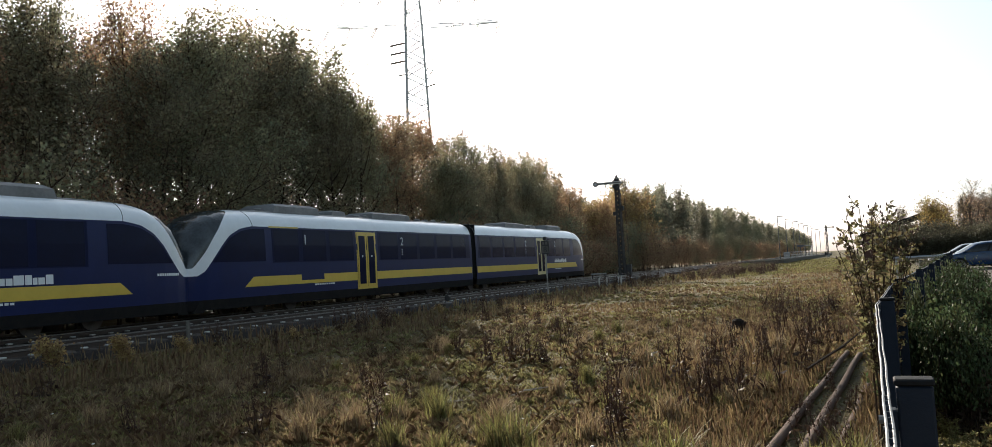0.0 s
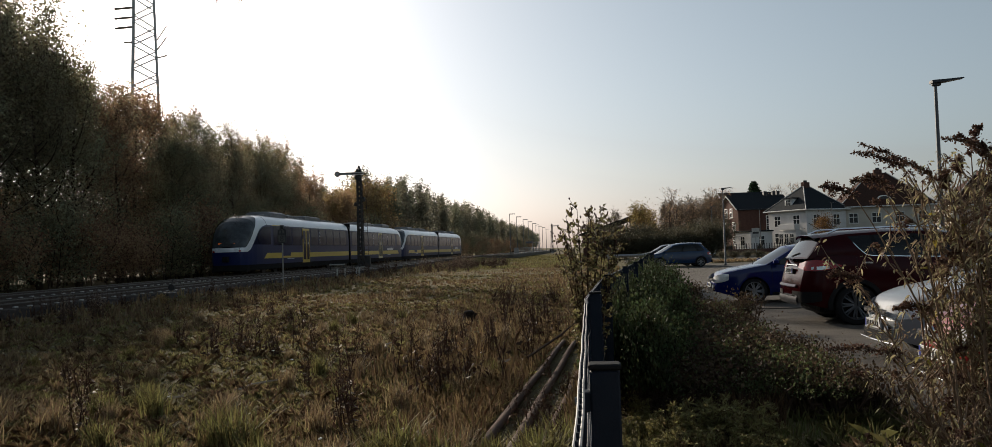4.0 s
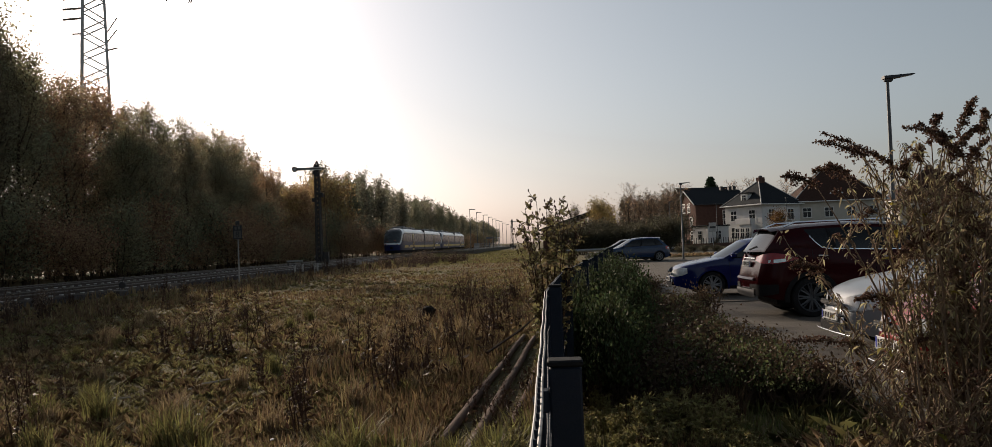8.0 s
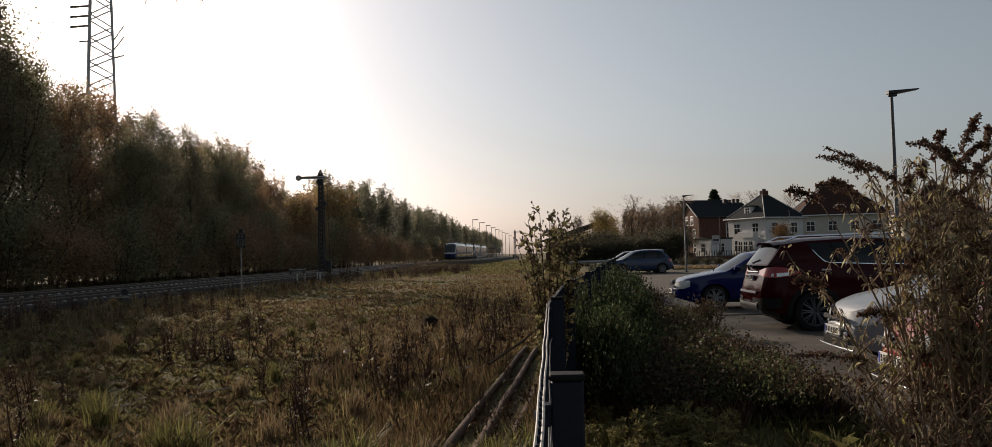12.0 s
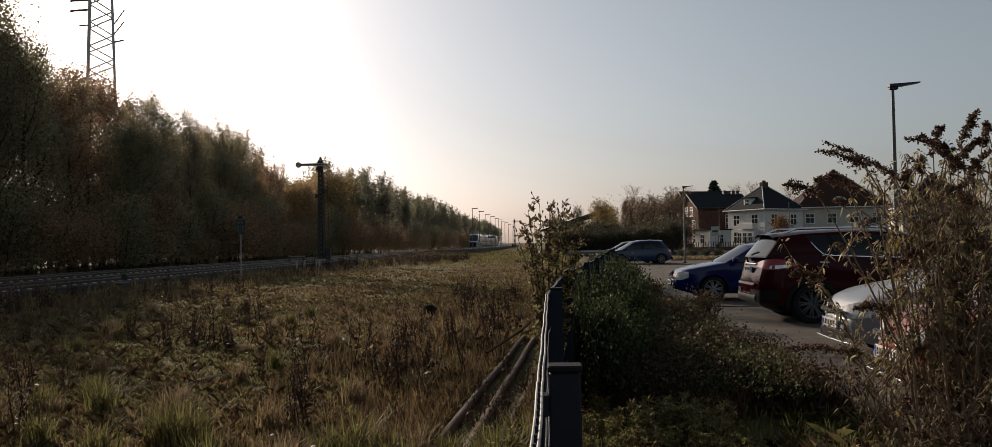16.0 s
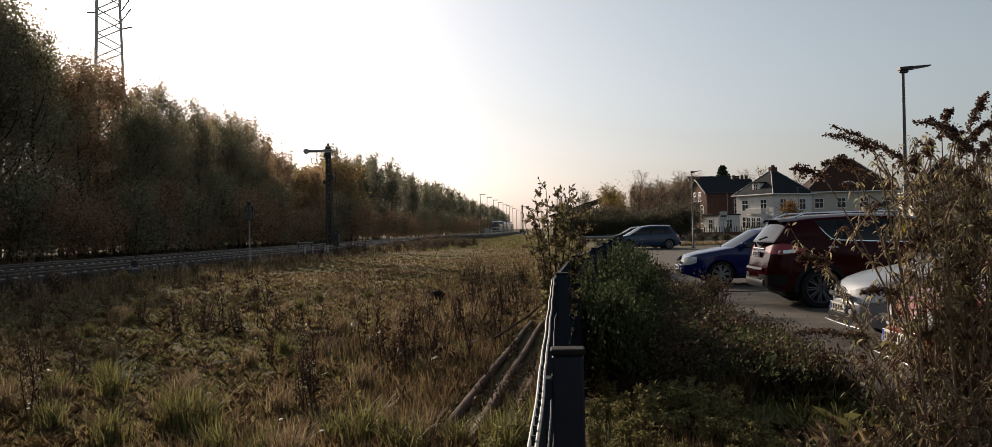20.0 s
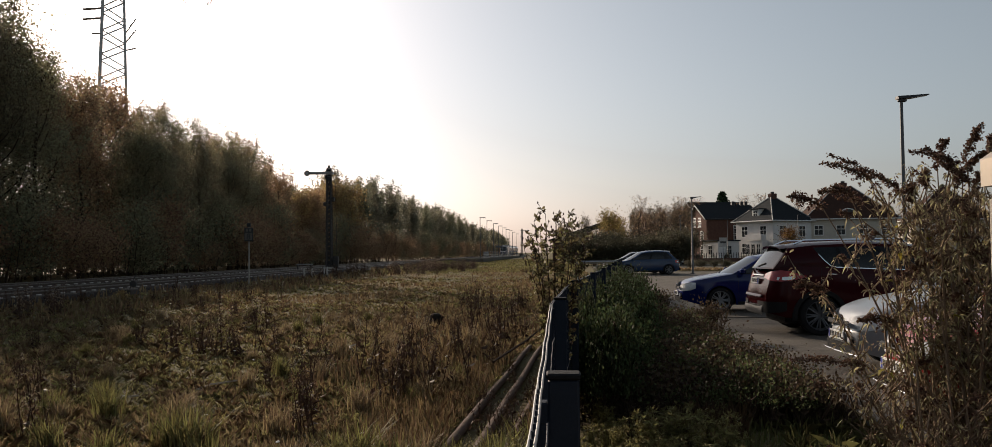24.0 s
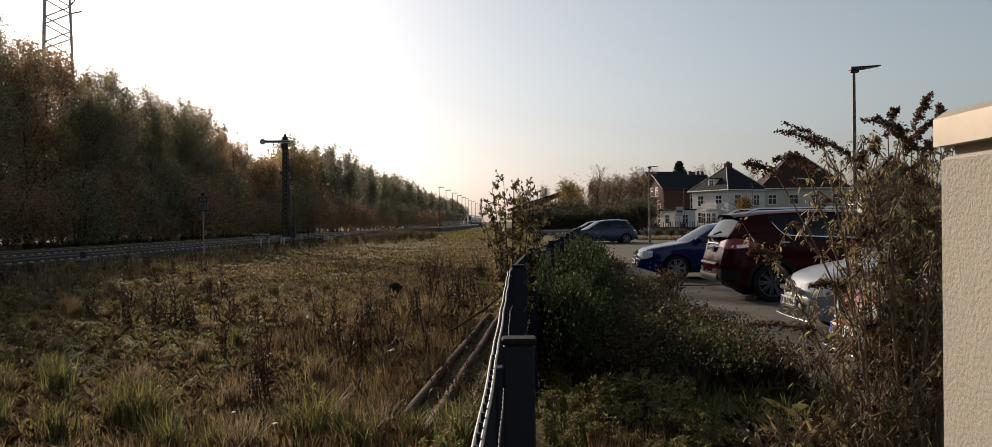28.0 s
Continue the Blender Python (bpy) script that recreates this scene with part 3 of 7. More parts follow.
def tree_kind(seed, h, spread, leaves, size, first=0.25, trunk_r=0.14, limbs=16, lift=0.18, clump=0.62, thin=1.0, steep=0.7, stems=1, topbias=0.0, shoots=0):
    """Trunk, limbs and leaf places of one kind of tree, as (trunk G, limb G, points)."""
    r = random.Random(seed)
    trunk, wood, tips = G(), G(), []
    for s in range(stems):
        base = Vector((r.uniform(-0.3, 0.3), r.uniform(-0.3, 0.3), -0.15)) if stems > 1 else Vector((0, 0, -0.2))
        way = Vector((r.uniform(-0.2, 0.2), r.uniform(-0.2, 0.2), 1)) if stems > 1 else Vector((r.uniform(-0.04, 0.04), r.uniform(-0.04, 0.04), 1))
        hh = h * r.uniform(0.75, 1) if stems > 1 else h
        path = limb_path(r, base, way, hh * 0.97, 9, 0.06, 0.12)
        rr = trunk_r / math.sqrt(stems)
        trunk.tube(path, [rr * (1.25 if i == 0 else 1) * (1 - 0.93 * i / 9) for i in range(10)], 8)
        for k in range(limbs // stems):
            f = first + (1 - first) * ((k + r.random()) / (limbs // stems)) ** (1 - topbias)
            i = min(8, int(f * 9))
            p = path[i].lerp(path[i + 1], f * 9 - i)
            ang = k * 2.4 + r.uniform(-0.5, 0.5)
            ln = spread * (1 - 0.62 * max(0, f - 0.35) / 0.65) * r.uniform(0.7, 1.1) * (0.75 + 0.5 * min(1, f / 0.4) * 0.5)
            lp = limb_path(r, p, (math.cos(ang), math.sin(ang), steep * r.uniform(0.5, 1.3)), ln, 5, 0.22, lift)
            wood.tube(lp, [max(0.008, rr * 0.42 * (1 - f * 0.6) * (1 - 0.85 * j / 5)) for j in range(6)], 5)
            for j in (2, 3, 4, 5):
                tips.append((lp[j], 0.6 + 0.12 * j))
                for _ in range(2):
                    q = limb_path(r, lp[j], (r.uniform(-1, 1), r.uniform(-1, 1), r.uniform(-0.2, 0.9)), ln * 0.32, 3, 0.3, lift)
                    wood.tube(q, [0.014, 0.011, 0.008, 0.005], 3, False)
                    tips.append((q[-1], 0.8))
                    tips.append((q[2], 0.6))
        tips.append((path[-1], 0.7))
        tips.append((path[-2], 0.8))
    high = [t[0] for t in tips if t[0].z > 0.5 * h]
    for _ in range(shoots if high else 0):
        q = limb_path(r, r.choice(high), (r.uniform(-0.6, 0.6), r.uniform(-0.6, 0.6), 1), r.uniform(0.9, 2.0), 4, 0.22, 0.12)
        wood.tube(q, [0.016, 0.013, 0.01, 0.008, 0.005], 3, False)
        tips += [(p, 0.28) for p in q[1:]]
    rr = np.random.default_rng(seed)
    c = np.array([t[0] for t in tips])
    sc = np.array([t[1] for t in tips]) * clump
    idx = rr.integers(0, len(c), leaves)
    pts = c[idx] + rr.normal(size=(leaves, 3)) * sc[idx][:, None] * np.array([1, 1, 0.8])
    pts = pts[pts[:, 2] > 0.3]
    if shoots:                                      # thin leaves towards the top
        pts = pts[rr.uniform(0, 1, len(pts)) > 0.45 * ((pts[:, 2] / h - 0.5) / 0.5).clip(0, 1)]
    return trunk, wood, pts


def tree(name, label, kind, leafmat, size, at, group="", bark=BARK, seed=1, cat="tree", long=1.0):
    t = thing(name, label, cat, group, at)
    trunk, wood, pts = kind
    part("trunk", trunk, bark, t, smooth=60)
    tagged(part("branchwork", wood, bark, t, smooth=0), kind="stuff")
    if len(pts):
        part("crown", cloud_mesh("crown", pts, size, leafmat, seed, long), None, t)
    return t


WOOD = [
    tree("tree", "tall dense alder with dull green autumn leaves at the wood's edge", tree_kind(1, 13.0, 4.1, 27000, 0.11, 0.1, 0.17, 22, shoots=90), LEAF["alder"], 0.115, pose(-29, 20, 0.1), "trees of the wood", seed=1),
    tree("tree", "tall tree with browning leaves at the wood's edge", tree_kind(2, 13.5, 3.7, 25000, 0.11, 0.12, 0.16, 20, steep=1.0, shoots=90), LEAF["brown"], 0.11, pose(-29.5, 25, 0.1), "trees of the wood", seed=2),
    tree("tree", "olive-green broadleaf tree in the wood", tree_kind(3, 12.5, 4.2, 27000, 0.11, 0.08, 0.18, 24, shoots=90), LEAF["olive"], 0.115, pose(-29, 30, 0.1), "trees of the wood", seed=3),
    tree("tree", "slender birch with thin yellowing leaves", tree_kind(4, 15.0, 2.4, 4200, 0.09, 0.3, 0.1, 20, steep=1.5, clump=0.4, shoots=60), LEAF["ochre"], 0.09, pose(-31, 27, 0.1), "trees of the wood", BIRCH_BARK, 4),
    tree("tree", "young tree with rusty orange leaves at the wood's edge", tree_kind(5, 8.0, 2.4, 5000, 0.17, 0.1, 0.1, 18), LEAF["rust"], 0.17, pose(-27.5, 88, 0.1), "trees of the wood", seed=5),
    tree("tree", "golden autumn tree beyond the signal", tree_kind(6, 9.0, 2.8, 5000, 0.18, 0.1, 0.11, 18), LEAF["gold"], 0.18, pose(-28, 97, 0.1), "trees of the wood", seed=6),
    tree("tree", "slim young poplar with green leaves dulled for haze", tree_kind(7, 11.0, 2.9, 3400, 0.22, 0.15, 0.1, 12, steep=1.6, shoots=24), LEAF["far"], 0.22, pose(-27, 120, 0.1), "trees of the wood", seed=7),
    tree("tree", "slim young tree with olive leaves greyed for haze", tree_kind(8, 10.5, 3.1, 3400, 0.24, 0.12, 0.1, 12, steep=1.3, shoots=24), LEAF["grey"], 0.24, pose(-27, 126, 0.1), "trees of the wood", seed=8),
    tree("tree", "brownish tree standing deeper in the wood", tree_kind(9, 13.0, 4.2, 17000, 0.22, 0.06, 0.17, 14, shoots=60), LEAF["brown"], 0.125, pose(-33, 36, 0.1), "trees of the wood", seed=9),
    tree("tree", "dull green tree standing deeper in the wood", tree_kind(10, 12.5, 4.2, 17000, 0.22, 0.06, 0.17, 14, shoots=60), LEAF["alder"], 0.125, pose(-33, 42, 0.1), "trees of the wood", seed=10),
]
TALL = [13.0, 13.5, 12.5, 15.0, 8.0, 9.0, 11.0, 10.5, 13.0, 12.5]
# height of the wood at 30 m to the side, by distance ahead
SKYLINE = [(-30, 12.5), (20, 12.8), (26, 13.6), (32, 16.0), (36, 16.4), (41, 15.2), (47, 13.4), (55, 12.1), (64, 12.4), (68, 11.8), (73, 12.8), (80, 11.2), (85, 10.2), (91, 9.3), (97, 9.3), (104, 11.8), (118, 14.2), (130, 13.8), (143, 12.9), (177, 12.6), (295, 11.6), (480, 10.8)]


def plant_wood():
    r = random.Random(5)
    spots = []
    for x0, y0, y1, dy, rise in ((-28.6, -26, 112, 3.9, 1.0), (-32.5, -24, 112, 4.3, 1.08), (-37, 12, 125, 5.2, 1.14), (-42, 30, 135, 7, 1.18)):
        y = y0
        while y < y1:
            spots.append((x0 + r.uniform(-1.1, 1.1), y + r.uniform(-0.8, 0.8), rise))
            y += dy * r.uniform(0.8, 1.2)
    for x0, y0, y1, dy, rise in ((-27.2, 104, 430, 4.6, 1.0), (-31, 112, 420, 6.5, 1.1)):
        y = y0
        while y < y1:
            spots.append((x0 + r.uniform(-1, 1), y + r.uniform(-2, 2), rise))
            y += dy * r.uniform(0.8, 1.2)
    for n, (x, y, rise) in enumerate(spots):
        far = abs(x) / 30
        h = 1.5 + (lin(y / far, SKYLINE) - 1.5) * far * (r.uniform(0.78, 0.93) if y < 40 else r.uniform(0.74, 0.97))
        if y > 104:
            k = r.choice((6, 7))
        elif 84 < y < 103 and x > -31:
            k = r.choice((4, 5, 5))
        else:
            k = r.choice((0, 0, 1, 2, 2, 0 if y < 30 else 1, 3 if 18 < y < 40 else 0)) if x > -30.2 and -14 < y < 74 else r.choice((8, 9, 9, 9) if y < 40 else (8, 9))
        s = h / TALL[k]
        wide = max(s, 0.85) * r.uniform(0.95, 1.2)
        c = copy_thing(WOOD[k], pose(x, y, 0.1, 0, 0, r.uniform(0, 360)))
        c.scale = (wide, wide, s)


plant_wood()

SHRUB = [
    tree("shrub", "tangled shrub with rusty leaves below the trees", tree_kind(21, 2.8, 1.5, 6000, 0.14, 0.05, 0.05, 16, stems=4, clump=0.4), LEAF["rust"], 0.085, pose(-26, 24, 0.1), "shrubs along the wood", TWIG, 21, "shrub"),
    tree("shrub", "low brown bramble thicket along the track", tree_kind(22, 1.9, 1.5, 6000, 0.12, 0.05, 0.04, 16, stems=4, clump=0.4), LEAF["brown"], 0.075, pose(-25.6, 28, 0.1), "shrubs along the wood", TWIG, 22, "shrub"),
    tree("shrub", "dull green shrub along the wood", tree_kind(23, 3.2, 1.6, 6000, 0.14, 0.05, 0.05, 16, stems=4, clump=0.45), LEAF["olive"], 0.085, pose(-26.2, 33, 0.1), "shrubs along the wood", TWIG, 23, "shrub"),
]
for n in range(130):
    y = -20 + n * 2.35 + U(-0.8, 0.8) if n < 52 else 102 + (n - 52) * 3.4
    c = copy_thing(rng.choice(SHRUB), pose(-25.9 + U(-0.9, 0.5), y, 0.1, 0, 0, U(0, 360)))
    k = U(1.1, 2.0)
    c.scale = (k, k, k)
for n in range(64):
    y = -20 + n * 2.8
    c = copy_thing(rng.choice(SHRUB), pose(-40.5 + U(-1, 1), y, 0.1, 0, 0, U(0, 360)))
    k = U(2.0, 2.9)
    c.scale = (k, k, k)
for n in range(40):
    y = -24 + n * 3.7
    c = copy_thing(rng.choice(SHRUB), pose(-31.2 + U(-1.5, 1.5), y, 0.1, 0, 0, U(0, 360)))
    k = U(1.1, 1.6)
    c.scale = (k * 1.3, k * 1.3, k)

# ---- beside the line: signals, signs, platform, pylon ----
IRON = M("signal_iron", (0.03, 0.032, 0.035), 0.6, 0.3, (0.06, 0.045, 0.035), 4, 0.3)
# white dimmed and edge darkened: the arm's backlit shade is in both colours
SIG_WHITE = M("signal_white", (0.42, 0.41, 0.39), 0.6, 0, (0.3, 0.29, 0.27), 4)
SIG_EDGE_SHADED = M("signal_edge_shaded", (0.05, 0.045, 0.045), 0.6, 0, (0.08, 0.05, 0.045), 4)
# stained concrete of the cable post; on the speed board, white in shade
STAINED_SHADED = M("stained_shaded_grey", (0.16, 0.15, 0.135), 0.9, 0, (0.1, 0.092, 0.082), 5, 0.4)
GALV = M("galvanised_steel", (0.33, 0.34, 0.35), 0.45, 0.7, (0.24, 0.25, 0.26), 5, 0.15)
PYLON = M("pylon_steel", (0.42, 0.43, 0.43), 0.6, 0.1, (0.34, 0.35, 0.35), 2)
CONCRETE = M("concrete", (0.36, 0.34, 0.31), 0.9, 0, (0.25, 0.235, 0.21), 3, 0.4)
INSUL = M("insulator", (0.1, 0.07, 0.055), 0.3)
LAMP_GREY = M("lamp_post_grey", (0.1, 0.105, 0.11), 0.5, 0.4, (0.075, 0.08, 0.085), 4)
CASE = M("lantern_black", (0.02, 0.02, 0.022), 0.5)


def lattice(g, h, w0, w1, n, r=0.025, brace=0.016, crossed=True):
    """Four corner bars with crossed braces, tapering from w0 to w1."""
    c = [(-1, -1), (1, -1), (1, 1), (-1, 1)]
    for a, b in c:
        g.tube([(a * w0 / 2, b * w0 / 2, 0), (a * w1 / 2, b * w1 / 2, h)], r, 5)
    for k in range(n):
        f0, f1 = k / n, (k + 1) / n
        u, v = w0 + (w1 - w0) * f0, w0 + (w1 - w0) * f1
        for q in range(4):
            (a, b), (e, f) = c[q], c[(q + 1) % 4]
            p0, p1 = (a * u / 2, b * u / 2, f0 * h), (e * v / 2, f * v / 2, f1 * h)
            p2, p3 = (e * u / 2, f * u / 2, f0 * h), (a * v / 2, b * v / 2, f1 * h)
            if crossed or (k + q) % 2:
                g.tube([p0, p1], brace, 4, False)
            if crossed or not (k + q) % 2:
                g.tube([p2, p3], brace, 4, False)
    return g


def semaphore(at, h=7.85, label="", arm=1.75):
    s = thing("semaphore_signal", label, "railway signal", "semaphore signals", at)
    part("lattice_mast", lattice(G(), h, 0.36, 0.24, 22, 0.075, 0.045), IRON, s)
    part("base", G().soft(-0.4, 0.4, -0.4, 0.4, -0.3, 0.18, 0.05), CONCRETE, s)
    a = part("signal_arm", G().soft(-arm + 0.2, 0.42, -0.24, -0.19, h - 0.5, h - 0.28, 0.02), SIG_WHITE, s, "white semaphore arm set level, backlit shade in its colour")
    part("arm_disc", G().disc((-arm + 0.08, -0.215, h - 0.39), (0, 1, 0), 0.22, 0.05, 20), SIG_EDGE_SHADED, a, "round end of the arm, its rim darkened as backlit")
    part("disc_face", G().disc((-arm + 0.08, -0.245, h - 0.39), (0, 1, 0), 0.15, 0.012, 20), SIG_WHITE, a)
    part("arm_edge", G().soft(-arm + 0.25, 0.4, -0.246, -0.242, h - 0.42, h - 0.36, 0.001), SIG_EDGE_SHADED, a)
    part("finial", G().tube([(0, 0, h), (0, 0, h + 0.16), (0, 0, h + 0.26)], [0.1, 0.1, 0.02], 8), IRON, s)
    part("signal_lamp", G().soft(-0.18, 0.12, -0.3, -0.05, h - 1.0, h - 0.66, 0.03), CASE, s, "black lamp housing")
    part("spectacle", G().disc((-0.16, -0.28, h - 0.72), (0, 1, 0), 0.13, 0.04, 14).disc((0.15, -0.28, h - 0.86), (0, 1, 0), 0.13, 0.04, 14), CASE, s)
    part("lamp_hoist_bracket", G().soft(-0.42, -0.1, -0.2, 0.1, 4.9, 5.2, 0.03).tube([(-0.3, 0, 5.1), (-0.05, 0, 5.5)], 0.03), IRON, s)
    part("winch", G().soft(0.14, 0.42, -0.2, 0.2, 5.25, 5.6, 0.03), IRON, s)
    g = G()
    for x in (0.26, 0.58):
        g.tube([(x, 0.2, 0), (x * 0.8, 0.2, h - 1.2)], 0.018, 5)
    part("ladder_frame", g, IRON, s)
    for k in range(20):
        part("rung", G().tube([(0.27 - k * 0.002, 0.2, 0.3 + k * 0.3), (0.57 - k * 0.005, 0.2, 0.3 + k * 0.3)], 0.011, 5), IRON, s)
    part("wire_pulley", G().disc((0.28, -0.1, 0.7), (1, 0, 0), 0.2, 0.05, 16).disc((-0.28, -0.1, 0.55), (1, 0, 0), 0.16, 0.05, 16), IRON, s)
    part("equipment_box", G().soft(0.35, 0.75, -0.25, 0.15, 0.1, 1.0, 0.03), IRON, s)
    return s


semaphore(pose(-17.6, 61, 0.35, 0, 0, 3), label="tall black lattice semaphore signal with its arm at stop")
semaphore(pose(-9.2, 214, 0.3, 0, 0, 185), 7.4, "far semaphore signal seen from behind at the station")

sp = thing("sign_post", "thin grey post with a dark speed board by the siding", "railway sign", at=pose(-14.4, 36.6, 0.05))
part("post", G().tube([(0, 0, -0.1), (0, 0, 2.9)], 0.034, 8), CONCRETE, sp, "pale round post")
part("board", G().soft(-0.21, 0.21, -0.06, -0.035, 2.1, 2.75, 0.01), CASE, sp, "dark upright board")
# field and marks are white signs painted grey for the shade they stand in
part("board_field", G().soft(-0.17, 0.17, -0.064, -0.06, 2.16, 2.5, 0.002), STAINED_SHADED, sp, "white field with shade put into its colour")
fig = text_mesh("8", 0.4)
fig.materials.append(CASE)
part("board_figure", fig, None, sp, at=pose(0, -0.067, 2.19, 90, 0, 0))
part("board_mark", G().box(-0.13, -0.03, -0.065, -0.061, 2.56, 2.7).box(0.03, 0.13, -0.065, -0.061, 2.56, 2.7), STAINED_SHADED, sp)
part("top_lamp", G().soft(-0.09, 0.09, -0.08, 0.02, 2.78, 2.96, 0.02), CASE, sp)
for x, y in ((-14.9, 46.4), (-14.7, 47.3), (-14.6, 49.4), (-14.55, 49.9)):
    m = thing("marker_post", "short white marker post beside the siding", "marker post", "white markers by the signal", pose(x, y, 0.08))
    part("post", G().soft(-0.05, 0.05, -0.05, 0.05, -0.1, 0.62, 0.01), SIG_WHITE, m)
    part("cap", G().soft(-0.06, 0.06, -0.06, 0.06, 0.62, 0.66, 0.01), CASE, m)
b = thing("clearance_board", "low white clearance board between the tracks", "railway sign", at=pose(-18.6, 58, 0.3))
part("board", G().soft(-0.6, 0.6, -0.05, 0.05, 0.42, 0.52, 0.01), SIG_WHITE, b)
for x in (-0.5, 0.5):
    part("leg", G().soft(x - 0.04, x + 0.04, -0.04, 0.04, 0, 0.42, 0.01), CASE, b)
b = thing("cable_post", "short weathered concrete cable post by the rails", "marker post", at=pose(-14.3, 13.6, 0.03))
part("post", G().soft(-0.04, 0.04, -0.035, 0.035, -0.1, 0.72, 0.012), STAINED_SHADED, b)
b = thing("point_lever", "low iron point lever between the tracks", "point lever", at=pose(-15.2, 27.5, 0.1))
part("stand", G().soft(-0.2, 0.2, -0.3, 0.3, 0, 0.25, 0.03), IRON, b)
part("weight", G().disc((0.1, 0.1, 0.42), (0, 1, 0), 0.12, 0.1, 14), IRON, b)
part("lever", G().tube([(0, 0, 0.2), (0.1, 0.25, 0.75)], 0.02), IRON, b)

# the station: platform, lamps and signs
g = G()
px0, px1, py0, py1 = -16.4, -11.6, 126.0, 300.0
g.soft(px0, px1, py0, py1, -0.1, 0.6, 0.04)
setting("platform", g, M("platform_concrete", (0.13, 0.12, 0.1), 0.9, 0, (0.09, 0.083, 0.07), 2, 0.3), "pale concrete station platform", category="platform")
def platform_lamp(at):
    p = thing("platform_lamp", "tall slim platform lamp with a short angled head", "lamp post", "platform lamps", at)
    part("pole", G().tube([(0, 0, 0), (0, 0, 1.2), (0, 0, 6.7)], [0.09, 0.07, 0.05], 8), LAMP_GREY, p)
    part("head", G().soft(-0.9, 0.08, -0.12, 0.12, 6.65, 6.77, 0.03), LAMP_GREY, p)
    return p
first_lamp = platform_lamp(pose(-12.6, 132, 0.6, 0, 0, 180))
for y in (145, 160, 174, 188, 200, 213, 229, 250):
    copy_thing(first_lamp, pose(-12.6, y, 0.6, 0, 0, 180))
for y in (186,):
    s = thing("platform_sign", "dark station name board on two posts", "station sign", "platform signs", pose(-13.4, y, 0.6))
    part("board", G().soft(-0.8, 0.8, -0.04, 0.04, 2.1, 2.55, 0.02), M("sign_grey", (0.12, 0.13, 0.16), 0.5), s)
    for x in (-0.75, 0.75):
        part("post", G().tube([(x, 0, 0), (x, 0, 2.7)], 0.04, 8), GALV, s)
for k in range(16):
    y = 128 + k * 5
    f = thing("railing", "grey platform railing panel", "railing", "platform railings", pose(-11.7, y, 0.6))
    for yy in (0, 2.5, 4.9):
        part("post", G().tube([(0, yy, 0), (0, yy, 1.1)], 0.03, 6), GALV, f)
    for z in (0.15, 0.6, 1.08):
        part("rail", G().tube([(0, 0, z), (0, 4.95, z)], 0.022, 6), GALV, f)
    for j in range(24):
        part("bar", G().tube([(0, 0.2 + j * 0.2, 0.15), (0, 0.2 + j * 0.2, 1.08)], 0.011, 4), GALV, f) if k < 2 else None
sh = thing("waiting_shelter", "glazed waiting shelter on the platform", "shelter", at=pose(-13.2, 205, 0.6))
part("roof", G().soft(-1.0, 1.0, -3, 3, 2.4, 2.52, 0.03), GALV, sh)
part("back_panel", G().box(0.85, 0.9, -2.9, 2.9, 0.2, 2.3), glass("shelter_glass", (0.35, 0.4, 0.42), 0.1), sh)
for yy in (-2.9, 0, 2.9):
    part("post", G().tube([(0.88, yy, 0), (0.88, yy, 2.4)], 0.05, 6), GALV, sh)

# the power line pylon behind the wood
py = thing("power_pylon", "tall steel lattice power pylon behind the wood", "pylon", at=pose(-53.4, 92.6, 0, 0, 0, 29))
part("lower_tower", lattice(G(), 35, 4.1, 2.2, 24, 0.16, 0.105, False), PYLON, py)
part("upper_tower", lattice(G(), 13, 2.2, 1.0, 11, 0.14, 0.095, False), PYLON, py, at=pose(0, 0, 35))
for z, half in ((34.9, 11.5), (39.4, 9.0)):
    for s in (-1, 1):
        arm = G()
        for yy in (-1.0, 1.0):
            arm.tube([(s * 1.0, yy, z), (s * half, 0, z + 0.2)], 0.07, 5)
            arm.tube([(s * 0.9, yy, z + 2.1), (s * half, 0, z + 0.3)], 0.05, 5)
        for k in range(1, 8):
            f = k / 8
            x, hh, yy = s * (1 + (half - 1) * f), 2.1 * (1 - f), 1.0 * (1 - f)
            x2 = s * (1 + (half - 1) * (f - 0.125))
            for q in (-1, 1):
                arm.tube([(x, q * yy, z), (x, q * yy, z + hh)], 0.032, 4)
                arm.tube([(x2, q * (1 - f + 0.125), z), (x, q * yy, z + hh)], 0.028, 4)
            arm.tube([(x, yy, z), (x2, -(1 - f + 0.125), z)], 0.04, 4)
        a = part("cross_arm", arm, PYLON, py)
        for k, f in enumerate((0.45, 0.74, 0.99)):
            x = s * half * f
            for q in (0, 0.25):
                part("insulator_string", G().tube([(x + q, 0, z), (x - 0.7 + q, -0.9, z - 1.8)], 0.1, 6), INSUL, a)
for k, z in enumerate((32.7, 31.5, 30.3)):
    part("insulator_string", G().tube([(-1.2, 0, z), (-3.3, -0.4, z - 0.5)], 0.13, 6), INSUL, py)
for x, z0, z1 in ((1.4, 27.6, 29.2), (1.4, 26.6, 26.9), (1.4, 28.8, 30.6), (-1.3, 28.4, 28.2)):
    part("insulator_string", G().tube([(x, 0, z0), (x * 1.8, -0.3, z1)], 0.09, 6), INSUL, py)

# ---- fence, wall, poles and lamps on the car park side ----
ANTHRACITE = M("anthracite_coating", (0.01, 0.016, 0.028), 0.55, 0, (0.014, 0.02, 0.033), 20, 0.1, spec=0.12)
ZINC = M("zinc_wire", (0.22, 0.225, 0.23), 0.6, 0.2, (0.15, 0.155, 0.16), 30)
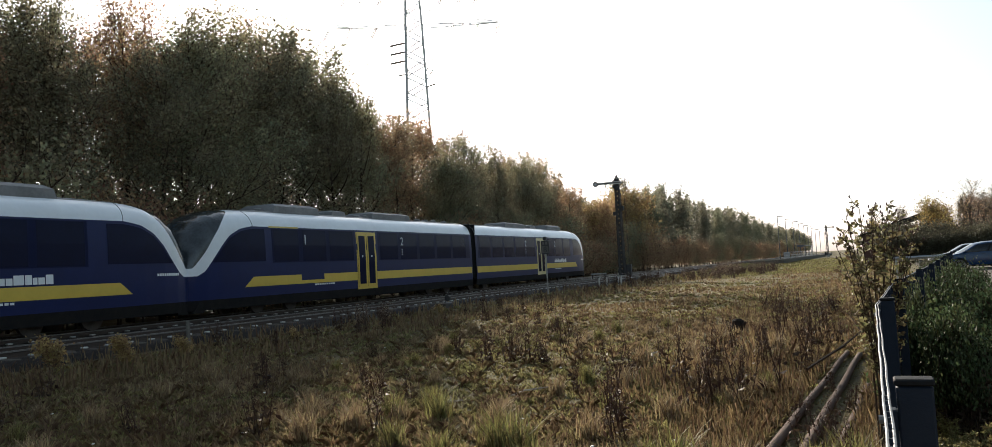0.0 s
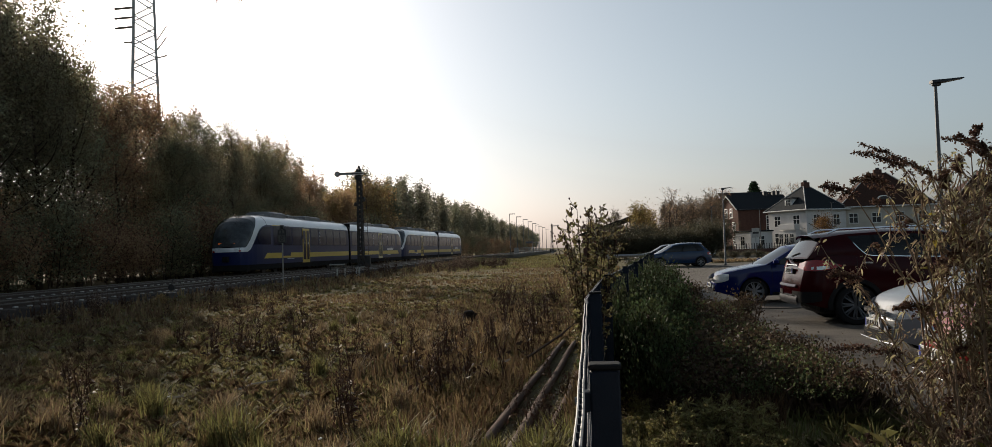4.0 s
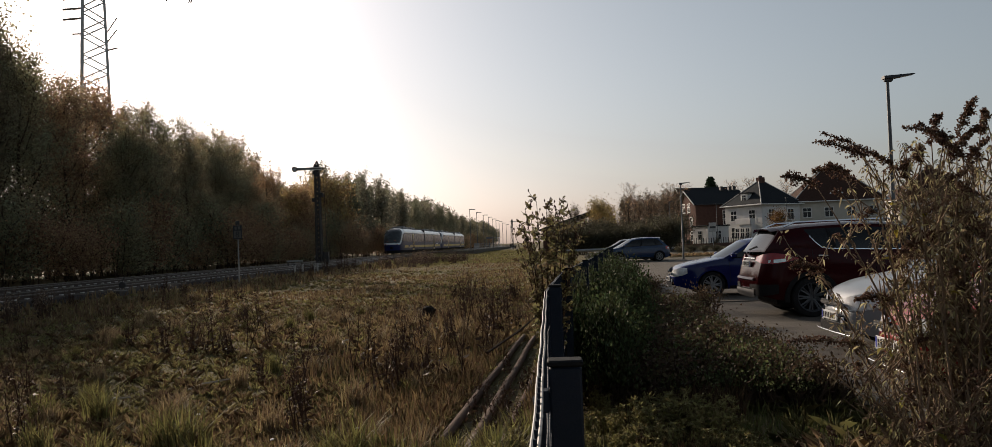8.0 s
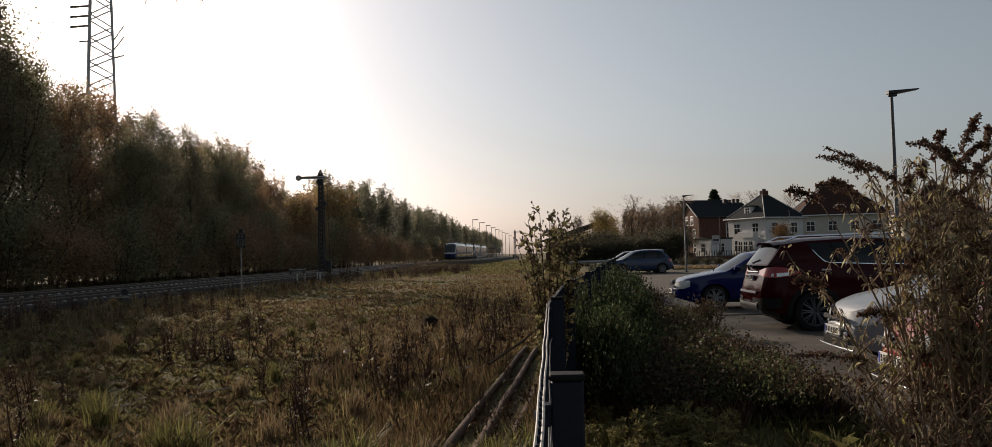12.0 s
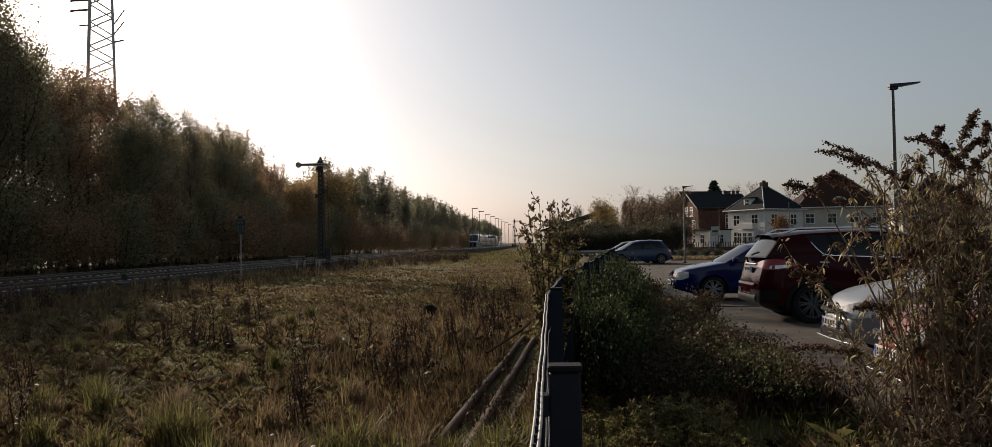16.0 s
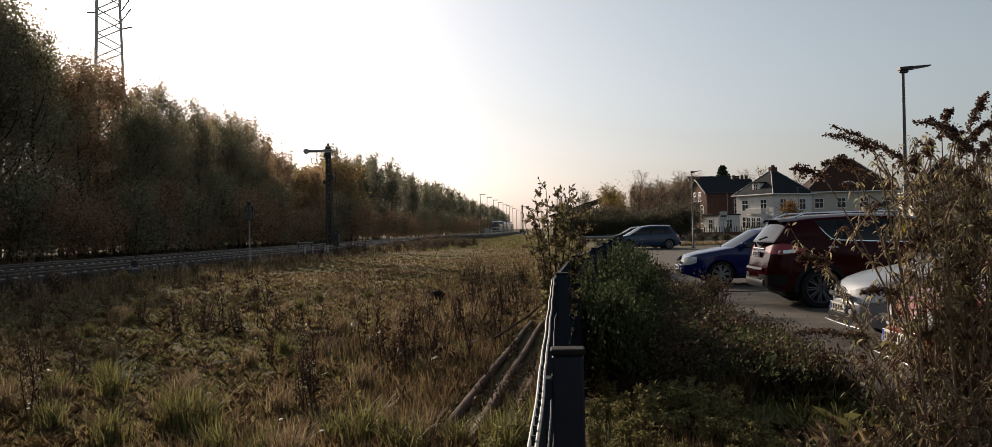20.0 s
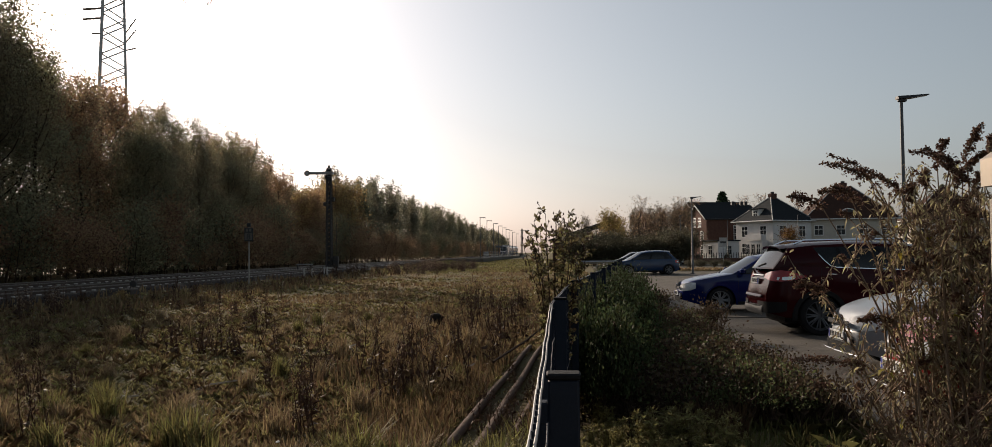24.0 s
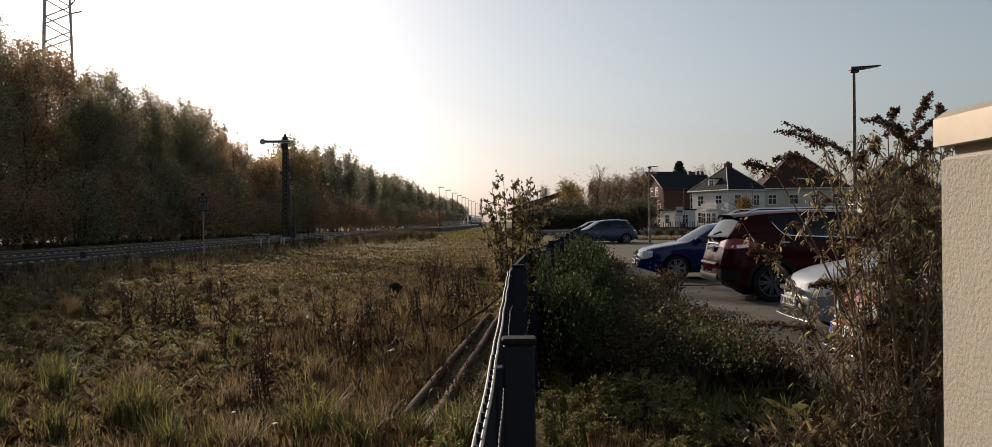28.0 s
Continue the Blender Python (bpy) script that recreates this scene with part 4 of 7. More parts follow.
FENCE = [(0.03, 1.47), (0.035, 4.03), (0.16, 6.5), (0.42, 8.95), (0.68, 11.4), (0.92, 13.85), (1.16, 16.3), (1.38, 18.75), (1.62, 21.2), (1.85, 23.65), (2.1, 26.1), (2.3, 28.55)]


fence = thing("fence", "anthracite double-rod mesh fence between meadow and car park", "fence")


def fence_post(x, y, h, turn):
    p = part("fence_post", G().soft(-0.03, 0.03, -0.022, 0.022, -0.3, h - 0.006, 0.004), ANTHRACITE, fence, "square anthracite post", at=pose(x, y, 0, 0, 0, turn))
    part("cap", G().soft(-0.033, 0.033, -0.025, 0.025, h - 0.006, h + 0.006, 0.003), CAP, p)
    for z in (h - 0.07, h - 0.6, 0.25):
        part("clamp", G().soft(-0.05, -0.03, -0.02, 0.02, z - 0.02, z + 0.02, 0.003), ANTHRACITE, p)
        part("bolt", G().disc((-0.055, 0, z), (1, 0, 0), 0.008, 0.014, 8), ZINC, p)


CAP = M("post_cap", (0.012, 0.013, 0.015), 0.75, 0, None, 30, spec=0.1)


def mesh_panel(p0, p1, h, fine):
    x0, y0 = p0
    x1, y1 = p1
    ln = math.hypot(x1 - x0, y1 - y0)
    at = pose(x0, y0, 0, 0, 0, -math.degrees(math.atan2(x1 - x0, y1 - y0)))
    wob = [(-0.046 - 0.001 * math.sin(0.9 * k), ln * k / 30) for k in range(31)]
    zs = [h - 0.012 - 0.2 * k for k in range(6)]
    f = part("mesh_panel", G().tube([(x, y, zs[-1]) for x, y in wob], 0.004, 6), ANTHRACITE, fence, at=at)
    for z in zs:
        for off in (-0.0045, 0.0045):
            part("horizontal_rod", G().tube([(x + off, y, z) for x, y in wob], 0.0026, 6), ZINC if z > h - 0.1 else ANTHRACITE, f)
    n = int(ln / 0.05)
    if fine:
        me = mesh_of("upright_wire", G().tube([(0, 0, 0.06), (0, 0, h - 0.004)], 0.0028, 5), ANTHRACITE)
        rung = mesh_of("rung", G().tube([(-0.004, 0, zs[0]), (0.004, 0, zs[0])], 0.0022, 5), ANTHRACITE)
        for k in range(1, n):
            t = k / n * 30
            i = min(29, int(t))
            m = pose(wob[i][0] + (wob[i + 1][0] - wob[i][0]) * (t - i), ln * k / n, 0)
            part("upright_wire", me, None, f, at=m)
            part("rung", rung, None, f, at=m)
    else:
        g = G()
        for k in range(1, n):
            g.tube([(-0.046, ln * k / n, 0.06), (-0.046, ln * k / n, h - 0.01)], 0.0035, 4)
        tagged(part("wire_grid", g, ANTHRACITE, f), kind="stuff")


FENCE_ALL = [(0.02, -1.03)] + FENCE
for k, (x, y) in enumerate(FENCE):
    a, b = FENCE_ALL[k], FENCE_ALL[k + 1]
    fence_post(x, y, 1.285, -math.degrees(math.atan2(b[0] - a[0], b[1] - a[1])))
fence_post(0.02, -1.03, 1.285, 0)
for k in range(len(FENCE_ALL) - 1):
    mesh_panel(FENCE_ALL[k], FENCE_ALL[k + 1], 1.27, k < 2)

# long round poles lying in the grass along the fence
POLE = M("weathered_pole", (0.09, 0.068, 0.058), 0.95, 0, (0.14, 0.095, 0.078), 4, 0.5, stretch=(1, 0.15, 1))
POLE_END = M("cut_wood", (0.36, 0.27, 0.19), 0.85, 0, (0.22, 0.15, 0.1), 12, 0.3)
for x0, y0, x1, y1, r in ((-0.84, 6.0, -0.42, 12.6, 0.04), (-0.62, 5.6, -0.25, 12.4, 0.042), (-0.43, 5.0, -0.14, 9.6, 0.04)):
    t = thing("wooden_pole", "long weathered round pole lying in the grass", "pole", "poles along the fence", pose(x0, y0, r * 0.9, 0, 0, -math.degrees(math.atan2(x1 - x0, y1 - y0))))
    ln = math.hypot(x1 - x0, y1 - y0)
    part("shaft", G().tube([(0.005 * math.sin(k * 1.3), ln * k / 10, 0.005 * math.sin(k * 0.9)) for k in range(11)], [r * (1 - 0.015 * k) for k in range(11)], 14), POLE, t)
    part("cut_end", G().disc((0, -0.003, 0), (0, 1, 0), r * 0.97, 0.006, 14), POLE_END, t)
br = thing("fallen_branch", "thin forked dead branch lying over the poles", "branch", at=pose(-0.3, 11.2, 0.25))
part("stem", G().tube([(-0.45, -1.8, -0.02), (-0.1, -0.6, 0.1), (0.1, 0.2, 0.2), (0.32, 1.0, 0.34)], [0.016, 0.014, 0.011, 0.005], 6), TWIG, br)
part("fork", G().tube([(0.1, 0.2, 0.2), (-0.05, 0.7, 0.42)], [0.009, 0.003], 5), TWIG, br)

# the rendered wall with its metal coping
def render_plaster():
    m = M("textured_render", (0.33, 0.305, 0.262), 0.9, 0, (0.295, 0.27, 0.23), 3)
    nt = m.node_tree
    tc = nt.nodes.new("ShaderNodeTexCoord")
    v = nt.nodes.new("ShaderNodeTexVoronoi")
    v.feature, v.inputs["Scale"].default_value = "SMOOTH_F1", 170
    w = nt.nodes.new("ShaderNodeTexNoise")
    w.inputs["Scale"].default_value, w.inputs["Distortion"].default_value = 150, 2.2
    a = nt.nodes.new("ShaderNodeMath")
    bp = nt.nodes.new("ShaderNodeBump")
    bp.inputs["Strength"].default_value, bp.inputs["Distance"].default_value = 0.55, 0.0024
    nt.links.new(tc.outputs["Object"], v.inputs["Vector"])
    nt.links.new(tc.outputs["Object"], w.inputs["Vector"])
    nt.links.new(v.outputs["Distance"], a.inputs[0])
    nt.links.new(w.outputs["Fac"], a.inputs[1])
    nt.links.new(a.outputs[0], bp.inputs["Height"])
    nt.links.new(bp.outputs["Normal"], nt.nodes["Principled BSDF"].inputs["Normal"])
    return m


wl = thing("wall_east", "cream textured render wall with a metal coping", "wall", at=pose(0.55, 0, 0), kind="structure")
part("rendered_face", G().soft(0, 0.24, -3.2, 0.94, -0.2, 1.585, 0.004), render_plaster(), wl, "cream scraped render")
part("recessed_joint", G().box(0.012, 0.228, -3.2, 0.928, 1.585, 1.598), M("joint_grey", (0.42, 0.39, 0.34), 0.8), wl)
part("coping", G().loft([[(-0.005, -3.25, 1.598), (0.245, -3.25, 1.598), (0.245, 0.945, 1.598), (-0.005, 0.945, 1.598)], [(-0.005, -3.25, 1.632), (0.245, -3.25, 1.632), (0.245, 0.945, 1.632), (-0.005, 0.945, 1.632)], [(0.004, -3.25, 1.64), (0.236, -3.25, 1.64), (0.236, 0.938, 1.64), (0.004, 0.938, 1.64)]], True), M("coping_metal", (0.37, 0.315, 0.255), 0.42, 0.35, (0.32, 0.275, 0.22), 9), wl, "beige metal coping")


def street_lamp(at, h, label, head_len=0.62):
    p = thing("street_lamp", label, "street lamp", "car park lamps", at)
    part("pole", G().tube([(0, 0, 0), (0, 0, 0.9), (0, 0, 0.92), (0, 0, h)], [0.075, 0.07, 0.058, 0.036], 12), LAMP_GREY, p)
    part("base_plate", G().soft(-0.14, 0.14, -0.14, 0.14, -0.02, 0.03, 0.01), LAMP_GREY, p)
    part("arm_joint", G().soft(-0.08, 0.12, -0.05, 0.05, h - 0.05, h + 0.05, 0.02), CASE, p)
    hd = part("head", G().loft([[(-0.1, -0.11, h + 0.02), (-0.1, 0.11, h + 0.02), (-0.1, 0.08, h + 0.09), (-0.1, -0.08, h + 0.09)], [(0.2, -0.13, h + 0.035), (0.2, 0.13, h + 0.035), (0.2, 0.1, h + 0.1), (0.2, -0.1, h + 0.1)], [(head_len, -0.1, h + 0.1), (head_len, 0.1, h + 0.1), (head_len, 0.08, h + 0.125), (head_len, -0.08, h + 0.125)]], True), CASE, p, "flat black LED head")
    part("lens", G().loft([[(0.22, -0.09, h + 0.03), (0.22, 0.09, h + 0.03), (head_len - 0.06, 0.07, h + 0.088), (head_len - 0.06, -0.07, h + 0.088)], [(0.22, -0.09, h + 0.04), (0.22, 0.09, h + 0.04), (head_len - 0.06, 0.07, h + 0.098), (head_len - 0.06, -0.07, h + 0.098)]], True), T_LAMP, hd)
    return p


street_lamp(pose(8.36, 19.85, 0), 5.12, "dark grey car park lamp with a flat LED head")
street_lamp(pose(9.1, 54.6, 0), 5.05, "dark grey car park lamp by the far bays")

# ---- the car park and its cars ----
PAVE = M("concrete_paving", (0.125, 0.112, 0.098), 0.85, 0, (0.09, 0.08, 0.069), 1.3, 0.4, 60, per_object=0.03, world_size=True)
JOINT = M("paving_joint", (0.095, 0.084, 0.07), 0.95, 0, (0.075, 0.07, 0.052), 4, 0.5)
KERB = M("kerb_concrete", (0.13, 0.12, 0.105), 0.85, 0, (0.08, 0.075, 0.065), 4, 0.4, per_object=0.15)
SKID = M("skid_plate_grey", (0.04, 0.04, 0.042), 0.5, 0.2, (0.05, 0.05, 0.052), 8)
TYRE = M("tyre_rubber", (0.018, 0.018, 0.019), 0.8, 0, None, 14, 0.4)
RIM_DARK = M("grey_alloy_rim", (0.09, 0.095, 0.105), 0.4, 0.5, (0.07, 0.074, 0.08), 10)
RIM = M("alloy_rim", (0.26, 0.265, 0.27), 0.4, 0.3, (0.2, 0.205, 0.21), 10)
CHROME = M("chrome", (0.7, 0.71, 0.72), 0.12, 1.0, (0.6, 0.6, 0.61), 10)
C_GLASS = glass("car_glass", (0.008, 0.009, 0.01), 0.03)
C_BLACK = M("car_black_trim", (0.01, 0.01, 0.011), 0.6, 0, None, 12, 0.2, spec=0.15)
HEADLAMP = M("headlamp_glass", (0.85, 0.87, 0.9), 0.22, 0.45, (0.6, 0.61, 0.63), 18)
TAILRED = M("tail_lamp_red", (0.3, 0.006, 0.008), 0.15, 0, (0.2, 0.005, 0.006), 12, coat=0.2)
PLATE_BLUE = M("plate_blue", (0.01, 0.03, 0.3), 0.5)
PLATE = M("plate_white", (0.7, 0.7, 0.68), 0.5, 0, None, 12)


def paint(name, col, coat=0.3):
    return M(name, col, 0.2, 0.0, tuple(c * 0.86 for c in col), 0.8, spec=0.25 if coat > 0.2 else 0.06, coat=coat)


def spun(cx, cz, prof, n=28):
    """A ring shape turned about an axle along y through (cx, cz); prof: (y, radius)."""
    return G().loft([[(cx + r * math.cos(2 * math.pi * k / n), y, cz + r * math.sin(2 * math.pi * k / n)) for k in range(n)] for y, r in prof], False)


def car(label, at, L, W, H, colour, belt, roof, wheels, r_wheel, group="parked cars", rail=False, suv=False, rims=5, name="car", lights=(0, 0)):
    """belt: (x, z) along the shoulder from the front (x = 0); roof: (x, z) over the windows; wheels: x of both axles."""
    c = thing(name, label, "car", group, at)
    hw = W / 2

    def plan(x):
        e = min(x, L - x)
        if suv:
            return hw * (1 - 0.24 * max(0, 1 - e / 0.5) ** 2.6)
        return hw * (1 - 0.46 * max(0, 1 - e / 0.8) ** 2.4)

    def bottom(x):
        z = (0.31 if suv else 0.2) + 0.1 * max(0, 1 - min(x, L - x) / 0.35)
        for wx in wheels:
            ra = r_wheel + 0.055
            if abs(x - wx) < ra:
                z = max(z, r_wheel * 0.95 + math.sqrt(ra * ra - (x - wx) ** 2))
        return z

    def lean(x, z):
        """The tail leans forward above the bumper and the nose draws back above its own."""
        t = max(0, 1 - (L - x) / 0.55)
        f = max(0, 1 - x / 0.4)
        return -(0.12 if suv else 0.13) * t * t * max(0, (z - 0.62) / 0.45) ** 1.3 + 0.09 * f * f * max(0, (z - 0.5) / 0.35)

    def skin(x, z, off=0.0):
        """The flank's half width at x and z."""
        zt = lin(x, belt)
        return plan(x) * lin(z / zt, [(0.15, 0.93), (0.35, 0.985), (0.55, 1.0), (0.72, 0.985), (0.88, 0.97), (1.0, 0.93)]) + off

    xs = sorted(set([0, 0.015, 0.04, 0.08, 0.14, 0.22, 0.32, 0.42, L - 0.42, L - 0.32, L - 0.22, L - 0.14, L - 0.08, L - 0.04, L - 0.015, L] + [wx + (r_wheel + 0.056) * math.cos(k * math.pi / 10) for wx in wheels for k in range(11)] + list(np.linspace(0.5, L - 0.5, 18))))
    rings = []
    for x in xs:
        zt, zb, p = lin(x, belt), bottom(x), plan(x)
        crown = 0.035 if x < 1.5 else 0.01
        half = [(skin(x, zb + (zt - zb) * k / 10), zb + (zt - zb) * k / 10) for k in range(11)]
        half += [(p * 0.86, zt + crown * 0.45), (p * 0.72, zt + crown * 0.7), (p * 0.4, zt + crown * 0.92), (0, zt + crown)]
        ring = [(x + lean(x, z), a, z) for a, z in half] + [(x + lean(x, z), -a, z) for a, z in half[-2::-1]]
        rings.append(ring)
    body = G().loft(rings, False, False)
    n, k0 = len(rings[0]), len(body.v)
    for first, bow in ((0, -0.07), (len(rings) - 1, 0.05)):
        base = first * n
        for k in range(n // 2):                     # the bowed end, row by row
            q0 = rings[first][k]
            m = len(body.v)
            body.v += [(q0[0] + bow * (1 - v * v), q0[1] * v, q0[2]) for v in (0.7, 0.35, 0, -0.35, -0.7)]
            if k:
                lo = [base + k - 1] + list(range(m - 5, m)) + [base + n - k]
                hi = [base + k] + list(range(m, m + 5)) + [base + n - 1 - k]
                for i in range(6):
                    body.f.append((lo[i], lo[i + 1], hi[i + 1], hi[i]))
        k = n // 2
        body.f.append(tuple([base + k - 1] + list(range(len(body.v) - 5, len(body.v))) + [base + n - k, base + k]))
    part("body", body, colour, c, smooth=50)
    part("underbody", G().soft(0.35, L - 0.35, -hw + 0.22, hw - 0.22, 0.18, min(0.62, r_wheel * 2), 0.05), C_BLACK, c)

    # the glasshouse: side, front and rear sheets with their panes let in
    xc, xt = roof[0][0], roof[-1][0]
    top = [p for p in roof if p[1] > H - 0.13]
    xf, xr = top[0][0], top[-1][0]
    drop = 0.06

    def flank(u, f):
        xb, xu = xc + 0.1 + u * (xt - xc - 0.1), xf + u * (xr - xf)
        zb, zu = lin(xb, belt) - 0.015, lin(xu, roof) - drop
        yb, yu = skin(xb, lin(xb, belt)) - 0.004, hw * (0.735 - 0.03 * u)
        x = xb + (xu - xb) * f
        return Vector((x, yb + (yu - yb) * f + 0.045 * math.sin(math.pi * f), zb + (zu - zb) * f))

    def screen(end, f, v):
        e = flank(end, f)
        bow = (-0.16 + 0.07 * f) if end == 0 else (0.09 - 0.03 * f)
        return Vector((e.x + bow * (1 - v * v), e.y * v, e.z + drop * f * (1 - v ** 4) + 0.012 * (1 - f)))

    def quilt(us, vs, fn, glazed):
        """Two sheets on one grid: the frame and the glass."""
        sheets = {True: G(), False: G()}
        seen = {True: {}, False: {}}
        for i in range(len(us) - 1):
            for j in range(len(vs) - 1):
                k = glazed(i, j)
                ids = []
                for q in ((i, j), (i + 1, j), (i + 1, j + 1), (i, j + 1)):
                    if q not in seen[k]:
                        seen[k][q] = len(sheets[k].v)
                        p = fn(us[q[0]], vs[q[1]])
                        sheets[k].v.append(tuple(p))
                    ids.append(seen[k][q])
                sheets[k].f.append(tuple(ids))
        return sheets[False], sheets[True]

    if lights[0]:
        ws = lights
    else:
        ws = (0.06, 0.4, 0.44, 0.74, 0.77, 0.9)
    us = [0] + sorted(ws) + [1]
    fs = [0, 0.07, 0.3, 0.55, 0.78, 0.9, 1]
    for s in (1, -1):
        def side_point(u, f):
            if suv and u == us[6]:
                u -= 0.13 * (1 - f)                 # the last window narrows downwards
            p = flank(u, f)
            return Vector((p.x, s * p.y, p.z))
        fr, gl = quilt(us, fs, side_point, lambda i, j: i % 2 == 1 and 0 < j < 5)
        part("side_frame", fr, colour, c, smooth=50)
        part("side_window", gl, C_GLASS, c, "dark tinted side windows", smooth=50)
        for ua, ub in ((us[2], us[3]), (us[4], us[5])):
            pl = [[flank(ua, f) + Vector((0, 0.006, 0)) for f in fs[1:6]], [flank(ub, f) + Vector((0, 0.006, 0)) for f in fs[1:6]]]
            part("door_pillar", G().loft([[(p.x, s * p.y, p.z) for p in row] for row in pl], False, False), C_BLACK, c)
        line = [flank(u, 0.055) for u in np.linspace(us[1] + 0.02, us[6] - (0.15 if suv else 0.03), 10)] + ([flank(us[6] - 0.118, 0.1), flank(us[6] - 0.085, 0.32), flank(us[6] - 0.05, 0.6)] if suv else [])
        part("window_trim", G().tube([(p.x, s * (p.y + 0.006), p.z) for p in line], 0.011, 5), CHROME if suv else C_BLACK, c)
        # doors: seams and handles
        for u in (0.04, 0.42, 0.755):
            xm = flank(u, 0).x
            part("door_seam", G().tube([(xm + 0.03 * math.sin(3 * z), s * skin(xm, z, 0.001), z) for z in np.linspace(0.34, lin(xm, belt) - 0.02, 7)], 0.005, 4), C_BLACK, c)
        for u in (0.37, 0.7):
            xm = flank(u, 0).x
            z = lin(xm, belt) - 0.12
            y = s * skin(xm, z)
            part("door_handle", G().soft(xm - 0.09, xm + 0.09, y - 0.02, y + 0.02, z - 0.018, z + 0.018, 0.008), colour if not suv else CHROME, c)
        part("side_sill", G().soft(wheels[0] + 0.42, wheels[1] - 0.42, s * hw * 0.96 - 0.02, s * hw * 0.96 + 0.02, 0.2, 0.34 if suv else 0.28, 0.015), C_BLACK, c)
        if suv:
            part("side_rub_strip", G().soft(wheels[0] + 0.45, wheels[1] - 0.45, s * hw * 1.0 - 0.012, s * hw * 1.0 + 0.012, 0.44, 0.5, 0.008), colour, c)
        xm = flank(0.03, 0).x + 0.14
        zm = lin(xm, belt)
        mr = part("wing_mirror", G().soft(xm - 0.07, xm + 0.05, s * (hw + 0.1) - 0.09, s * (hw + 0.1) + 0.09, zm + 0.0, zm + 0.14, 0.035).tube([(xm, s * (hw - 0.08), zm), (xm, s * (hw + 0.08), zm + 0.05)], 0.025), colour, c)
        part("mirror_glass", G().soft(xm + 0.051, xm + 0.055, s * (hw + 0.1) - 0.07, s * (hw + 0.1) + 0.07, zm + 0.02, zm + 0.12, 0.001), C_GLASS, mr)
        for wx in wheels:
            y = s * (hw - 0.115)
            w = part("wheel", spun(wx, r_wheel, [(y - s * 0.1, r_wheel * 0.9), (y - s * 0.085, r_wheel), (y + s * 0.075, r_wheel), (y + s * 0.1, r_wheel * 0.93), (y + s * 0.102, r_wheel * 0.74), (y + s * 0.06, r_wheel * 0.7)]), TYRE, c, "black tyre")
            rim = G().tube([(wx, y + s * 0.03, r_wheel), (wx, y + s * 0.075, r_wheel)], r_wheel * 0.17, 14)
            lip = spun(wx, r_wheel, [(y + s * 0.095, r_wheel * 0.745), (y + s * 0.106, r_wheel * 0.72), (y + s * 0.085, r_wheel * 0.67), (y, r_wheel * 0.65)])
            rim.f += [tuple(i + len(rim.v) for i in f) for f in lip.f]
            rim.v += lip.v
            for k in range(rims * 2):
                a = 2 * math.pi * (k // 2) / rims + (0.1 if k % 2 else -0.1)
                b = 2 * math.pi * (k // 2) / rims + (0.2 if k % 2 else -0.2) * 5 / rims
                rim.tube([(wx + r_wheel * 0.14 * math.cos(a), y + s * 0.075, r_wheel * (1 + 0.14 * math.sin(a))), (wx + r_wheel * 0.69 * math.cos(b), y + s * 0.092, r_wheel * (1 + 0.69 * math.sin(b)))], [0.02, 0.014], 5)
            part("rim", rim, RIM_DARK if suv else RIM, w, "grey alloy rim" if suv else "silver alloy rim")
            part("brake_disc", G().disc((wx, y, r_wheel), (0, 1, 0), r_wheel * 0.66, 0.02, 20), C_BLACK, w)
            ts = np.linspace(-0.12, math.pi + 0.12, 17)
            lipw = 0.075 if suv else 0.022
            ring = [[(wx + (r_wheel + 0.05 + e) * math.cos(t), s * (skin(wx, 0.6) + o), r_wheel * 0.95 + (r_wheel + 0.05 + e) * math.sin(t)) for e, o in ((0, -0.09), (0, 0.008), (lipw, 0.008), (lipw + 0.01, -0.02))] for t in ts]
            part("wheel_arch", G().loft(ring, False, False), C_BLACK if suv else colour, c)

        def wrap(path, off):
            """A lens or trim laid round a corner of the body: rows (x, inner share of y, low z, high z)."""
            rows = []
            for x, share, za, zb in path:
                row = []
                for z in (za, za * 0.75 + zb * 0.25, za * 0.25 + zb * 0.75, zb):
                    y = skin(x, z) * share
                    bow = (0.05 if x > L / 2 else -0.07) * (1 - share * share)
                    row.append((x + lean(x, z) + bow + (off if x > L - 0.1 else -off if x < 0.1 else 0), s * (y + off * (share > 0.97)), z))
                rows.append(row)
            return G().loft(rows, False, False)

        zf, zr = lin(0.3, belt), lin(L - 0.25, belt)
        low = 0.1 if suv else 0.0
        if suv:
            beam = [(0.0, 0.62, zf - 0.2, zf - 0.13), (0.0, 0.8, zf - 0.22, zf - 0.1), (0.0, 0.98, zf - 0.22, zf - 0.08), (0.08, 1.0, zf - 0.21, zf - 0.06), (0.2, 1.0, zf - 0.19, zf - 0.045), (0.36, 1.0, zf - 0.15, zf - 0.05), (0.52, 1.0, zf - 0.09, zf - 0.06)]
        else:
            beam = [(0.0, 0.56, zf - 0.25, zf - 0.12), (0.0, 0.75, zf - 0.26, zf - 0.1), (0.0, 0.98, zf - 0.26, zf - 0.08), (0.06, 1.0, zf - 0.26, zf - 0.06), (0.16, 1.0, zf - 0.24, zf - 0.045), (0.28, 1.0, zf - 0.19, zf - 0.05)]
        part("headlight", wrap(beam, 0.012), HEADLAMP, c, "clear wrap-round headlight", smooth=60)
        fg = part("fog_lamp", wrap([(0.0, 0.6, 0.36, 0.46), (0.0, 0.75, 0.35, 0.48), (0.0, 0.9, 0.37, 0.46)], 0.01), C_BLACK, c, "dark fog lamp recess")
        part("fog_lens", G().disc((-0.055, s * skin(0, 0.42) * 0.74, 0.415), (1, 0, 0), 0.045, 0.02, 12), HEADLAMP, fg)
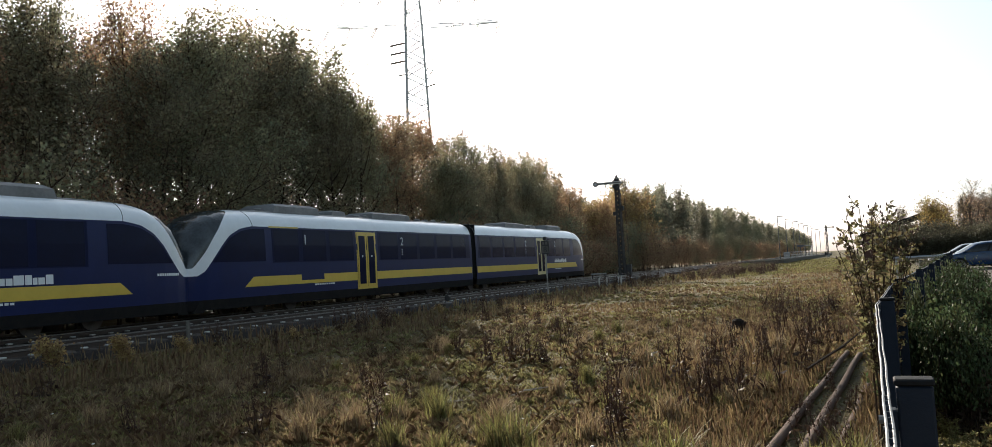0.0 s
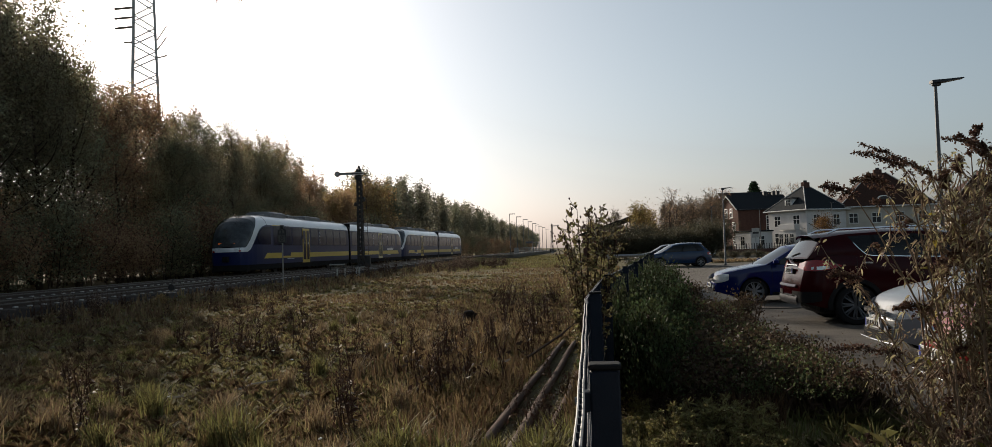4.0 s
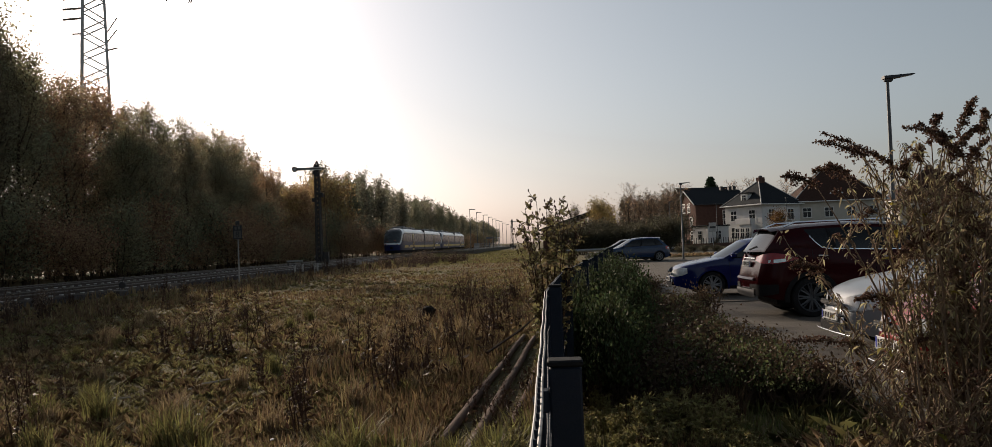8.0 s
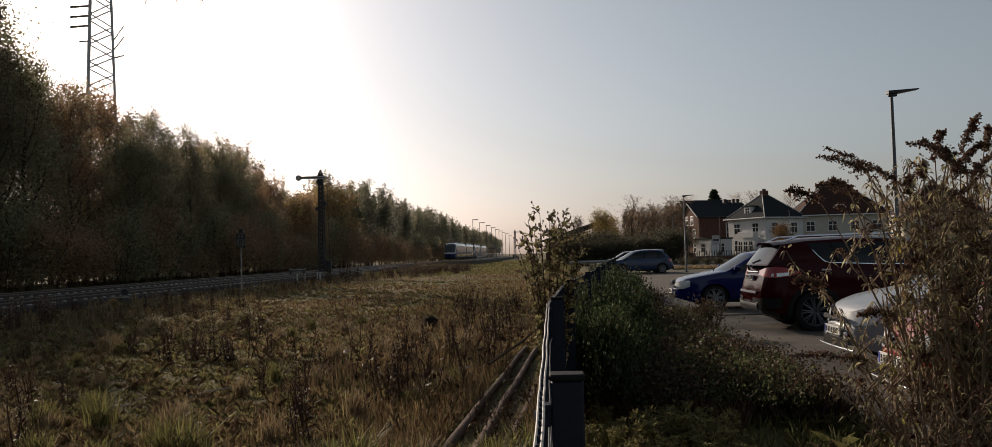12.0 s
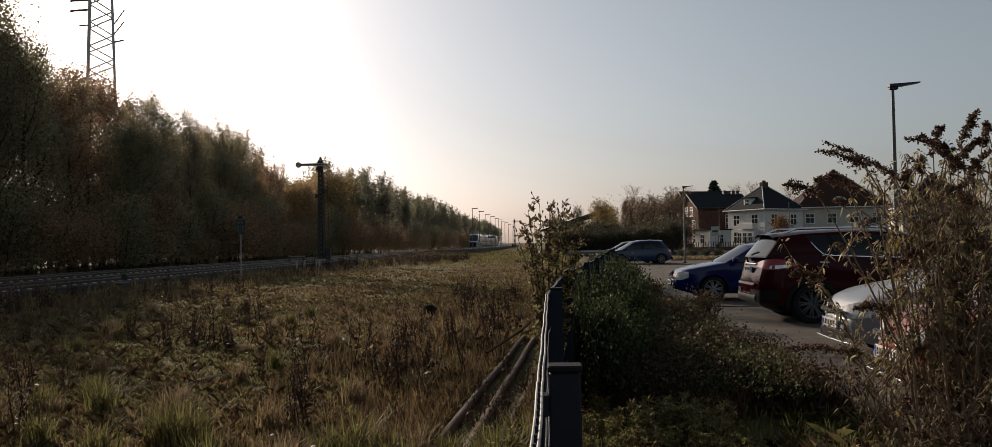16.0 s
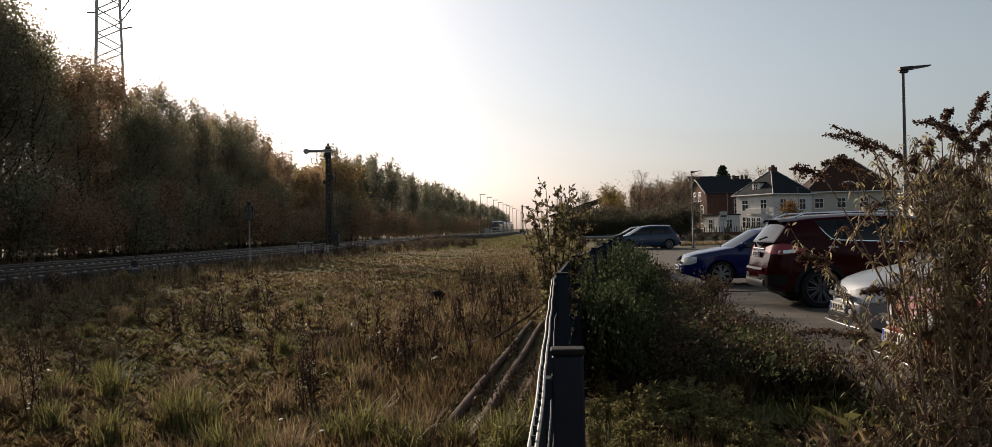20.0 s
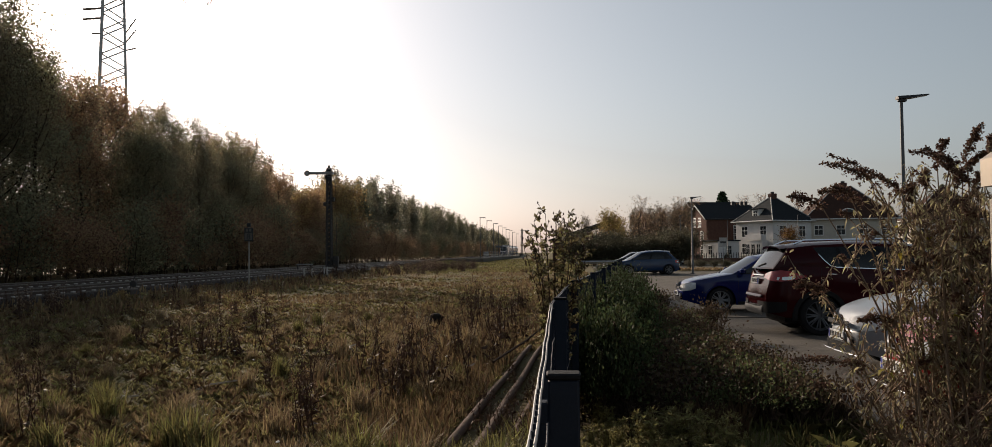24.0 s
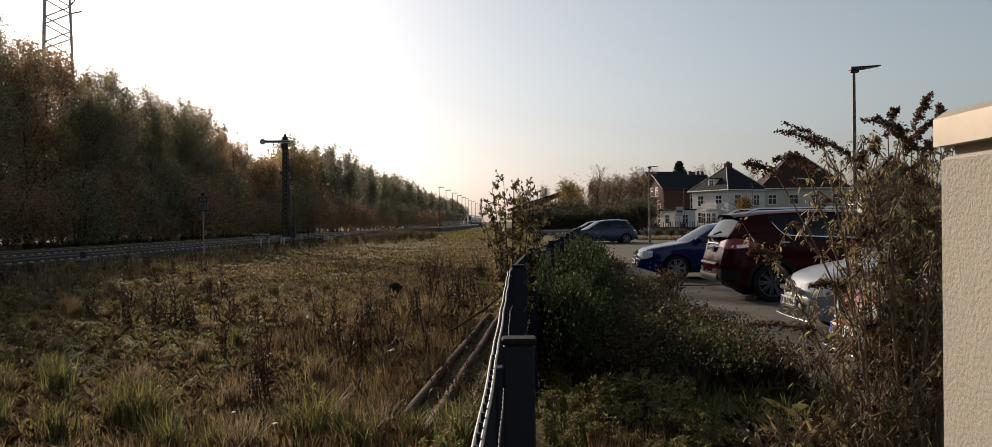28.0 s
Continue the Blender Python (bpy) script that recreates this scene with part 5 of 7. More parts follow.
        if suv:
            lamp = [(L, 0.62, zr - 0.2, zr - 0.13), (L, 0.85, zr - 0.22, zr - 0.1), (L, 0.98, zr - 0.24, zr - 0.08), (L - 0.06, 1.0, zr - 0.25, zr - 0.07), (L - 0.2, 1.0, zr - 0.26, zr - 0.06), (L - 0.4, 1.0, zr - 0.24, zr - 0.08), (L - 0.56, 1.0, zr - 0.21, zr - 0.13), (L - 0.68, 1.0, zr - 0.18, zr - 0.16)]
            clear = [(L - 0.12, 1.0, zr - 0.235, zr - 0.185), (L - 0.3, 1.0, zr - 0.235, zr - 0.175), (L - 0.46, 1.0, zr - 0.215, zr - 0.165)]
        else:
            lamp = [(L, 0.75, zr - 0.24, zr - 0.12), (L, 0.98, zr - 0.26, zr - 0.08), (L - 0.06, 1.0, zr - 0.27, zr - 0.06), (L - 0.2, 1.0, zr - 0.26, zr - 0.05), (L - 0.34, 1.0, zr - 0.2, zr - 0.08)]
            clear = [(L - 0.08, 1.0, zr - 0.2, zr - 0.15), (L - 0.2, 1.0, zr - 0.19, zr - 0.14)]
        tl = part("tail_light", wrap(lamp, 0.014), TAILRED, c, "red tail light", smooth=60)
        part("reverse_lamp", wrap(clear, 0.02), HEADLAMP, tl, smooth=60)
        part("bumper_corner", wrap([(x, sh, za + low, 0.5 + low) for x, sh, za in ((L, 0.5, 0.3), (L, 0.98, 0.3), (L - 0.08, 1.0, 0.3), (L - 0.2, 1.0, 0.31), (L - 0.32, 1.0, 0.34))], 0.014), C_BLACK if suv else colour, c, smooth=60)
        if rail:
            part("roof_rail", G().tube([(xf + 0.15, s * hw * 0.68, H - 0.05), (xf + 0.3, s * hw * 0.68, H + 0.03), (xr - 0.3, s * hw * 0.67, H + 0.015), (xr - 0.1, s * hw * 0.67, H - 0.06)], 0.018, 6), CHROME, c)
    vs = [-1, -0.93, -0.6, -0.2, 0.2, 0.6, 0.93, 1]
    for end, nm in ((0, "windscreen"), (1, "rear_window")):
        fr, gl = quilt(fs, vs, lambda f, v: screen(end, f, v), lambda i, j: 0 < i < 5 and 0 < j < 6)
        part("screen_frame", fr, colour, c, smooth=50)
        part(nm, gl, C_GLASS, c, "dark sloping glass", smooth=50)
    tops = []
    for u in np.linspace(0, 1, 12):
        e = flank(u, 1)
        tops.append([(e.x + ((-0.09 * (1 - u)) + 0.06 * u) * (1 - v * v), e.y * v, e.z + drop * (1 - v ** 4)) for v in np.linspace(-1, 1, 13)])
    part("roof", G().loft(tops, False, False), colour, c, smooth=50)
    zf = lin(0.3, belt)
    gr = part("grille", G().loft([[(-0.075 + 0.07 * (y / hw) ** 2 - o, y, z) for y in np.linspace(-hw * 0.44, hw * 0.44, 7)] for o, z in ((0.0, zf - (0.24 if suv else 0.22)), (0.008, zf - (0.22 if suv else 0.21)), (0.002, zf - (0.14 if suv else 0.165)), (-0.012, zf - (0.12 if suv else 0.155)))], False, False), C_BLACK, c)
    for k in range(3 if suv else 1):
        z = zf - (0.215 if suv else 0.188) + k * 0.032
        part("grille_bar", G().tube([(-0.085 + 0.07 * (y / hw) ** 2, y, z) for y in np.linspace(-hw * 0.42, hw * 0.42, 7)], 0.006, 5), CHROME if suv else C_BLACK, gr)
    part("badge", G().disc((-0.088 if suv else -0.078, 0, zf - (0.17 if suv else 0.14)), (1, 0, 0.1), 0.055 if suv else 0.045, 0.016, 18), CHROME, c)
    part("lower_grille", G().loft([[(-0.082 + 0.07 * (y / hw) ** 2, y, z) for y in np.linspace(-hw * 0.5, hw * 0.5, 7)] for z in (0.27, 0.38)], False, False), C_BLACK, c)
    part("front_trim", G().tube([(-0.084 + 0.07 * (y / hw) ** 2, y, 0.255) for y in np.linspace(-hw * 0.7, hw * 0.7, 9)], 0.007, 5), CHROME, c)
    zp = lin(L - 0.25, belt) - 0.26 if suv else 0.58
    for x, nx, z in ((-0.09, -1, 0.46), (L + 0.07 + lean(L, zp - 0.05), 1, zp)):
        pl = part("number_plate", G().soft(x - 0.008, x + 0.008, -0.26, 0.26, z - 0.055, z + 0.055, 0.004), PLATE, c, "white number plate")
        for k in range(7):
            y = -0.19 + k * 0.06
            part("plate_mark", G().box(x + nx * 0.0085, x + nx * 0.0105, y, y + 0.036, z - 0.033, z + 0.033), C_BLACK, pl)
        part("plate_band", G().box(x + nx * 0.0085, x + nx * 0.0105, 0.22, 0.255, z - 0.05, z + 0.05), PLATE_BLUE, pl)
    bar = [(L + 0.058 - 0.05 * (y / hw) ** 2 + (lean(L, zp + 0.1) if suv else 0), y, (zp + 0.1) if suv else 0.44) for y in np.linspace(-hw * 0.42, hw * 0.42, 7)]
    part("tailgate_bar", G().tube(bar, 0.018 if suv else 0.012, 6), CHROME if suv else C_BLACK, c)
    part("skid_plate", G().loft([[(L + o - 0.06 * (y / hw) ** 2, y, z) for y in np.linspace(-hw * 0.66, hw * 0.66, 9)] for o, z in ((0.04, 0.25 + low), (0.075, 0.3 + low), (0.078, 0.38 + low), (0.06, 0.42 + low))], False, False), SKID if suv else C_BLACK, c)
    if suv:
        part("bumper_moulding", G().loft([[(L + o - 0.055 * (y / hw) ** 2, y, z) for y in np.linspace(-hw * 0.6, hw * 0.6, 9)] for o, z in ((0.05, 0.66), (0.075, 0.68), (0.05, 0.72))], False, False), colour, c)
        part("exhaust_trim", G().tube([(L + 0.085 - 0.06 * (y / hw) ** 2, y, 0.52) for y in np.linspace(-hw * 0.6, hw * 0.6, 9)], 0.012, 5), CHROME, c)
    zb = screen(1, 0.1, 0)
    zc = screen(1, 0.24, 0.4)
    part("rear_wiper", G().tube([(zb.x + 0.012, 0, zb.z), (zc.x + 0.012, zc.y, zc.z)], 0.01, 5), C_BLACK, c)
    part("front_wiper", G().tube([tuple(screen(0, 0.04, 0.1) + Vector((-0.012, 0, 0.01))), tuple(screen(0, 0.12, 0.75) + Vector((-0.012, 0, 0.01)))], 0.01, 5), C_BLACK, c)
    e = flank(1, 1)
    part("spoiler", G().loft([[(e.x - 0.02 + 0.05 * (1 - v * v), e.y * v * 0.97, e.z + drop * (1 - v ** 4) + 0.012) for v in np.linspace(-1, 1, 9)], [(e.x + 0.13 + 0.05 * (1 - v * v), e.y * v * 0.93, e.z + drop * (1 - v ** 4) - 0.012) for v in np.linspace(-1, 1, 9)], [(e.x + 0.11 + 0.05 * (1 - v * v), e.y * v * 0.93, e.z + drop * (1 - v ** 4) - 0.04) for v in np.linspace(-1, 1, 9)]], False, False), colour, c)
    part("aerial", G().tube([(xr - 0.2, 0, H - 0.01), (xr + 0.05, 0, H + 0.16)], 0.005, 5), C_BLACK, c)
    return c


HATCH = dict(belt=[(0, 0.52), (0.04, 0.66), (0.12, 0.74), (0.5, 0.83), (1.15, 0.94), (2.4, 0.95), (3.6, 0.98), (4.0, 0.95), (4.12, 0.86), (4.16, 0.7)],
             roof=[(1.05, 0.93), (1.45, 1.2), (1.85, 1.38), (2.2, 1.43), (2.8, 1.44), (3.4, 1.4), (3.75, 1.3), (4.02, 0.98)])
SUVP = dict(belt=[(0, 0.66), (0.05, 0.88), (0.15, 0.98), (0.6, 1.06), (1.15, 1.12), (2.5, 1.16), (3.9, 1.23), (4.3, 1.22), (4.46, 1.16), (4.53, 1.06)],
            roof=[(1.0, 1.1), (1.5, 1.44), (1.85, 1.61), (2.3, 1.68), (3.0, 1.69), (3.7, 1.66), (4.1, 1.61), (4.4, 1.22)])
MPV = dict(belt=[(0, 0.55), (0.05, 0.7), (0.15, 0.8), (0.6, 0.9), (1.0, 0.97), (2.4, 1.0), (3.7, 1.03), (4.05, 1.0), (4.17, 0.88), (4.2, 0.7)],
           roof=[(0.8, 0.95), (1.3, 1.26), (1.75, 1.47), (2.2, 1.56), (2.9, 1.58), (3.5, 1.54), (3.85, 1.42), (4.1, 1.02)])


def nose_left(x, y, turn=0.0):
    """The pose of a car whose nose stands at x and points to -x."""
    return pose(x, y, 0, 0, 0, turn)


car("blue hatchback parked nose to the planted bed", nose_left(3.15, 20.8), 4.15, 1.74, 1.44, paint("blue_car_paint", (0.004, 0.011, 0.085)), wheels=(0.86, 3.37), r_wheel=0.31, rims=7, **HATCH)
car("dark red off-road car parked tail to the planted bed", pose(8.28, 15.45, 0, 0, 0, 180.4), 4.53, 1.84, 1.68, paint("red_car_paint", (0.032, 0.0015, 0.003), 0.12), wheels=(0.93, 3.63), r_wheel=0.355, rail=True, suv=True, rims=9, lights=(0.05, 0.33, 0.36, 0.62, 0.645, 0.82), **SUVP)
car("silver hatchback parked nose to the planted bed", nose_left(3.61, 10.35), 4.0, 1.7, 1.47, M("silver_car_paint", (0.27, 0.28, 0.29), 0.3, 0.15, (0.24, 0.25, 0.26), 0.8, coat=0.25), wheels=(0.82, 3.3), r_wheel=0.3, rims=6, **{k: [(a * 4.0 / 4.16, z * 1.02) for a, z in v] for k, v in HATCH.items()})
car("bright red small car parked nose to the planted bed", nose_left(3.15, 7.5), 3.7, 1.65, 1.46, paint("bright_red_car_paint", (0.2, 0.02, 0.018)), wheels=(0.75, 3.05), r_wheel=0.29, rims=5, **{k: [(a * 3.7 / 4.16, z * 1.02) for a, z in v] for k, v in HATCH.items()})
car("dark blue family car parked across the far bays", nose_left(3.68, 52.9, 6), 4.25, 1.78, 1.58, paint("greyblue_car_paint", (0.01, 0.032, 0.085)), wheels=(0.86, 3.46), r_wheel=0.325, rims=6, **MPV)
car("dark estate car parked behind the family car", nose_left(3.3, 57.0, -3), 4.3, 1.76, 1.5, paint("black_car_paint", (0.02, 0.022, 0.026)), wheels=(0.88, 3.5), r_wheel=0.315, rims=6, **{k: [(a * 4.3 / 4.16, z * 1.04) for a, z in v] for k, v in HATCH.items()})
car("white delivery van parked by the houses", pose(13.9, 97, 0, 0, 0, -95), 4.9, 1.9, 2.3, paint("white_van_paint", (0.62, 0.63, 0.64)), [(0, 0.7), (0.1, 1.0), (0.7, 1.15), (1.3, 1.25), (4.7, 1.3), (4.9, 1.2)], [(0.7, 1.15), (1.3, 1.85), (1.7, 2.25), (2.2, 2.3), (4.5, 2.3), (4.75, 2.25), (4.85, 1.3)], (0.95, 3.9), 0.34, rims=5, name="delivery_van")

# paving, kerb and stones
g = G()
g.face((2.6, -6, -0.03), (40, -6, -0.03), (40, 96, -0.03), (2.6, 96, -0.03))
setting("car_park", g, JOINT, "grey concrete block car park", category="paving")
g = G()
g.soft(9.3, 24.2, 61.8, 68.2, -0.05, 0.03, 0.02)
setting("verge", g, SOIL, "low strip of earth and grass between car park and road", category="ground")
slab = mesh_of("paving_slab", G().soft(-0.201, 0.201, -0.162, 0.162, -0.06, 0.004, 0.003), PAVE)
kb = mesh_of("kerb_stone", G().soft(-0.05, 0.05, -0.495, 0.495, -0.15, 0.09, 0.012), KERB)
kerb = thing("kerb", "low grey concrete kerb round the planted bed", "kerb", kind="structure")
for k in range(44):
    y = -4 + k
    part("kerb_stone", kb, None, kerb, at=pose(bed_edge(y) - 0.02, y, U(-0.004, 0.004), 0, 0, -0.5))

# ---- houses and trees beyond the car park ----
BRICK = M("red_brick", (0.11, 0.062, 0.05), 0.9, 0, (0.075, 0.043, 0.036), 2.5, 0.4, 30)
STUCCO = M("white_stucco", (0.62, 0.61, 0.6), 0.9, 0, (0.53, 0.52, 0.51), 1.2, 0.2)
CREAM = M("cream_stucco", (0.5, 0.46, 0.4), 0.9, 0, (0.43, 0.395, 0.34), 1.2, 0.2)
SLATE = M("dark_slate", (0.022, 0.026, 0.03), 0.85, 0, (0.014, 0.017, 0.02), 3, 0.4, stretch=(1, 1, 4))
TILE = M("brown_roof_tiles", (0.06, 0.032, 0.024), 0.9, 0, (0.04, 0.023, 0.018), 3, 0.5, stretch=(1, 1, 4))
FRAME = M("window_frame_white", (0.72, 0.72, 0.7), 0.5)
PANE = glass("house_glass", (0.03, 0.035, 0.04))


LEAD = M("ridge_lead", (0.3, 0.3, 0.29), 0.7, 0, (0.2, 0.2, 0.2), 2)


def house_window(parent, face, u, z, w, h):
    """face: (origin, along, out) of a wall; u along it."""
    o, a, n = (Vector(q) for q in face)
    m = Matrix((( a.x, n.x, 0, o.x + a.x * u), (a.y, n.y, 0, o.y + a.y * u), (0, 0, 1, z), (0, 0, 0, 1)))
    wn_ = part("window", G().soft(-w / 2 - 0.07, w / 2 + 0.07, 0.0, 0.05, -0.07, h + 0.07, 0.01), FRAME, parent, at=m)
    for k in (-1, 1):
        for q in (0, 1):
            part("pane", G().box(k * w / 4 - w / 4 + 0.04, k * w / 4 + w / 4 - 0.04, 0.05, 0.056, q * h * 0.62 + 0.03, h * 0.58 if q == 0 else h - 0.03), PANE, wn_)
    part("sill", G().soft(-w / 2 - 0.12, w / 2 + 0.12, 0.0, 0.14, -0.15, -0.08, 0.01), FRAME, wn_)


def hip_house(label, at, wx, wy, eaves, apex, ridge, wall, roof_mat, floors, cols, chimney=(0, 0)):
    h = thing("house", label, "house", "houses by the station", at)
    part("wall", G().box(-wx / 2, wx / 2, -wy / 2, wy / 2, -0.3, eaves), wall, h)
    o = 0.55
    a, b = wx / 2 + o, wy / 2 + o
    rl = ridge / 2
    e, t = eaves, apex
    g = G()
    g.face((-a, -b, e), (a, -b, e), (rl, 0, t), (-rl, 0, t))
    g.face((a, -b, e), (a, b, e), (rl, 0, t))
    g.face((a, b, e), (-a, b, e), (-rl, 0, t), (rl, 0, t))
    g.face((-a, b, e), (-a, -b, e), (-rl, 0, t))
    g.face((-a, -b, e), (-a, b, e), (a, b, e), (a, -b, e))
    rf = part("roof", g, roof_mat, h, smooth=0)
    for sx in (-1, 1):
        for sy in (-1, 1):
            part("ridge_cap", G().tube([(sx * a, sy * b, e + 0.02), (sx * rl, 0, t + 0.03)], 0.09, 5), LEAD, rf)
    part("gutter", G().tube([(-a, -b, e), (a, -b, e), (a, b, e), (-a, b, e), (-a, -b, e)], 0.09, 6), FRAME, rf)
    part("plinth", G().box(-wx / 2 - 0.05, wx / 2 + 0.05, -wy / 2 - 0.05, wy / 2 + 0.05, -0.3, 0.6), CONCRETE, h)
    cx, cy = chimney
    part("chimney", G().soft(cx - 0.6, cx + 0.6, cy - 0.4, cy + 0.4, apex - 1.6, apex + 0.55, 0.05), BRICK, rf)
    part("chimney_pot", G().soft(cx - 0.3, cx + 0.3, cy - 0.15, cy + 0.15, apex + 0.55, apex + 0.85, 0.04), CASE, rf)
    for along, out, ln, org in (((1, 0, 0), (0, -1, 0), wx, (-wx / 2, -wy / 2, 0)), ((0, 1, 0), (-1, 0, 0), wy, (-wx / 2, -wy / 2, 0)), ((0, 1, 0), (1, 0, 0), wy, (wx / 2, -wy / 2, 0))):
        for z, hh in floors:
            for k in range(cols):
                house_window(h, (org, along, out), ln * (k + 0.5) / cols, z, 1.3, hh)
    return h, rf


wh, rf = hip_house("white two-storey house with a dark slate hip roof", pose(35.2, 133.5, 0, 0, 0, 30), 8.2, 8.2, 6.15, 10.2, 0.8, STUCCO, SLATE, ((0.9, 1.75), (3.7, 1.65)), 2)
part("bay", G().soft(-5.2, -4.05, -2.9, 0.6, -0.2, 3.1, 0.05), STUCCO, wh, "white bay with a balcony")
part("balcony_rail", G().soft(-5.4, -5.3, -2.9, 0.6, 3.1, 4.0, 0.03).soft(-5.4, -4.3, -2.9, -2.8, 3.1, 4.0, 0.03), STUCCO, wh)
for k in range(3):
    house_window(wh, ((-5.4, -2.9, 0), (0, 1, 0), (-1, 0, 0)), 0.6 + k * 1.15, 0.9, 0.8, 1.6)
part("dormer", G().soft(-3.7, -2.2, -0.8, 0.8, 6.4, 8.1, 0.04), FRAME, rf)
part("dormer_roof", G().soft(-4.0, -1.6, -1.1, 1.1, 8.1, 8.25, 0.03), SLATE, rf)
house_window(wh, ((-3.7, -0.8, 0), (0, 1, 0), (-1, 0, 0)), 0.8, 6.8, 0.9, 1.05)

ch, rf = hip_house("cream house with a brown tiled hip roof and eyebrow dormer", pose(47.4, 136.5, 0, 0, 0, -4), 13.6, 9.5, 6.4, 12.0, 2.4, CREAM, TILE, ((0.9, 1.5), (3.9, 1.5)), 4)
g = G()
arc = [(1.15 * math.cos(t), 0.95 * math.sin(t)) for t in np.linspace(0, math.pi, 13)]
g.loft([[(x - 0.3, -4.2, 7.2 + z) for x, z in arc], [(x - 0.3, -1.8, 7.4 + z) for x, z in arc]], True, True)
part("dormer", g, FRAME, rf, "rounded eyebrow dormer with a white window")
part("dormer_pane", G().loft([[(x * 0.8 - 0.3, -4.21, 7.25 + z * 0.8) for x, z in arc], [(x * 0.8 - 0.3, -4.2, 7.25 + z * 0.8) for x, z in arc]], True, True), PANE, rf)
ch, rf = hip_house("cream house with a steep brown roof behind the shrubs", pose(64.5, 139.0, 0, 0, 0, -6), 12.0, 9.5, 6.2, 11.3, 2.0, CREAM, TILE, ((0.9, 1.5), (3.9, 1.5)), 4)

# brick houses with their gables and balconies
def gable_house(label, at, gw, gl, e, t, chimneys, balconies=True):
    bh = thing("house", label, "house", "houses by the station", at)
    prof = [(-gw / 2, -0.3), (gw / 2, -0.3), (gw / 2, e), (0, t), (-gw / 2, e)]
    part("wall", G().loft([[(x, -gl / 2, z) for x, z in prof], [(x, gl / 2, z) for x, z in prof]], True, True), BRICK, bh, "red brick wall", smooth=0)
    for s in (-1, 1):
        part("roof", G().loft([[(s * (gw / 2 + 0.4), y, e - 0.33), (0, y, t), (0, y, t + 0.22), (s * (gw / 2 + 0.4), y, e - 0.11)] for y in (-gl / 2 - 0.4, gl / 2 + 0.4)], True), SLATE, bh, "dark slate roof", smooth=0)
        part("verge_board", G().tube([(s * (gw / 2 + 0.4), -gl / 2 - 0.44, e - 0.2), (0, -gl / 2 - 0.44, t + 0.12)], 0.1, 5), FRAME, bh)
        part("gutter", G().tube([(s * (gw / 2 + 0.45), -gl / 2, e - 0.2), (s * (gw / 2 + 0.45), gl / 2, e - 0.2)], 0.08, 6), CASE, bh)
    for y in chimneys:
        part("chimney", G().soft(-0.32, 0.32, y - 0.27, y + 0.27, t - 1, t + 0.85, 0.04), CASE, bh)
    for z in (0.9, 3.4, 5.8):
        for u in ((gw * 0.24, gw * 0.76) if z < 5 else (gw * 0.36, gw * 0.64)):
            house_window(bh, ((-gw / 2, -gl / 2, 0), (1, 0, 0), (0, -1, 0)), u, z, 1.1, 1.5)
        if balconies:
            b = part("balcony", G().soft(-gw / 2 + 0.1, -gw / 2 + 2.4, -gl / 2 - 1.2, -gl / 2, z - 0.3, z - 0.12, 0.02), CONCRETE, bh)
            part("balcony_rail", G().soft(-gw / 2 + 0.1, -gw / 2 + 2.4, -gl / 2 - 1.22, -gl / 2 - 1.16, z - 0.12, z + 0.8, 0.01), FRAME, b)
        for k in range(2):
            house_window(bh, ((gw / 2, -gl / 2, 0), (0, 1, 0), (1, 0, 0)), 5.5 + k * 2.4, min(z, 4.6), 0.9, 1.3)
    return bh


gable_house("tall red brick gabled house with small balconies", pose(29.9, 146.7, 0, 0, 0, -77), 8.0, 9.8, 7.2, 9.5, (1.9, 3.5, 4.3))
gable_house("dark brick gabled house behind its neighbour", pose(32.0, 166.0, 0, 0, 0, -80), 8.4, 10.5, 8.4, 11.2, (), False)

an = thing("annex", "low white annex beside the white house", "building", at=pose(26.2, 130.5, 0, 0, 0, 25))
part("wall", G().box(-2, 2, -2, 2, -0.2, 3.0), STUCCO, an)
part("roof", G().soft(-2.2, 2.2, -2.2, 2.2, 3.0, 3.2, 0.04), SLATE, an)
house_window(an, ((-2, -2, 0), (1, 0, 0), (0, -1, 0)), 2, 0.9, 1.0, 1.4)
house_window(an, ((-2, -2, 0), (0, 1, 0), (-1, 0, 0)), 2, 0.9, 1.0, 1.4)
br = thing("shed", "low building with a dark sloping roof behind the hedge", "building", at=pose(3.4, 112, 0, 0, 0, -12))
part("wall", G().box(-3.4, 3.4, -3, 3, -0.2, 3.2), BRICK, br)
part("roof", G().loft([[(-3.9, -3.4, 3.0), (3.9, -3.4, 5.4), (3.9, -3.4, 5.6), (-3.9, -3.4, 3.2)], [(-3.9, 3.4, 3.0), (3.9, 3.4, 5.4), (3.9, 3.4, 5.6), (-3.9, 3.4, 3.2)]], True), SLATE, br, smooth=0)

for x, y, h in ((25.5, 122, 6.2), (34.6, 118, 6.6), (14, 92, 5.5)):
    street_lamp(pose(x, y, 0), h, "thin grey street lamp along the road to the houses")
sg = thing("road_sign", "small white road sign on a grey post", "road sign", at=pose(17.5, 86, 0, 0, 0, 20))
part("post", G().tube([(0, 0, 0), (0, 0, 2.8)], 0.035, 8), GALV, sg)
part("panel", G().soft(-0.45, 0.45, -0.03, 0.0, 1.9, 2.9, 0.01), SIG_WHITE, sg)
part("panel_bar", G().box(-0.35, 0.35, -0.036, -0.032, 2.3, 2.5), CASE, sg)
gr = thing("guard_rail", "grey steel guard rail at the end of the meadow", "guard rail", at=pose(2.1, 42, 0))
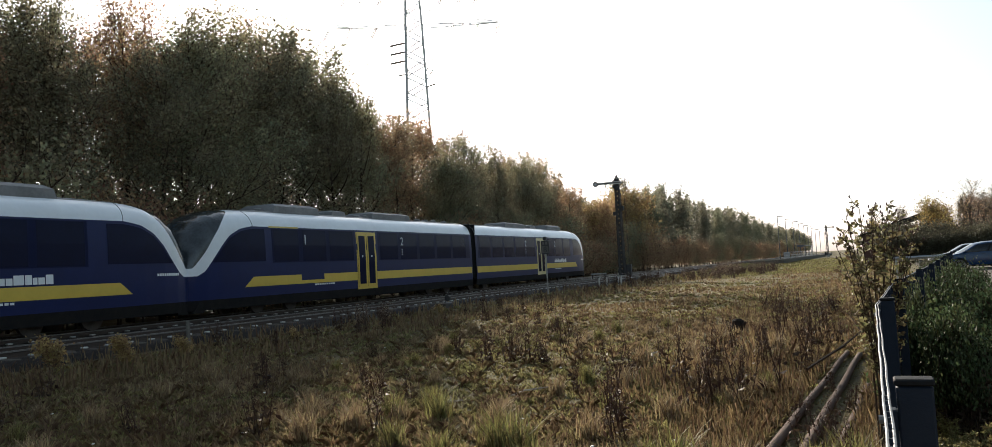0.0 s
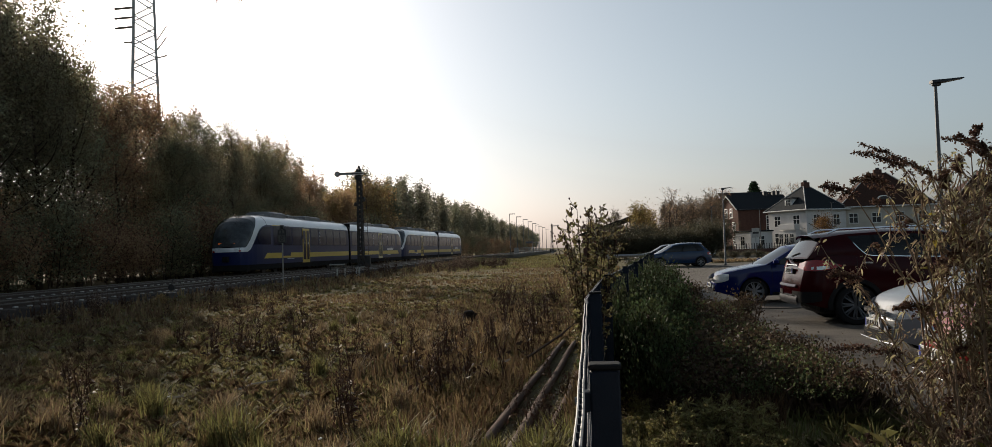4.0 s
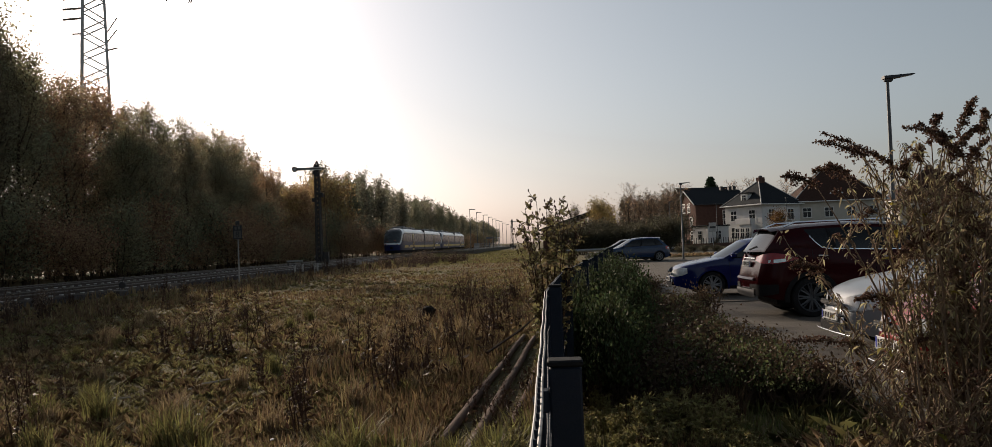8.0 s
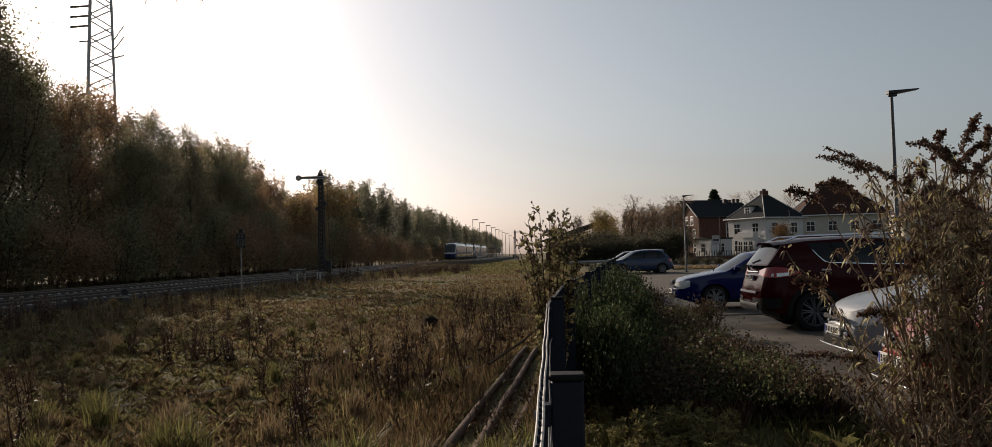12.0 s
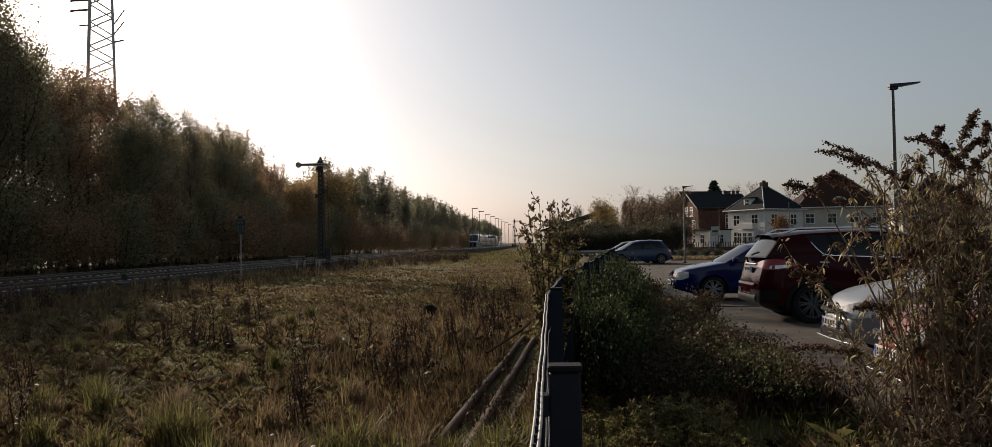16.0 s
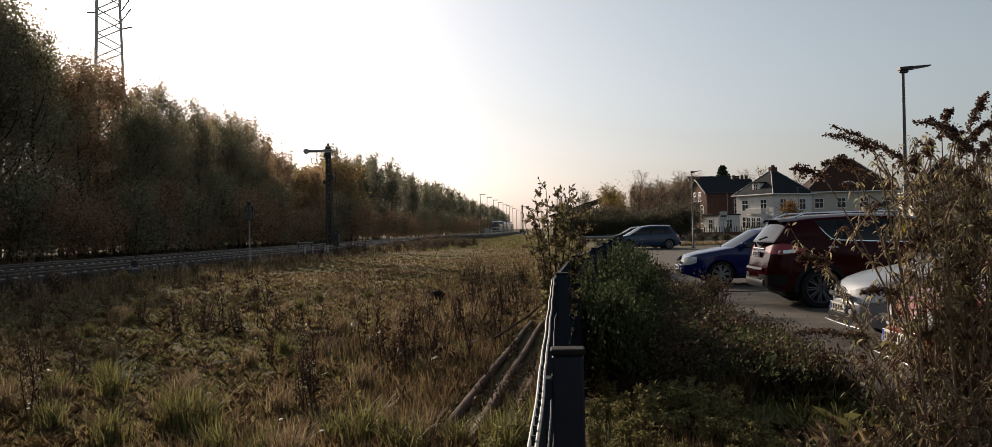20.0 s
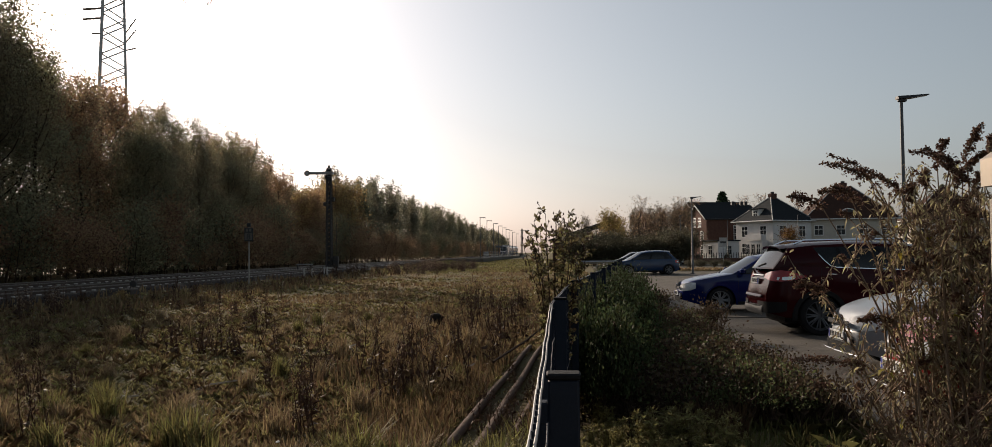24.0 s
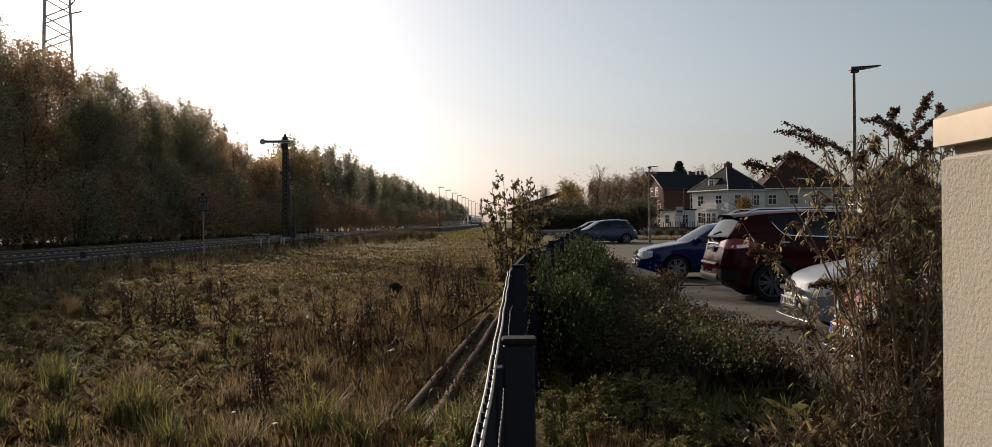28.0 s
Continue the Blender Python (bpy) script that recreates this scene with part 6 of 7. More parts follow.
part("beam", G().loft([[(-1.1, 0, 0.9), (-1.1, -0.05, 0.98), (-1.1, 0, 1.06)], [(1.0, 0, 0.9), (1.0, -0.05, 0.98), (1.0, 0, 1.06)]], True), GALV, gr)
for x in (-1.0, 0.0, 0.9):
    part("post", G().soft(x - 0.04, x + 0.04, 0.0, 0.08, -0.1, 1.0, 0.01), GALV, gr)
for k in range(9):
    w_ = thing("garden_wall", "low garden wall with a dark fence on top", "garden wall", "garden walls by the houses", pose(20.5 + k * 3.1, 112 + k * 0.4, 0))
    part("base", G().soft(-1.5, 1.5, -0.15, 0.15, -0.1, 0.5, 0.03), BRICK, w_)
    for j in range(9):
        part("picket", G().soft(-1.35 + j * 0.33, -1.25 + j * 0.33, -0.03, 0.03, 0.5, 1.25, 0.01), CASE, w_)

YELLOW = tree("tree", "yellowing garden tree behind the hedge", tree_kind(31, 6.0, 2.4, 4200, 0.17, 0.1, 0.1, 18), LEAF["ochre"], 0.17, pose(7.2, 100, 0), "garden trees", seed=31)
BARE = tree("tree", "almost bare autumn tree with fine grey twigs", tree_kind(32, 8.5, 3.2, 900, 0.1, 0.15, 0.12, 34, clump=0.2), LEAF["rust"], 0.1, pose(10.5, 104, 0), "garden trees", seed=32)
FIR = thing("conifer", "dark pointed conifer behind the houses", "tree", "garden trees", pose(34.2, 168, 0))
part("trunk", G().tube([(0, 0, -0.2), (0, 0, 12.5)], [0.2, 0.02], 8), BARK, FIR)
FIR.scale = (1.9, 1.9, 1.06)
_r = np.random.default_rng(3)
_h = _r.uniform(0, 1, 7000) ** 0.8
_a = _r.uniform(0, 6.283, 7000)
_d = (1 - _h) ** 0.6 * 2.4 * (0.5 + 0.5 * (_h * 14 % 1)) * np.sqrt(_r.uniform(0.1, 1, 7000))
part("crown", cloud_mesh("crown", np.stack([_d * np.cos(_a), _d * np.sin(_a), 1.2 + 11.6 * _h - 0.35 * _d], 1), 0.28, LEAF["needle"], 3), None, FIR)
DUSK = leaf("dull_brown_leaves", (0.07, 0.06, 0.045), (0.095, 0.074, 0.05), 0.3, k=1.5)
BROWN = tree("tree", "dull brown garden tree behind the hedge", tree_kind(35, 13.0, 4.2, 7000, 0.2, 0.06, 0.17, 16, shoots=40), DUSK, 0.19, pose(11, 116, 0), "garden trees", seed=35)
BROWN.scale = (0.52, 0.52, 0.52)
HEDGE = tree("hedge_shrub", "dark dense hedge shrub along the car park", tree_kind(33, 2.6, 1.5, 3600, 0.12, 0.05, 0.06, 16, stems=4, clump=0.5), leaf("dark_hedge_leaves", (0.06, 0.06, 0.04), (0.08, 0.066, 0.042), 0.3, k=1.2), 0.12, pose(4, 90, 0), "hedge shrubs", TWIG, 33, "shrub")
for k, (x, y, s) in enumerate(((8.6, 108, 0.95), (1.2, 112, 0.75))):
    copy_thing(YELLOW, pose(x, y, 0, 0, 0, k * 70)).scale = (s, s, s)
for k, (x, y, s) in enumerate(((10.5, 112, 0.5), (13.5, 116, 0.56), (16, 120, 0.52), (18.5, 124, 0.58), (7.5, 124, 0.5), (20, 132, 0.6), (12.2, 110, 0.48), (15, 114, 0.54), (17.6, 118, 0.52), (13.0, 122, 0.6), (16.5, 128, 0.64), (19, 128, 0.66), (21.5, 136, 0.7), (4, 126, 0.52), (0.5, 122, 0.44))):
    copy_thing(BROWN, pose(x, y, 0, 0, 0, k * 50)).scale = (s, s, s)
for k, (x, y, s) in enumerate(((8.5, 112, 0.95), (11.5, 108, 1.0), (14.8, 118, 1.1), (17.5, 122, 1.15), (20.5, 134, 1.25), (15.5, 126, 1.15), (9.5, 118, 0.95), (13.5, 106, 1.1), (16.5, 112, 1.2), (12, 118, 1.15), (19.5, 125, 1.25), (7.5, 122, 1.0), (26, 150, 1.3), (40, 160, 1.45), (22, 146, 1.3), (48, 165, 1.4), (36, 158, 1.4), (52, 158, 1.3), (70, 165, 1.4))):
    copy_thing(BARE, pose(x, y, 0, 0, 0, k * 50)).scale = (s, s, s * (0.76 if y < 136 else 1))
for k in range(42):
    x = 1.6 + k * 0.38 if k < 34 else 20 + (k - 34) * 4
    y = 88 + (k % 3) * 3.2 if k < 34 else 116
    s = U(0.8, 1.45) if k < 34 else 0.4
    copy_thing(HEDGE, pose(x, y, 0, 0, 0, U(0, 360))).scale = (s, s, s)
for k in range(8):
    s = U(0.22, 0.34)
    copy_thing(HEDGE, pose(2.2 + U(-0.5, 0.3) + k * 0.05, 32 + k * 1.6, 0, 0, 0, U(0, 360))).scale = (s, s, s)
for k in range(9):
    s = U(0.2, 0.32)
    copy_thing(HEDGE, pose(11.5 + k * 1.15 + U(-0.3, 0.3), 70 + U(-1, 1), 0, 0, 0, U(0, 360))).scale = (s * 1.6, s * 1.6, s)
tree("tree", "small orange-leaved tree in front of the white house", tree_kind(34, 4.6, 1.7, 3600, 0.16, 0.1, 0.08, 16), LEAF["orange"], 0.16, pose(34.4, 121, 0), "garden trees", seed=34)

# ---- the town side behind the camera: added, unseen trees and houses close the place ----
# out of view; they darken the train's reflections and cut the skylight
ar = random.Random(9)
for k in range(26):
    x, y = (46 + ar.uniform(-3, 6), -60 + k * 6.2) if k < 18 else (-14 + (k - 18) * 9, -34 + ar.uniform(-4, 4))
    s = ar.uniform(0.75, 1.05)
    copy_thing(WOOD[ar.choice((8, 9))], pose(x, y, 0, 0, 0, ar.uniform(0, 360))).scale = (s * 1.1, s * 1.1, s)
for k in range(3):
    copy_thing(wh, pose(36 + ar.uniform(-1, 2), -44 + k * 26, 0, 0, 0, 90 + ar.uniform(-6, 6)))

# ---- the meadow and the planted bed ----
def blades(name, n, mat, seed, keep, h0, h1, x_lo=-62, x_hi=9, d0=2.6, d1=80, wide=1.0, lean=0.45, zoff=None, bounds=None):
    """Many grass blades, thinner on the ground the farther off; one object."""
    r = np.random.default_rng(seed)
    d = d0 * (d1 / d0) ** r.uniform(0, 1, n)
    a = np.radians(r.uniform(x_lo, x_hi, n))
    x, y = d * np.sin(a), d * np.cos(a) - 0.6
    ok = np.array([keep(p, q) for p, q in zip(x, y)])
    x, y, d = x[ok], y[ok], d[ok]
    n = len(x)
    z = np.array([land(p, q) for p, q in zip(x, y)])
    patchy = np.array([0.75 + 0.6 * noise.noise((p * 0.35, q * 0.35, seed)) for p, q in zip(x, y)])
    h = r.uniform(h0, h1, n) * patchy.clip(0.3, 1.5)
    w = (0.0016 + 0.00075 * d) * r.uniform(0.6, 1.4, n) * wide
    t = r.uniform(0, 6.283, n)
    l = r.uniform(0, lean, n) * h
    dx, dy = np.cos(t), np.sin(t)
    q = t + r.uniform(-0.6, 0.6, n)
    base = np.stack([x, y, z - 0.01], 1)
    side = np.stack([-np.sin(q) * w, np.cos(q) * w, 0 * w], 1)
    mid = base + np.stack([dx * l * 0.35, dy * l * 0.35, h * 0.6], 1)
    tip = base + np.stack([dx * l, dy * l, h], 1)
    v = np.stack([base - side, base + side, mid + side * 0.7, tip, mid - side * 0.7], 1).reshape(-1, 3)
    me = bpy.data.meshes.new(name)
    me.vertices.add(5 * n)
    me.vertices.foreach_set("co", v.ravel())
    me.loops.add(5 * n)
    me.loops.foreach_set("vertex_index", np.arange(5 * n))
    me.polygons.add(n)
    me.polygons.foreach_set("loop_start", np.arange(0, 5 * n, 5))
    me.update(calc_edges=True)
    me.materials.append(mat)
    return new(name, me)


def clumps(name, n, each, mat, seed, keep, h0, h1, d0=5.0, d1=48.0, x_lo=-62, x_hi=6, wide=1.0, splay=0.9):
    """Small spreading bunches of blades or leaves with bare ground between them; one object."""
    r = np.random.default_rng(seed)
    d = d0 * (d1 / d0) ** r.uniform(0, 1, n)
    a = np.radians(r.uniform(x_lo, x_hi, n))
    x, y = d * np.sin(a), d * np.cos(a) - 0.6
    ok = np.array([keep(p, q) for p, q in zip(x, y)])
    x, y, d = x[ok], y[ok], d[ok]
    z = np.array([land(p, q) for p, q in zip(x, y)])
    size = r.uniform(0.55, 1.35, len(x)) * (1 + 0.012 * d)
    x, y, z, d, size = (np.repeat(q, each) for q in (x, y, z, d, size))
    m = len(x)
    t, out = r.uniform(0, 6.283, m), r.uniform(0.2, splay, m)
    h = r.uniform(h0, h1, m) * size
    w = (0.0011 + 0.00045 * d) * r.uniform(0.7, 1.4, m) * wide
    dx, dy = np.cos(t), np.sin(t)
    base = np.stack([x + dx * 0.02 * size, y + dy * 0.02 * size, z - 0.008], 1)
    side = np.stack([-dy * w, dx * w, 0 * w], 1)
    mid = base + np.stack([dx * out * h * 0.55, dy * out * h * 0.55, h * 0.62], 1)
    tip = base + np.stack([dx * out * h * 1.35, dy * out * h * 1.35, h * (1 - 0.35 * out)], 1)
    v = np.stack([base - side * 0.6, base + side * 0.6, mid + side, tip, mid - side], 1).reshape(-1, 3)
    me = bpy.data.meshes.new(name)
    me.vertices.add(5 * m)
    me.vertices.foreach_set("co", v.ravel())
    me.loops.add(5 * m)
    me.loops.foreach_set("vertex_index", np.arange(5 * m))
    me.polygons.add(m)
    me.polygons.foreach_set("loop_start", np.arange(0, 5 * m, 5))
    me.update(calc_edges=True)
    me.materials.append(mat)
    return new(name, me)


def fence_x(y):
    return lin(y, [(-5, 0.0)] + [(b, a) for a, b in FENCE])


def by_poles(x, y):
    """The trodden strip on which the poles lie."""
    return 5.5 < y < 12.3 and lin(y, [(4.9, -1.0), (12.3, -0.55)]) < x < lin(y, [(4.9, -0.34), (12.3, -0.08)])


def in_meadow(x, y):
    return x < fence_x(y) - 0.12 and not by_poles(x, y) and x > siding_x(y) + 2.2 and y > 1.2


def on_lawn(x, y):
    """The fresh grass inside the planted bed."""
    return 4.4 < y < 6.9 and lin(y, [(4.4, 1.0), (6.9, 1.45)]) + 0.15 * math.sin(y * 5) < x < 2.65


def mossy(x, y):
    return noise.noise((x * 0.22, y * 0.14, 2)) + 0.35 * noise.noise((x * 0.9, y * 0.9, 8))


STRAW = M("dry_grass_blades", (0.29, 0.215, 0.125), 0.7, 0, (0.19, 0.13, 0.08), 0.3, per_island=0.45, translucent=0.35, spec=0.2)
GREEN = M("green_grass_blades", (0.135, 0.132, 0.056), 0.75, 0, (0.205, 0.17, 0.08), 0.4, per_island=0.4, translucent=0.35, spec=0.08)
RUSSET = M("russet_grass_blades", (0.205, 0.138, 0.075), 0.75, 0, (0.135, 0.096, 0.056), 0.4, per_island=0.4, translucent=0.3, spec=0.2)
BEDBROWN = M("dead_bed_stalks", (0.1, 0.06, 0.036), 0.8, 0, (0.06, 0.045, 0.028), 0.5, per_island=0.4, translucent=0.25, spec=0.1)
tagged(blades("dry_grass", 140000, STRAW, 3, lambda x, y: in_meadow(x, y) and mossy(x, y) < 0.12, 0.02, 0.085), "dry straw-coloured meadow grass", "grass", "", "stuff")
tagged(blades("green_grass", 230000, GREEN, 4, lambda x, y: in_meadow(x, y) and mossy(x, y) > -0.18, 0.02, 0.065), "short green grass and moss", "grass", "", "stuff")
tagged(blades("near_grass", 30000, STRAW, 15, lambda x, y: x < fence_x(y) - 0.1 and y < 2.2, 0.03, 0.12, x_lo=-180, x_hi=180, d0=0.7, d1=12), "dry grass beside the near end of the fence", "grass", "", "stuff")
for nm, mt, sd in (("foot_straw", STRAW, 41), ("foot_grass", GREEN, 42)):
    tagged(blades(nm, 12000, mt, sd, lambda x, y: x < fence_x(y) - 0.1, 0.04, 0.12, x_lo=-150, x_hi=10, d0=0.8, d1=5.6, wide=2.2), "short meadow grass at the near end of the fence", "grass", "", "stuff")
tagged(blades("far_grass", 26000, GREEN, 14, lambda x, y: in_meadow(x, y) and y > 60 and x < 3.5, 0.08, 0.2, x_lo=-20, x_hi=4, d0=62, d1=175, wide=1.1), "short grass towards the station", "grass", "", "stuff")
tagged(blades("russet_grass", 75000, RUSSET, 5, lambda x, y: in_meadow(x, y) and (x > -2.6 - 0.06 * y or mossy(x, y) < -0.3), 0.06, 0.22, x_lo=-50), "reddish-brown dead grass stalks", "grass", "", "stuff")
tagged(blades("tall_russet_grass", 26000, RUSSET, 16, lambda x, y: in_meadow(x, y) and x > -0.2 * y - 0.3 and y < 13, 0.1, 0.32, x_lo=-34, x_hi=2, d0=4.6, d1=13, wide=0.33, lean=0.6), "fine reddish-brown grass by the fence", "grass", "", "stuff")
tagged(blades("fine_straw", 20000, STRAW, 17, lambda x, y: in_meadow(x, y) and mossy(x, y) < 0.05 and y < 14, 0.06, 0.2, x_lo=-58, x_hi=2, d0=4.6, d1=15, wide=0.33, lean=0.7), "fine bleached grass stems", "grass", "", "stuff")
tagged(blades("trackside_grass", 40000, RUSSET, 6, lambda x, y: siding_x(y) + 1.45 < x < -11 and 5 < y < 90, 0.12, 0.42, d0=9, d1=95), "tall dry grass along the siding", "grass", "", "stuff")
tagged(blades("bed_grass", 42000, GREEN, 7, lambda x, y: fence_x(y) + 0.1 < x < bed_edge(y) - 0.12 and y > 0.8, 0.06, 0.2, x_lo=0, x_hi=62, d0=1.6, d1=36), "short grass in the planted bed", "grass", "", "stuff")
tagged(blades("bed_stalks", 60000, BEDBROWN, 9, lambda x, y: fence_x(y) + 0.4 < x < 2.55 and y > 4 and not on_lawn(x, y), 0.12, 0.34, x_lo=2, x_hi=24, d0=4, d1=26), "reddish-brown dead stalks in the planted bed", "grass", "", "stuff")

tagged(clumps("bed_sprigs", 900, 22, GREEN, 34, lambda x, y: fence_x(y) + 0.5 < x < bed_edge(y) - 0.1 and y > 2.2, 0.05, 0.14, d0=2.4, d1=9.5, x_lo=8, x_hi=50), "green grass between the shrubs and the kerb", "grass", "", "stuff")
tagged(clumps("kerb_grass", 2200, 18, GREEN, 36, lambda x, y: bed_edge(y) - 0.4 < x < bed_edge(y) + 0.05 and y > 2.2, 0.05, 0.15, d0=3.0, d1=16, x_lo=8, x_hi=50, wide=0.5), "grass hanging over the kerb", "grass", "", "stuff")
# fresh grass made paler: sunlight the hedge keeps off is in its colour
LIT_GRASS = M("lit_fresh_grass_blades", (0.13, 0.165, 0.05), 0.7, 0, (0.19, 0.19, 0.07), 0.4, per_island=0.35, translucent=0.4, spec=0.15)
tagged(blades("lawn_patch", 16000, LIT_GRASS, 18, lambda x, y: on_lawn(x, y), 0.05, 0.13, x_lo=8, x_hi=32, d0=4.8, d1=9.6, wide=0.4), "patch of fresh green grass with sunlight put into its colour", "grass", "", "stuff")
tagged(clumps("bush_foot_grass", 1500, 20, STRAW, 37, lambda x, y: 1.35 < x < 2.65 and 2.4 < y < 5.4, 0.07, 0.22, d0=2.6, d1=7, x_lo=12, x_hi=50, wide=0.8), "dry tan grass round the foot of the butterfly bush", "grass", "", "stuff")
SPRIG = M("sprig_leaves", (0.185, 0.172, 0.078), 0.7, 0, (0.265, 0.21, 0.1), 0.5, per_island=0.5, translucent=0.4, spec=0.15)
DEADLEAF = M("dead_leaf_rosette", (0.15, 0.1, 0.06), 0.8, 0, (0.09, 0.062, 0.04), 0.6, per_island=0.5, translucent=0.3, spec=0.1)
tagged(clumps("grass_sprigs", 9000, 24, SPRIG, 31, lambda x, y: in_meadow(x, y) and mossy(x, y) > -0.3, 0.03, 0.075, splay=0.65), "small yellow-green sprigs of grass and moss", "grass", "", "stuff")
tagged(clumps("straw_sprigs", 5600, 22, STRAW, 32, lambda x, y: in_meadow(x, y) and mossy(x, y) < 0.25, 0.035, 0.1, splay=0.7), "small bunches of bleached grass", "grass", "", "stuff")
tagged(clumps("russet_sprigs", 2400, 16, RUSSET, 38, lambda x, y: in_meadow(x, y) and mossy(x, y) > -0.25, 0.04, 0.12, d1=30, wide=0.7, splay=0.8), "small bunches of reddish-brown dead grass", "grass", "", "stuff")
tagged(clumps("low_herbs", 3200, 12, DEADLEAF, 33, in_meadow, 0.02, 0.05, wide=1.7, splay=1.4), "low brown leaf rosettes among the grass", "herbs", "", "stuff")
tagged(clumps("verge_grass", 1500, 14, STRAW, 35, lambda x, y: 9.5 < x < 24 and 62 < y < 68, 0.06, 0.16, d0=62, d1=74, x_lo=7, x_hi=21), "dry grass verge between the car park and the road", "grass", "", "stuff")
LITTER = M("leaf_litter", (0.21, 0.162, 0.07), 0.85, 0, (0.09, 0.06, 0.04), 1.2, per_island=0.75, translucent=0.3, spec=0.1)
tagged(blades("ground_litter", 110000, LITTER, 12, lambda x, y: in_meadow(x, y) or by_poles(x, y), 0.012, 0.05, wide=1.3, lean=2.6), "mossy crumbs and fallen leaves among the grass", "leaf litter", "", "stuff")

STALK = M("dead_stalk", (0.075, 0.042, 0.03), 0.9, 0, (0.045, 0.028, 0.022), 20)
SEED = leaf("seed_heads", (0.06, 0.032, 0.022), (0.035, 0.022, 0.018), 0.15, k=1.2)
PALE = leaf("pale_seed_heads", (0.3, 0.23, 0.17), (0.2, 0.15, 0.11), 0.35, k=1.2)
TUFT = leaf("tuft_blades", (0.12, 0.115, 0.042), (0.2, 0.16, 0.072), 0.45, 0.55, k=1.0)
HERB = leaf("herb_leaves", (0.1, 0.095, 0.04), (0.175, 0.138, 0.062), 0.4, k=1.6)


WITHERED = leaf("withered_leaves", (0.07, 0.045, 0.03), (0.045, 0.03, 0.022), 0.25, k=1.0)


def weed(seed, h, stems, label, headmat=None, leafy=0):
    r = random.Random(seed)
    t = thing("dead_weed", label, "weed", "dead weeds in the meadow", pose(-4 - seed * 0.3, 12, 0))
    g, pts, lv = G(), [], []
    for _ in range(stems):
        p = limb_path(r, (r.uniform(-0.08, 0.08), r.uniform(-0.08, 0.08), -0.03), (r.uniform(-0.3, 0.3), r.uniform(-0.3, 0.3), 1), h * r.uniform(0.65, 1.05), 6, 0.1, 0.1)
        g.tube(p, [0.007, 0.0065, 0.006, 0.005, 0.004, 0.003, 0.002], 4)
        for j in (3, 4, 5, 6):
            for _ in range(2):
                q = limb_path(r, p[j], (r.uniform(-1, 1), r.uniform(-1, 1), 0.9), h * 0.13, 2, 0.2, 0.1)
                g.tube(q, [0.003, 0.0025, 0.002], 3)
                for w in range(5):
                    pts.append(tuple(q[1 + w % 2] + Vector((r.gauss(0, 0.016), r.gauss(0, 0.016), r.gauss(0, 0.02)))))
        for j in (1, 2, 3):
            for _ in range(leafy):
                lv.append(tuple(p[j] + Vector((r.gauss(0, 0.03), r.gauss(0, 0.03), r.gauss(0, 0.05)))))
    part("stalk", g, STALK, t, smooth=0)
    tagged(part("seed_spray", cloud_mesh("seed_spray", pts, 0.016, headmat or SEED, seed), None, t), kind="stuff")
    if lv:
        tagged(part("withered_leaf", cloud_mesh("withered_leaf", lv, 0.055, WITHERED, seed, 1.5), None, t), kind="stuff")
    return t


WEEDS = [weed(1, 0.62, 4, "dark branched dead dock stalk", leafy=2), weed(2, 0.8, 3, "tall dark dead dock stalk", leafy=1), weed(3, 0.45, 6, "low brown bunch of dead stalks", leafy=3), weed(4, 0.7, 7, "pale feathery dead goldenrod", PALE, 2), weed(5, 0.55, 5, "reddish-brown dead herb with curled leaves", leafy=4)]
wr = random.Random(8)
spots = [(-3.4, 9.2, 0), (-2.7, 8.6, 1), (-2.2, 9.8, 0), (-3.1, 10.6, 4), (-1.3, 8.2, 1), (-1.0, 9.1, 1), (-0.85, 10.4, 0), (-0.9, 12.2, 1), (-1.5, 13.6, 1), (-1.2, 15.1, 1), (-0.6, 14.2, 4), (-5.3, 7.8, 0), (-4.4, 6.4, 3), (-6.6, 9.4, 2), (-13.2, 19.0, 3), (-12.8, 19.6, 3), (-13.4, 20.4, 3), (-12.9, 18.3, 3), (-13.6, 17.4, 4), (-2.0, 6.3, 0), (-3.9, 11.9, 0)]
spots += [(wr.uniform(-12, -0.5), wr.uniform(5.5, 26), wr.choice((0, 1, 2, 2, 4, 4))) for _ in range(36)]
spots += [(wr.uniform(-2.6, -0.3), wr.uniform(6.5, 22), wr.choice((0, 1, 1, 4))) for _ in range(26)]
spots += [(-13.9 + wr.uniform(-0.8, 1.2), wr.uniform(11, 60), wr.choice((3, 2, 4, 4))) for _ in range(40)]
spots += [(wr.uniform(-14, -7.5), wr.uniform(56, 82), wr.choice((3, 3, 4, 2))) for _ in range(95)]
for x, y, k in spots:
    if x > fence_x(y) - 0.25 or (by_poles(x, y) and y > 6):
        continue
    s = wr.uniform(0.7, 1.2) * (1.5 if y > 50 else 1)
    copy_thing(WEEDS[k], pose(x, y, land(x, y), 0, 0, wr.uniform(0, 360))).scale = (s, s, s)


for x, y, k, s in ((-0.62, 6.6, 4, 0.6), (-0.36, 6.2, 2, 0.8), (-0.42, 7.4, 4, 0.5), (-0.3, 8.2, 2, 0.6), (-0.72, 7.9, 4, 0.45), (-0.5, 9.3, 2, 0.5), (-0.26, 5.6, 4, 0.7)):
    copy_thing(WEEDS[k], pose(x, y, 0.02, 0, 0, wr.uniform(0, 360))).scale = (s, s, s)


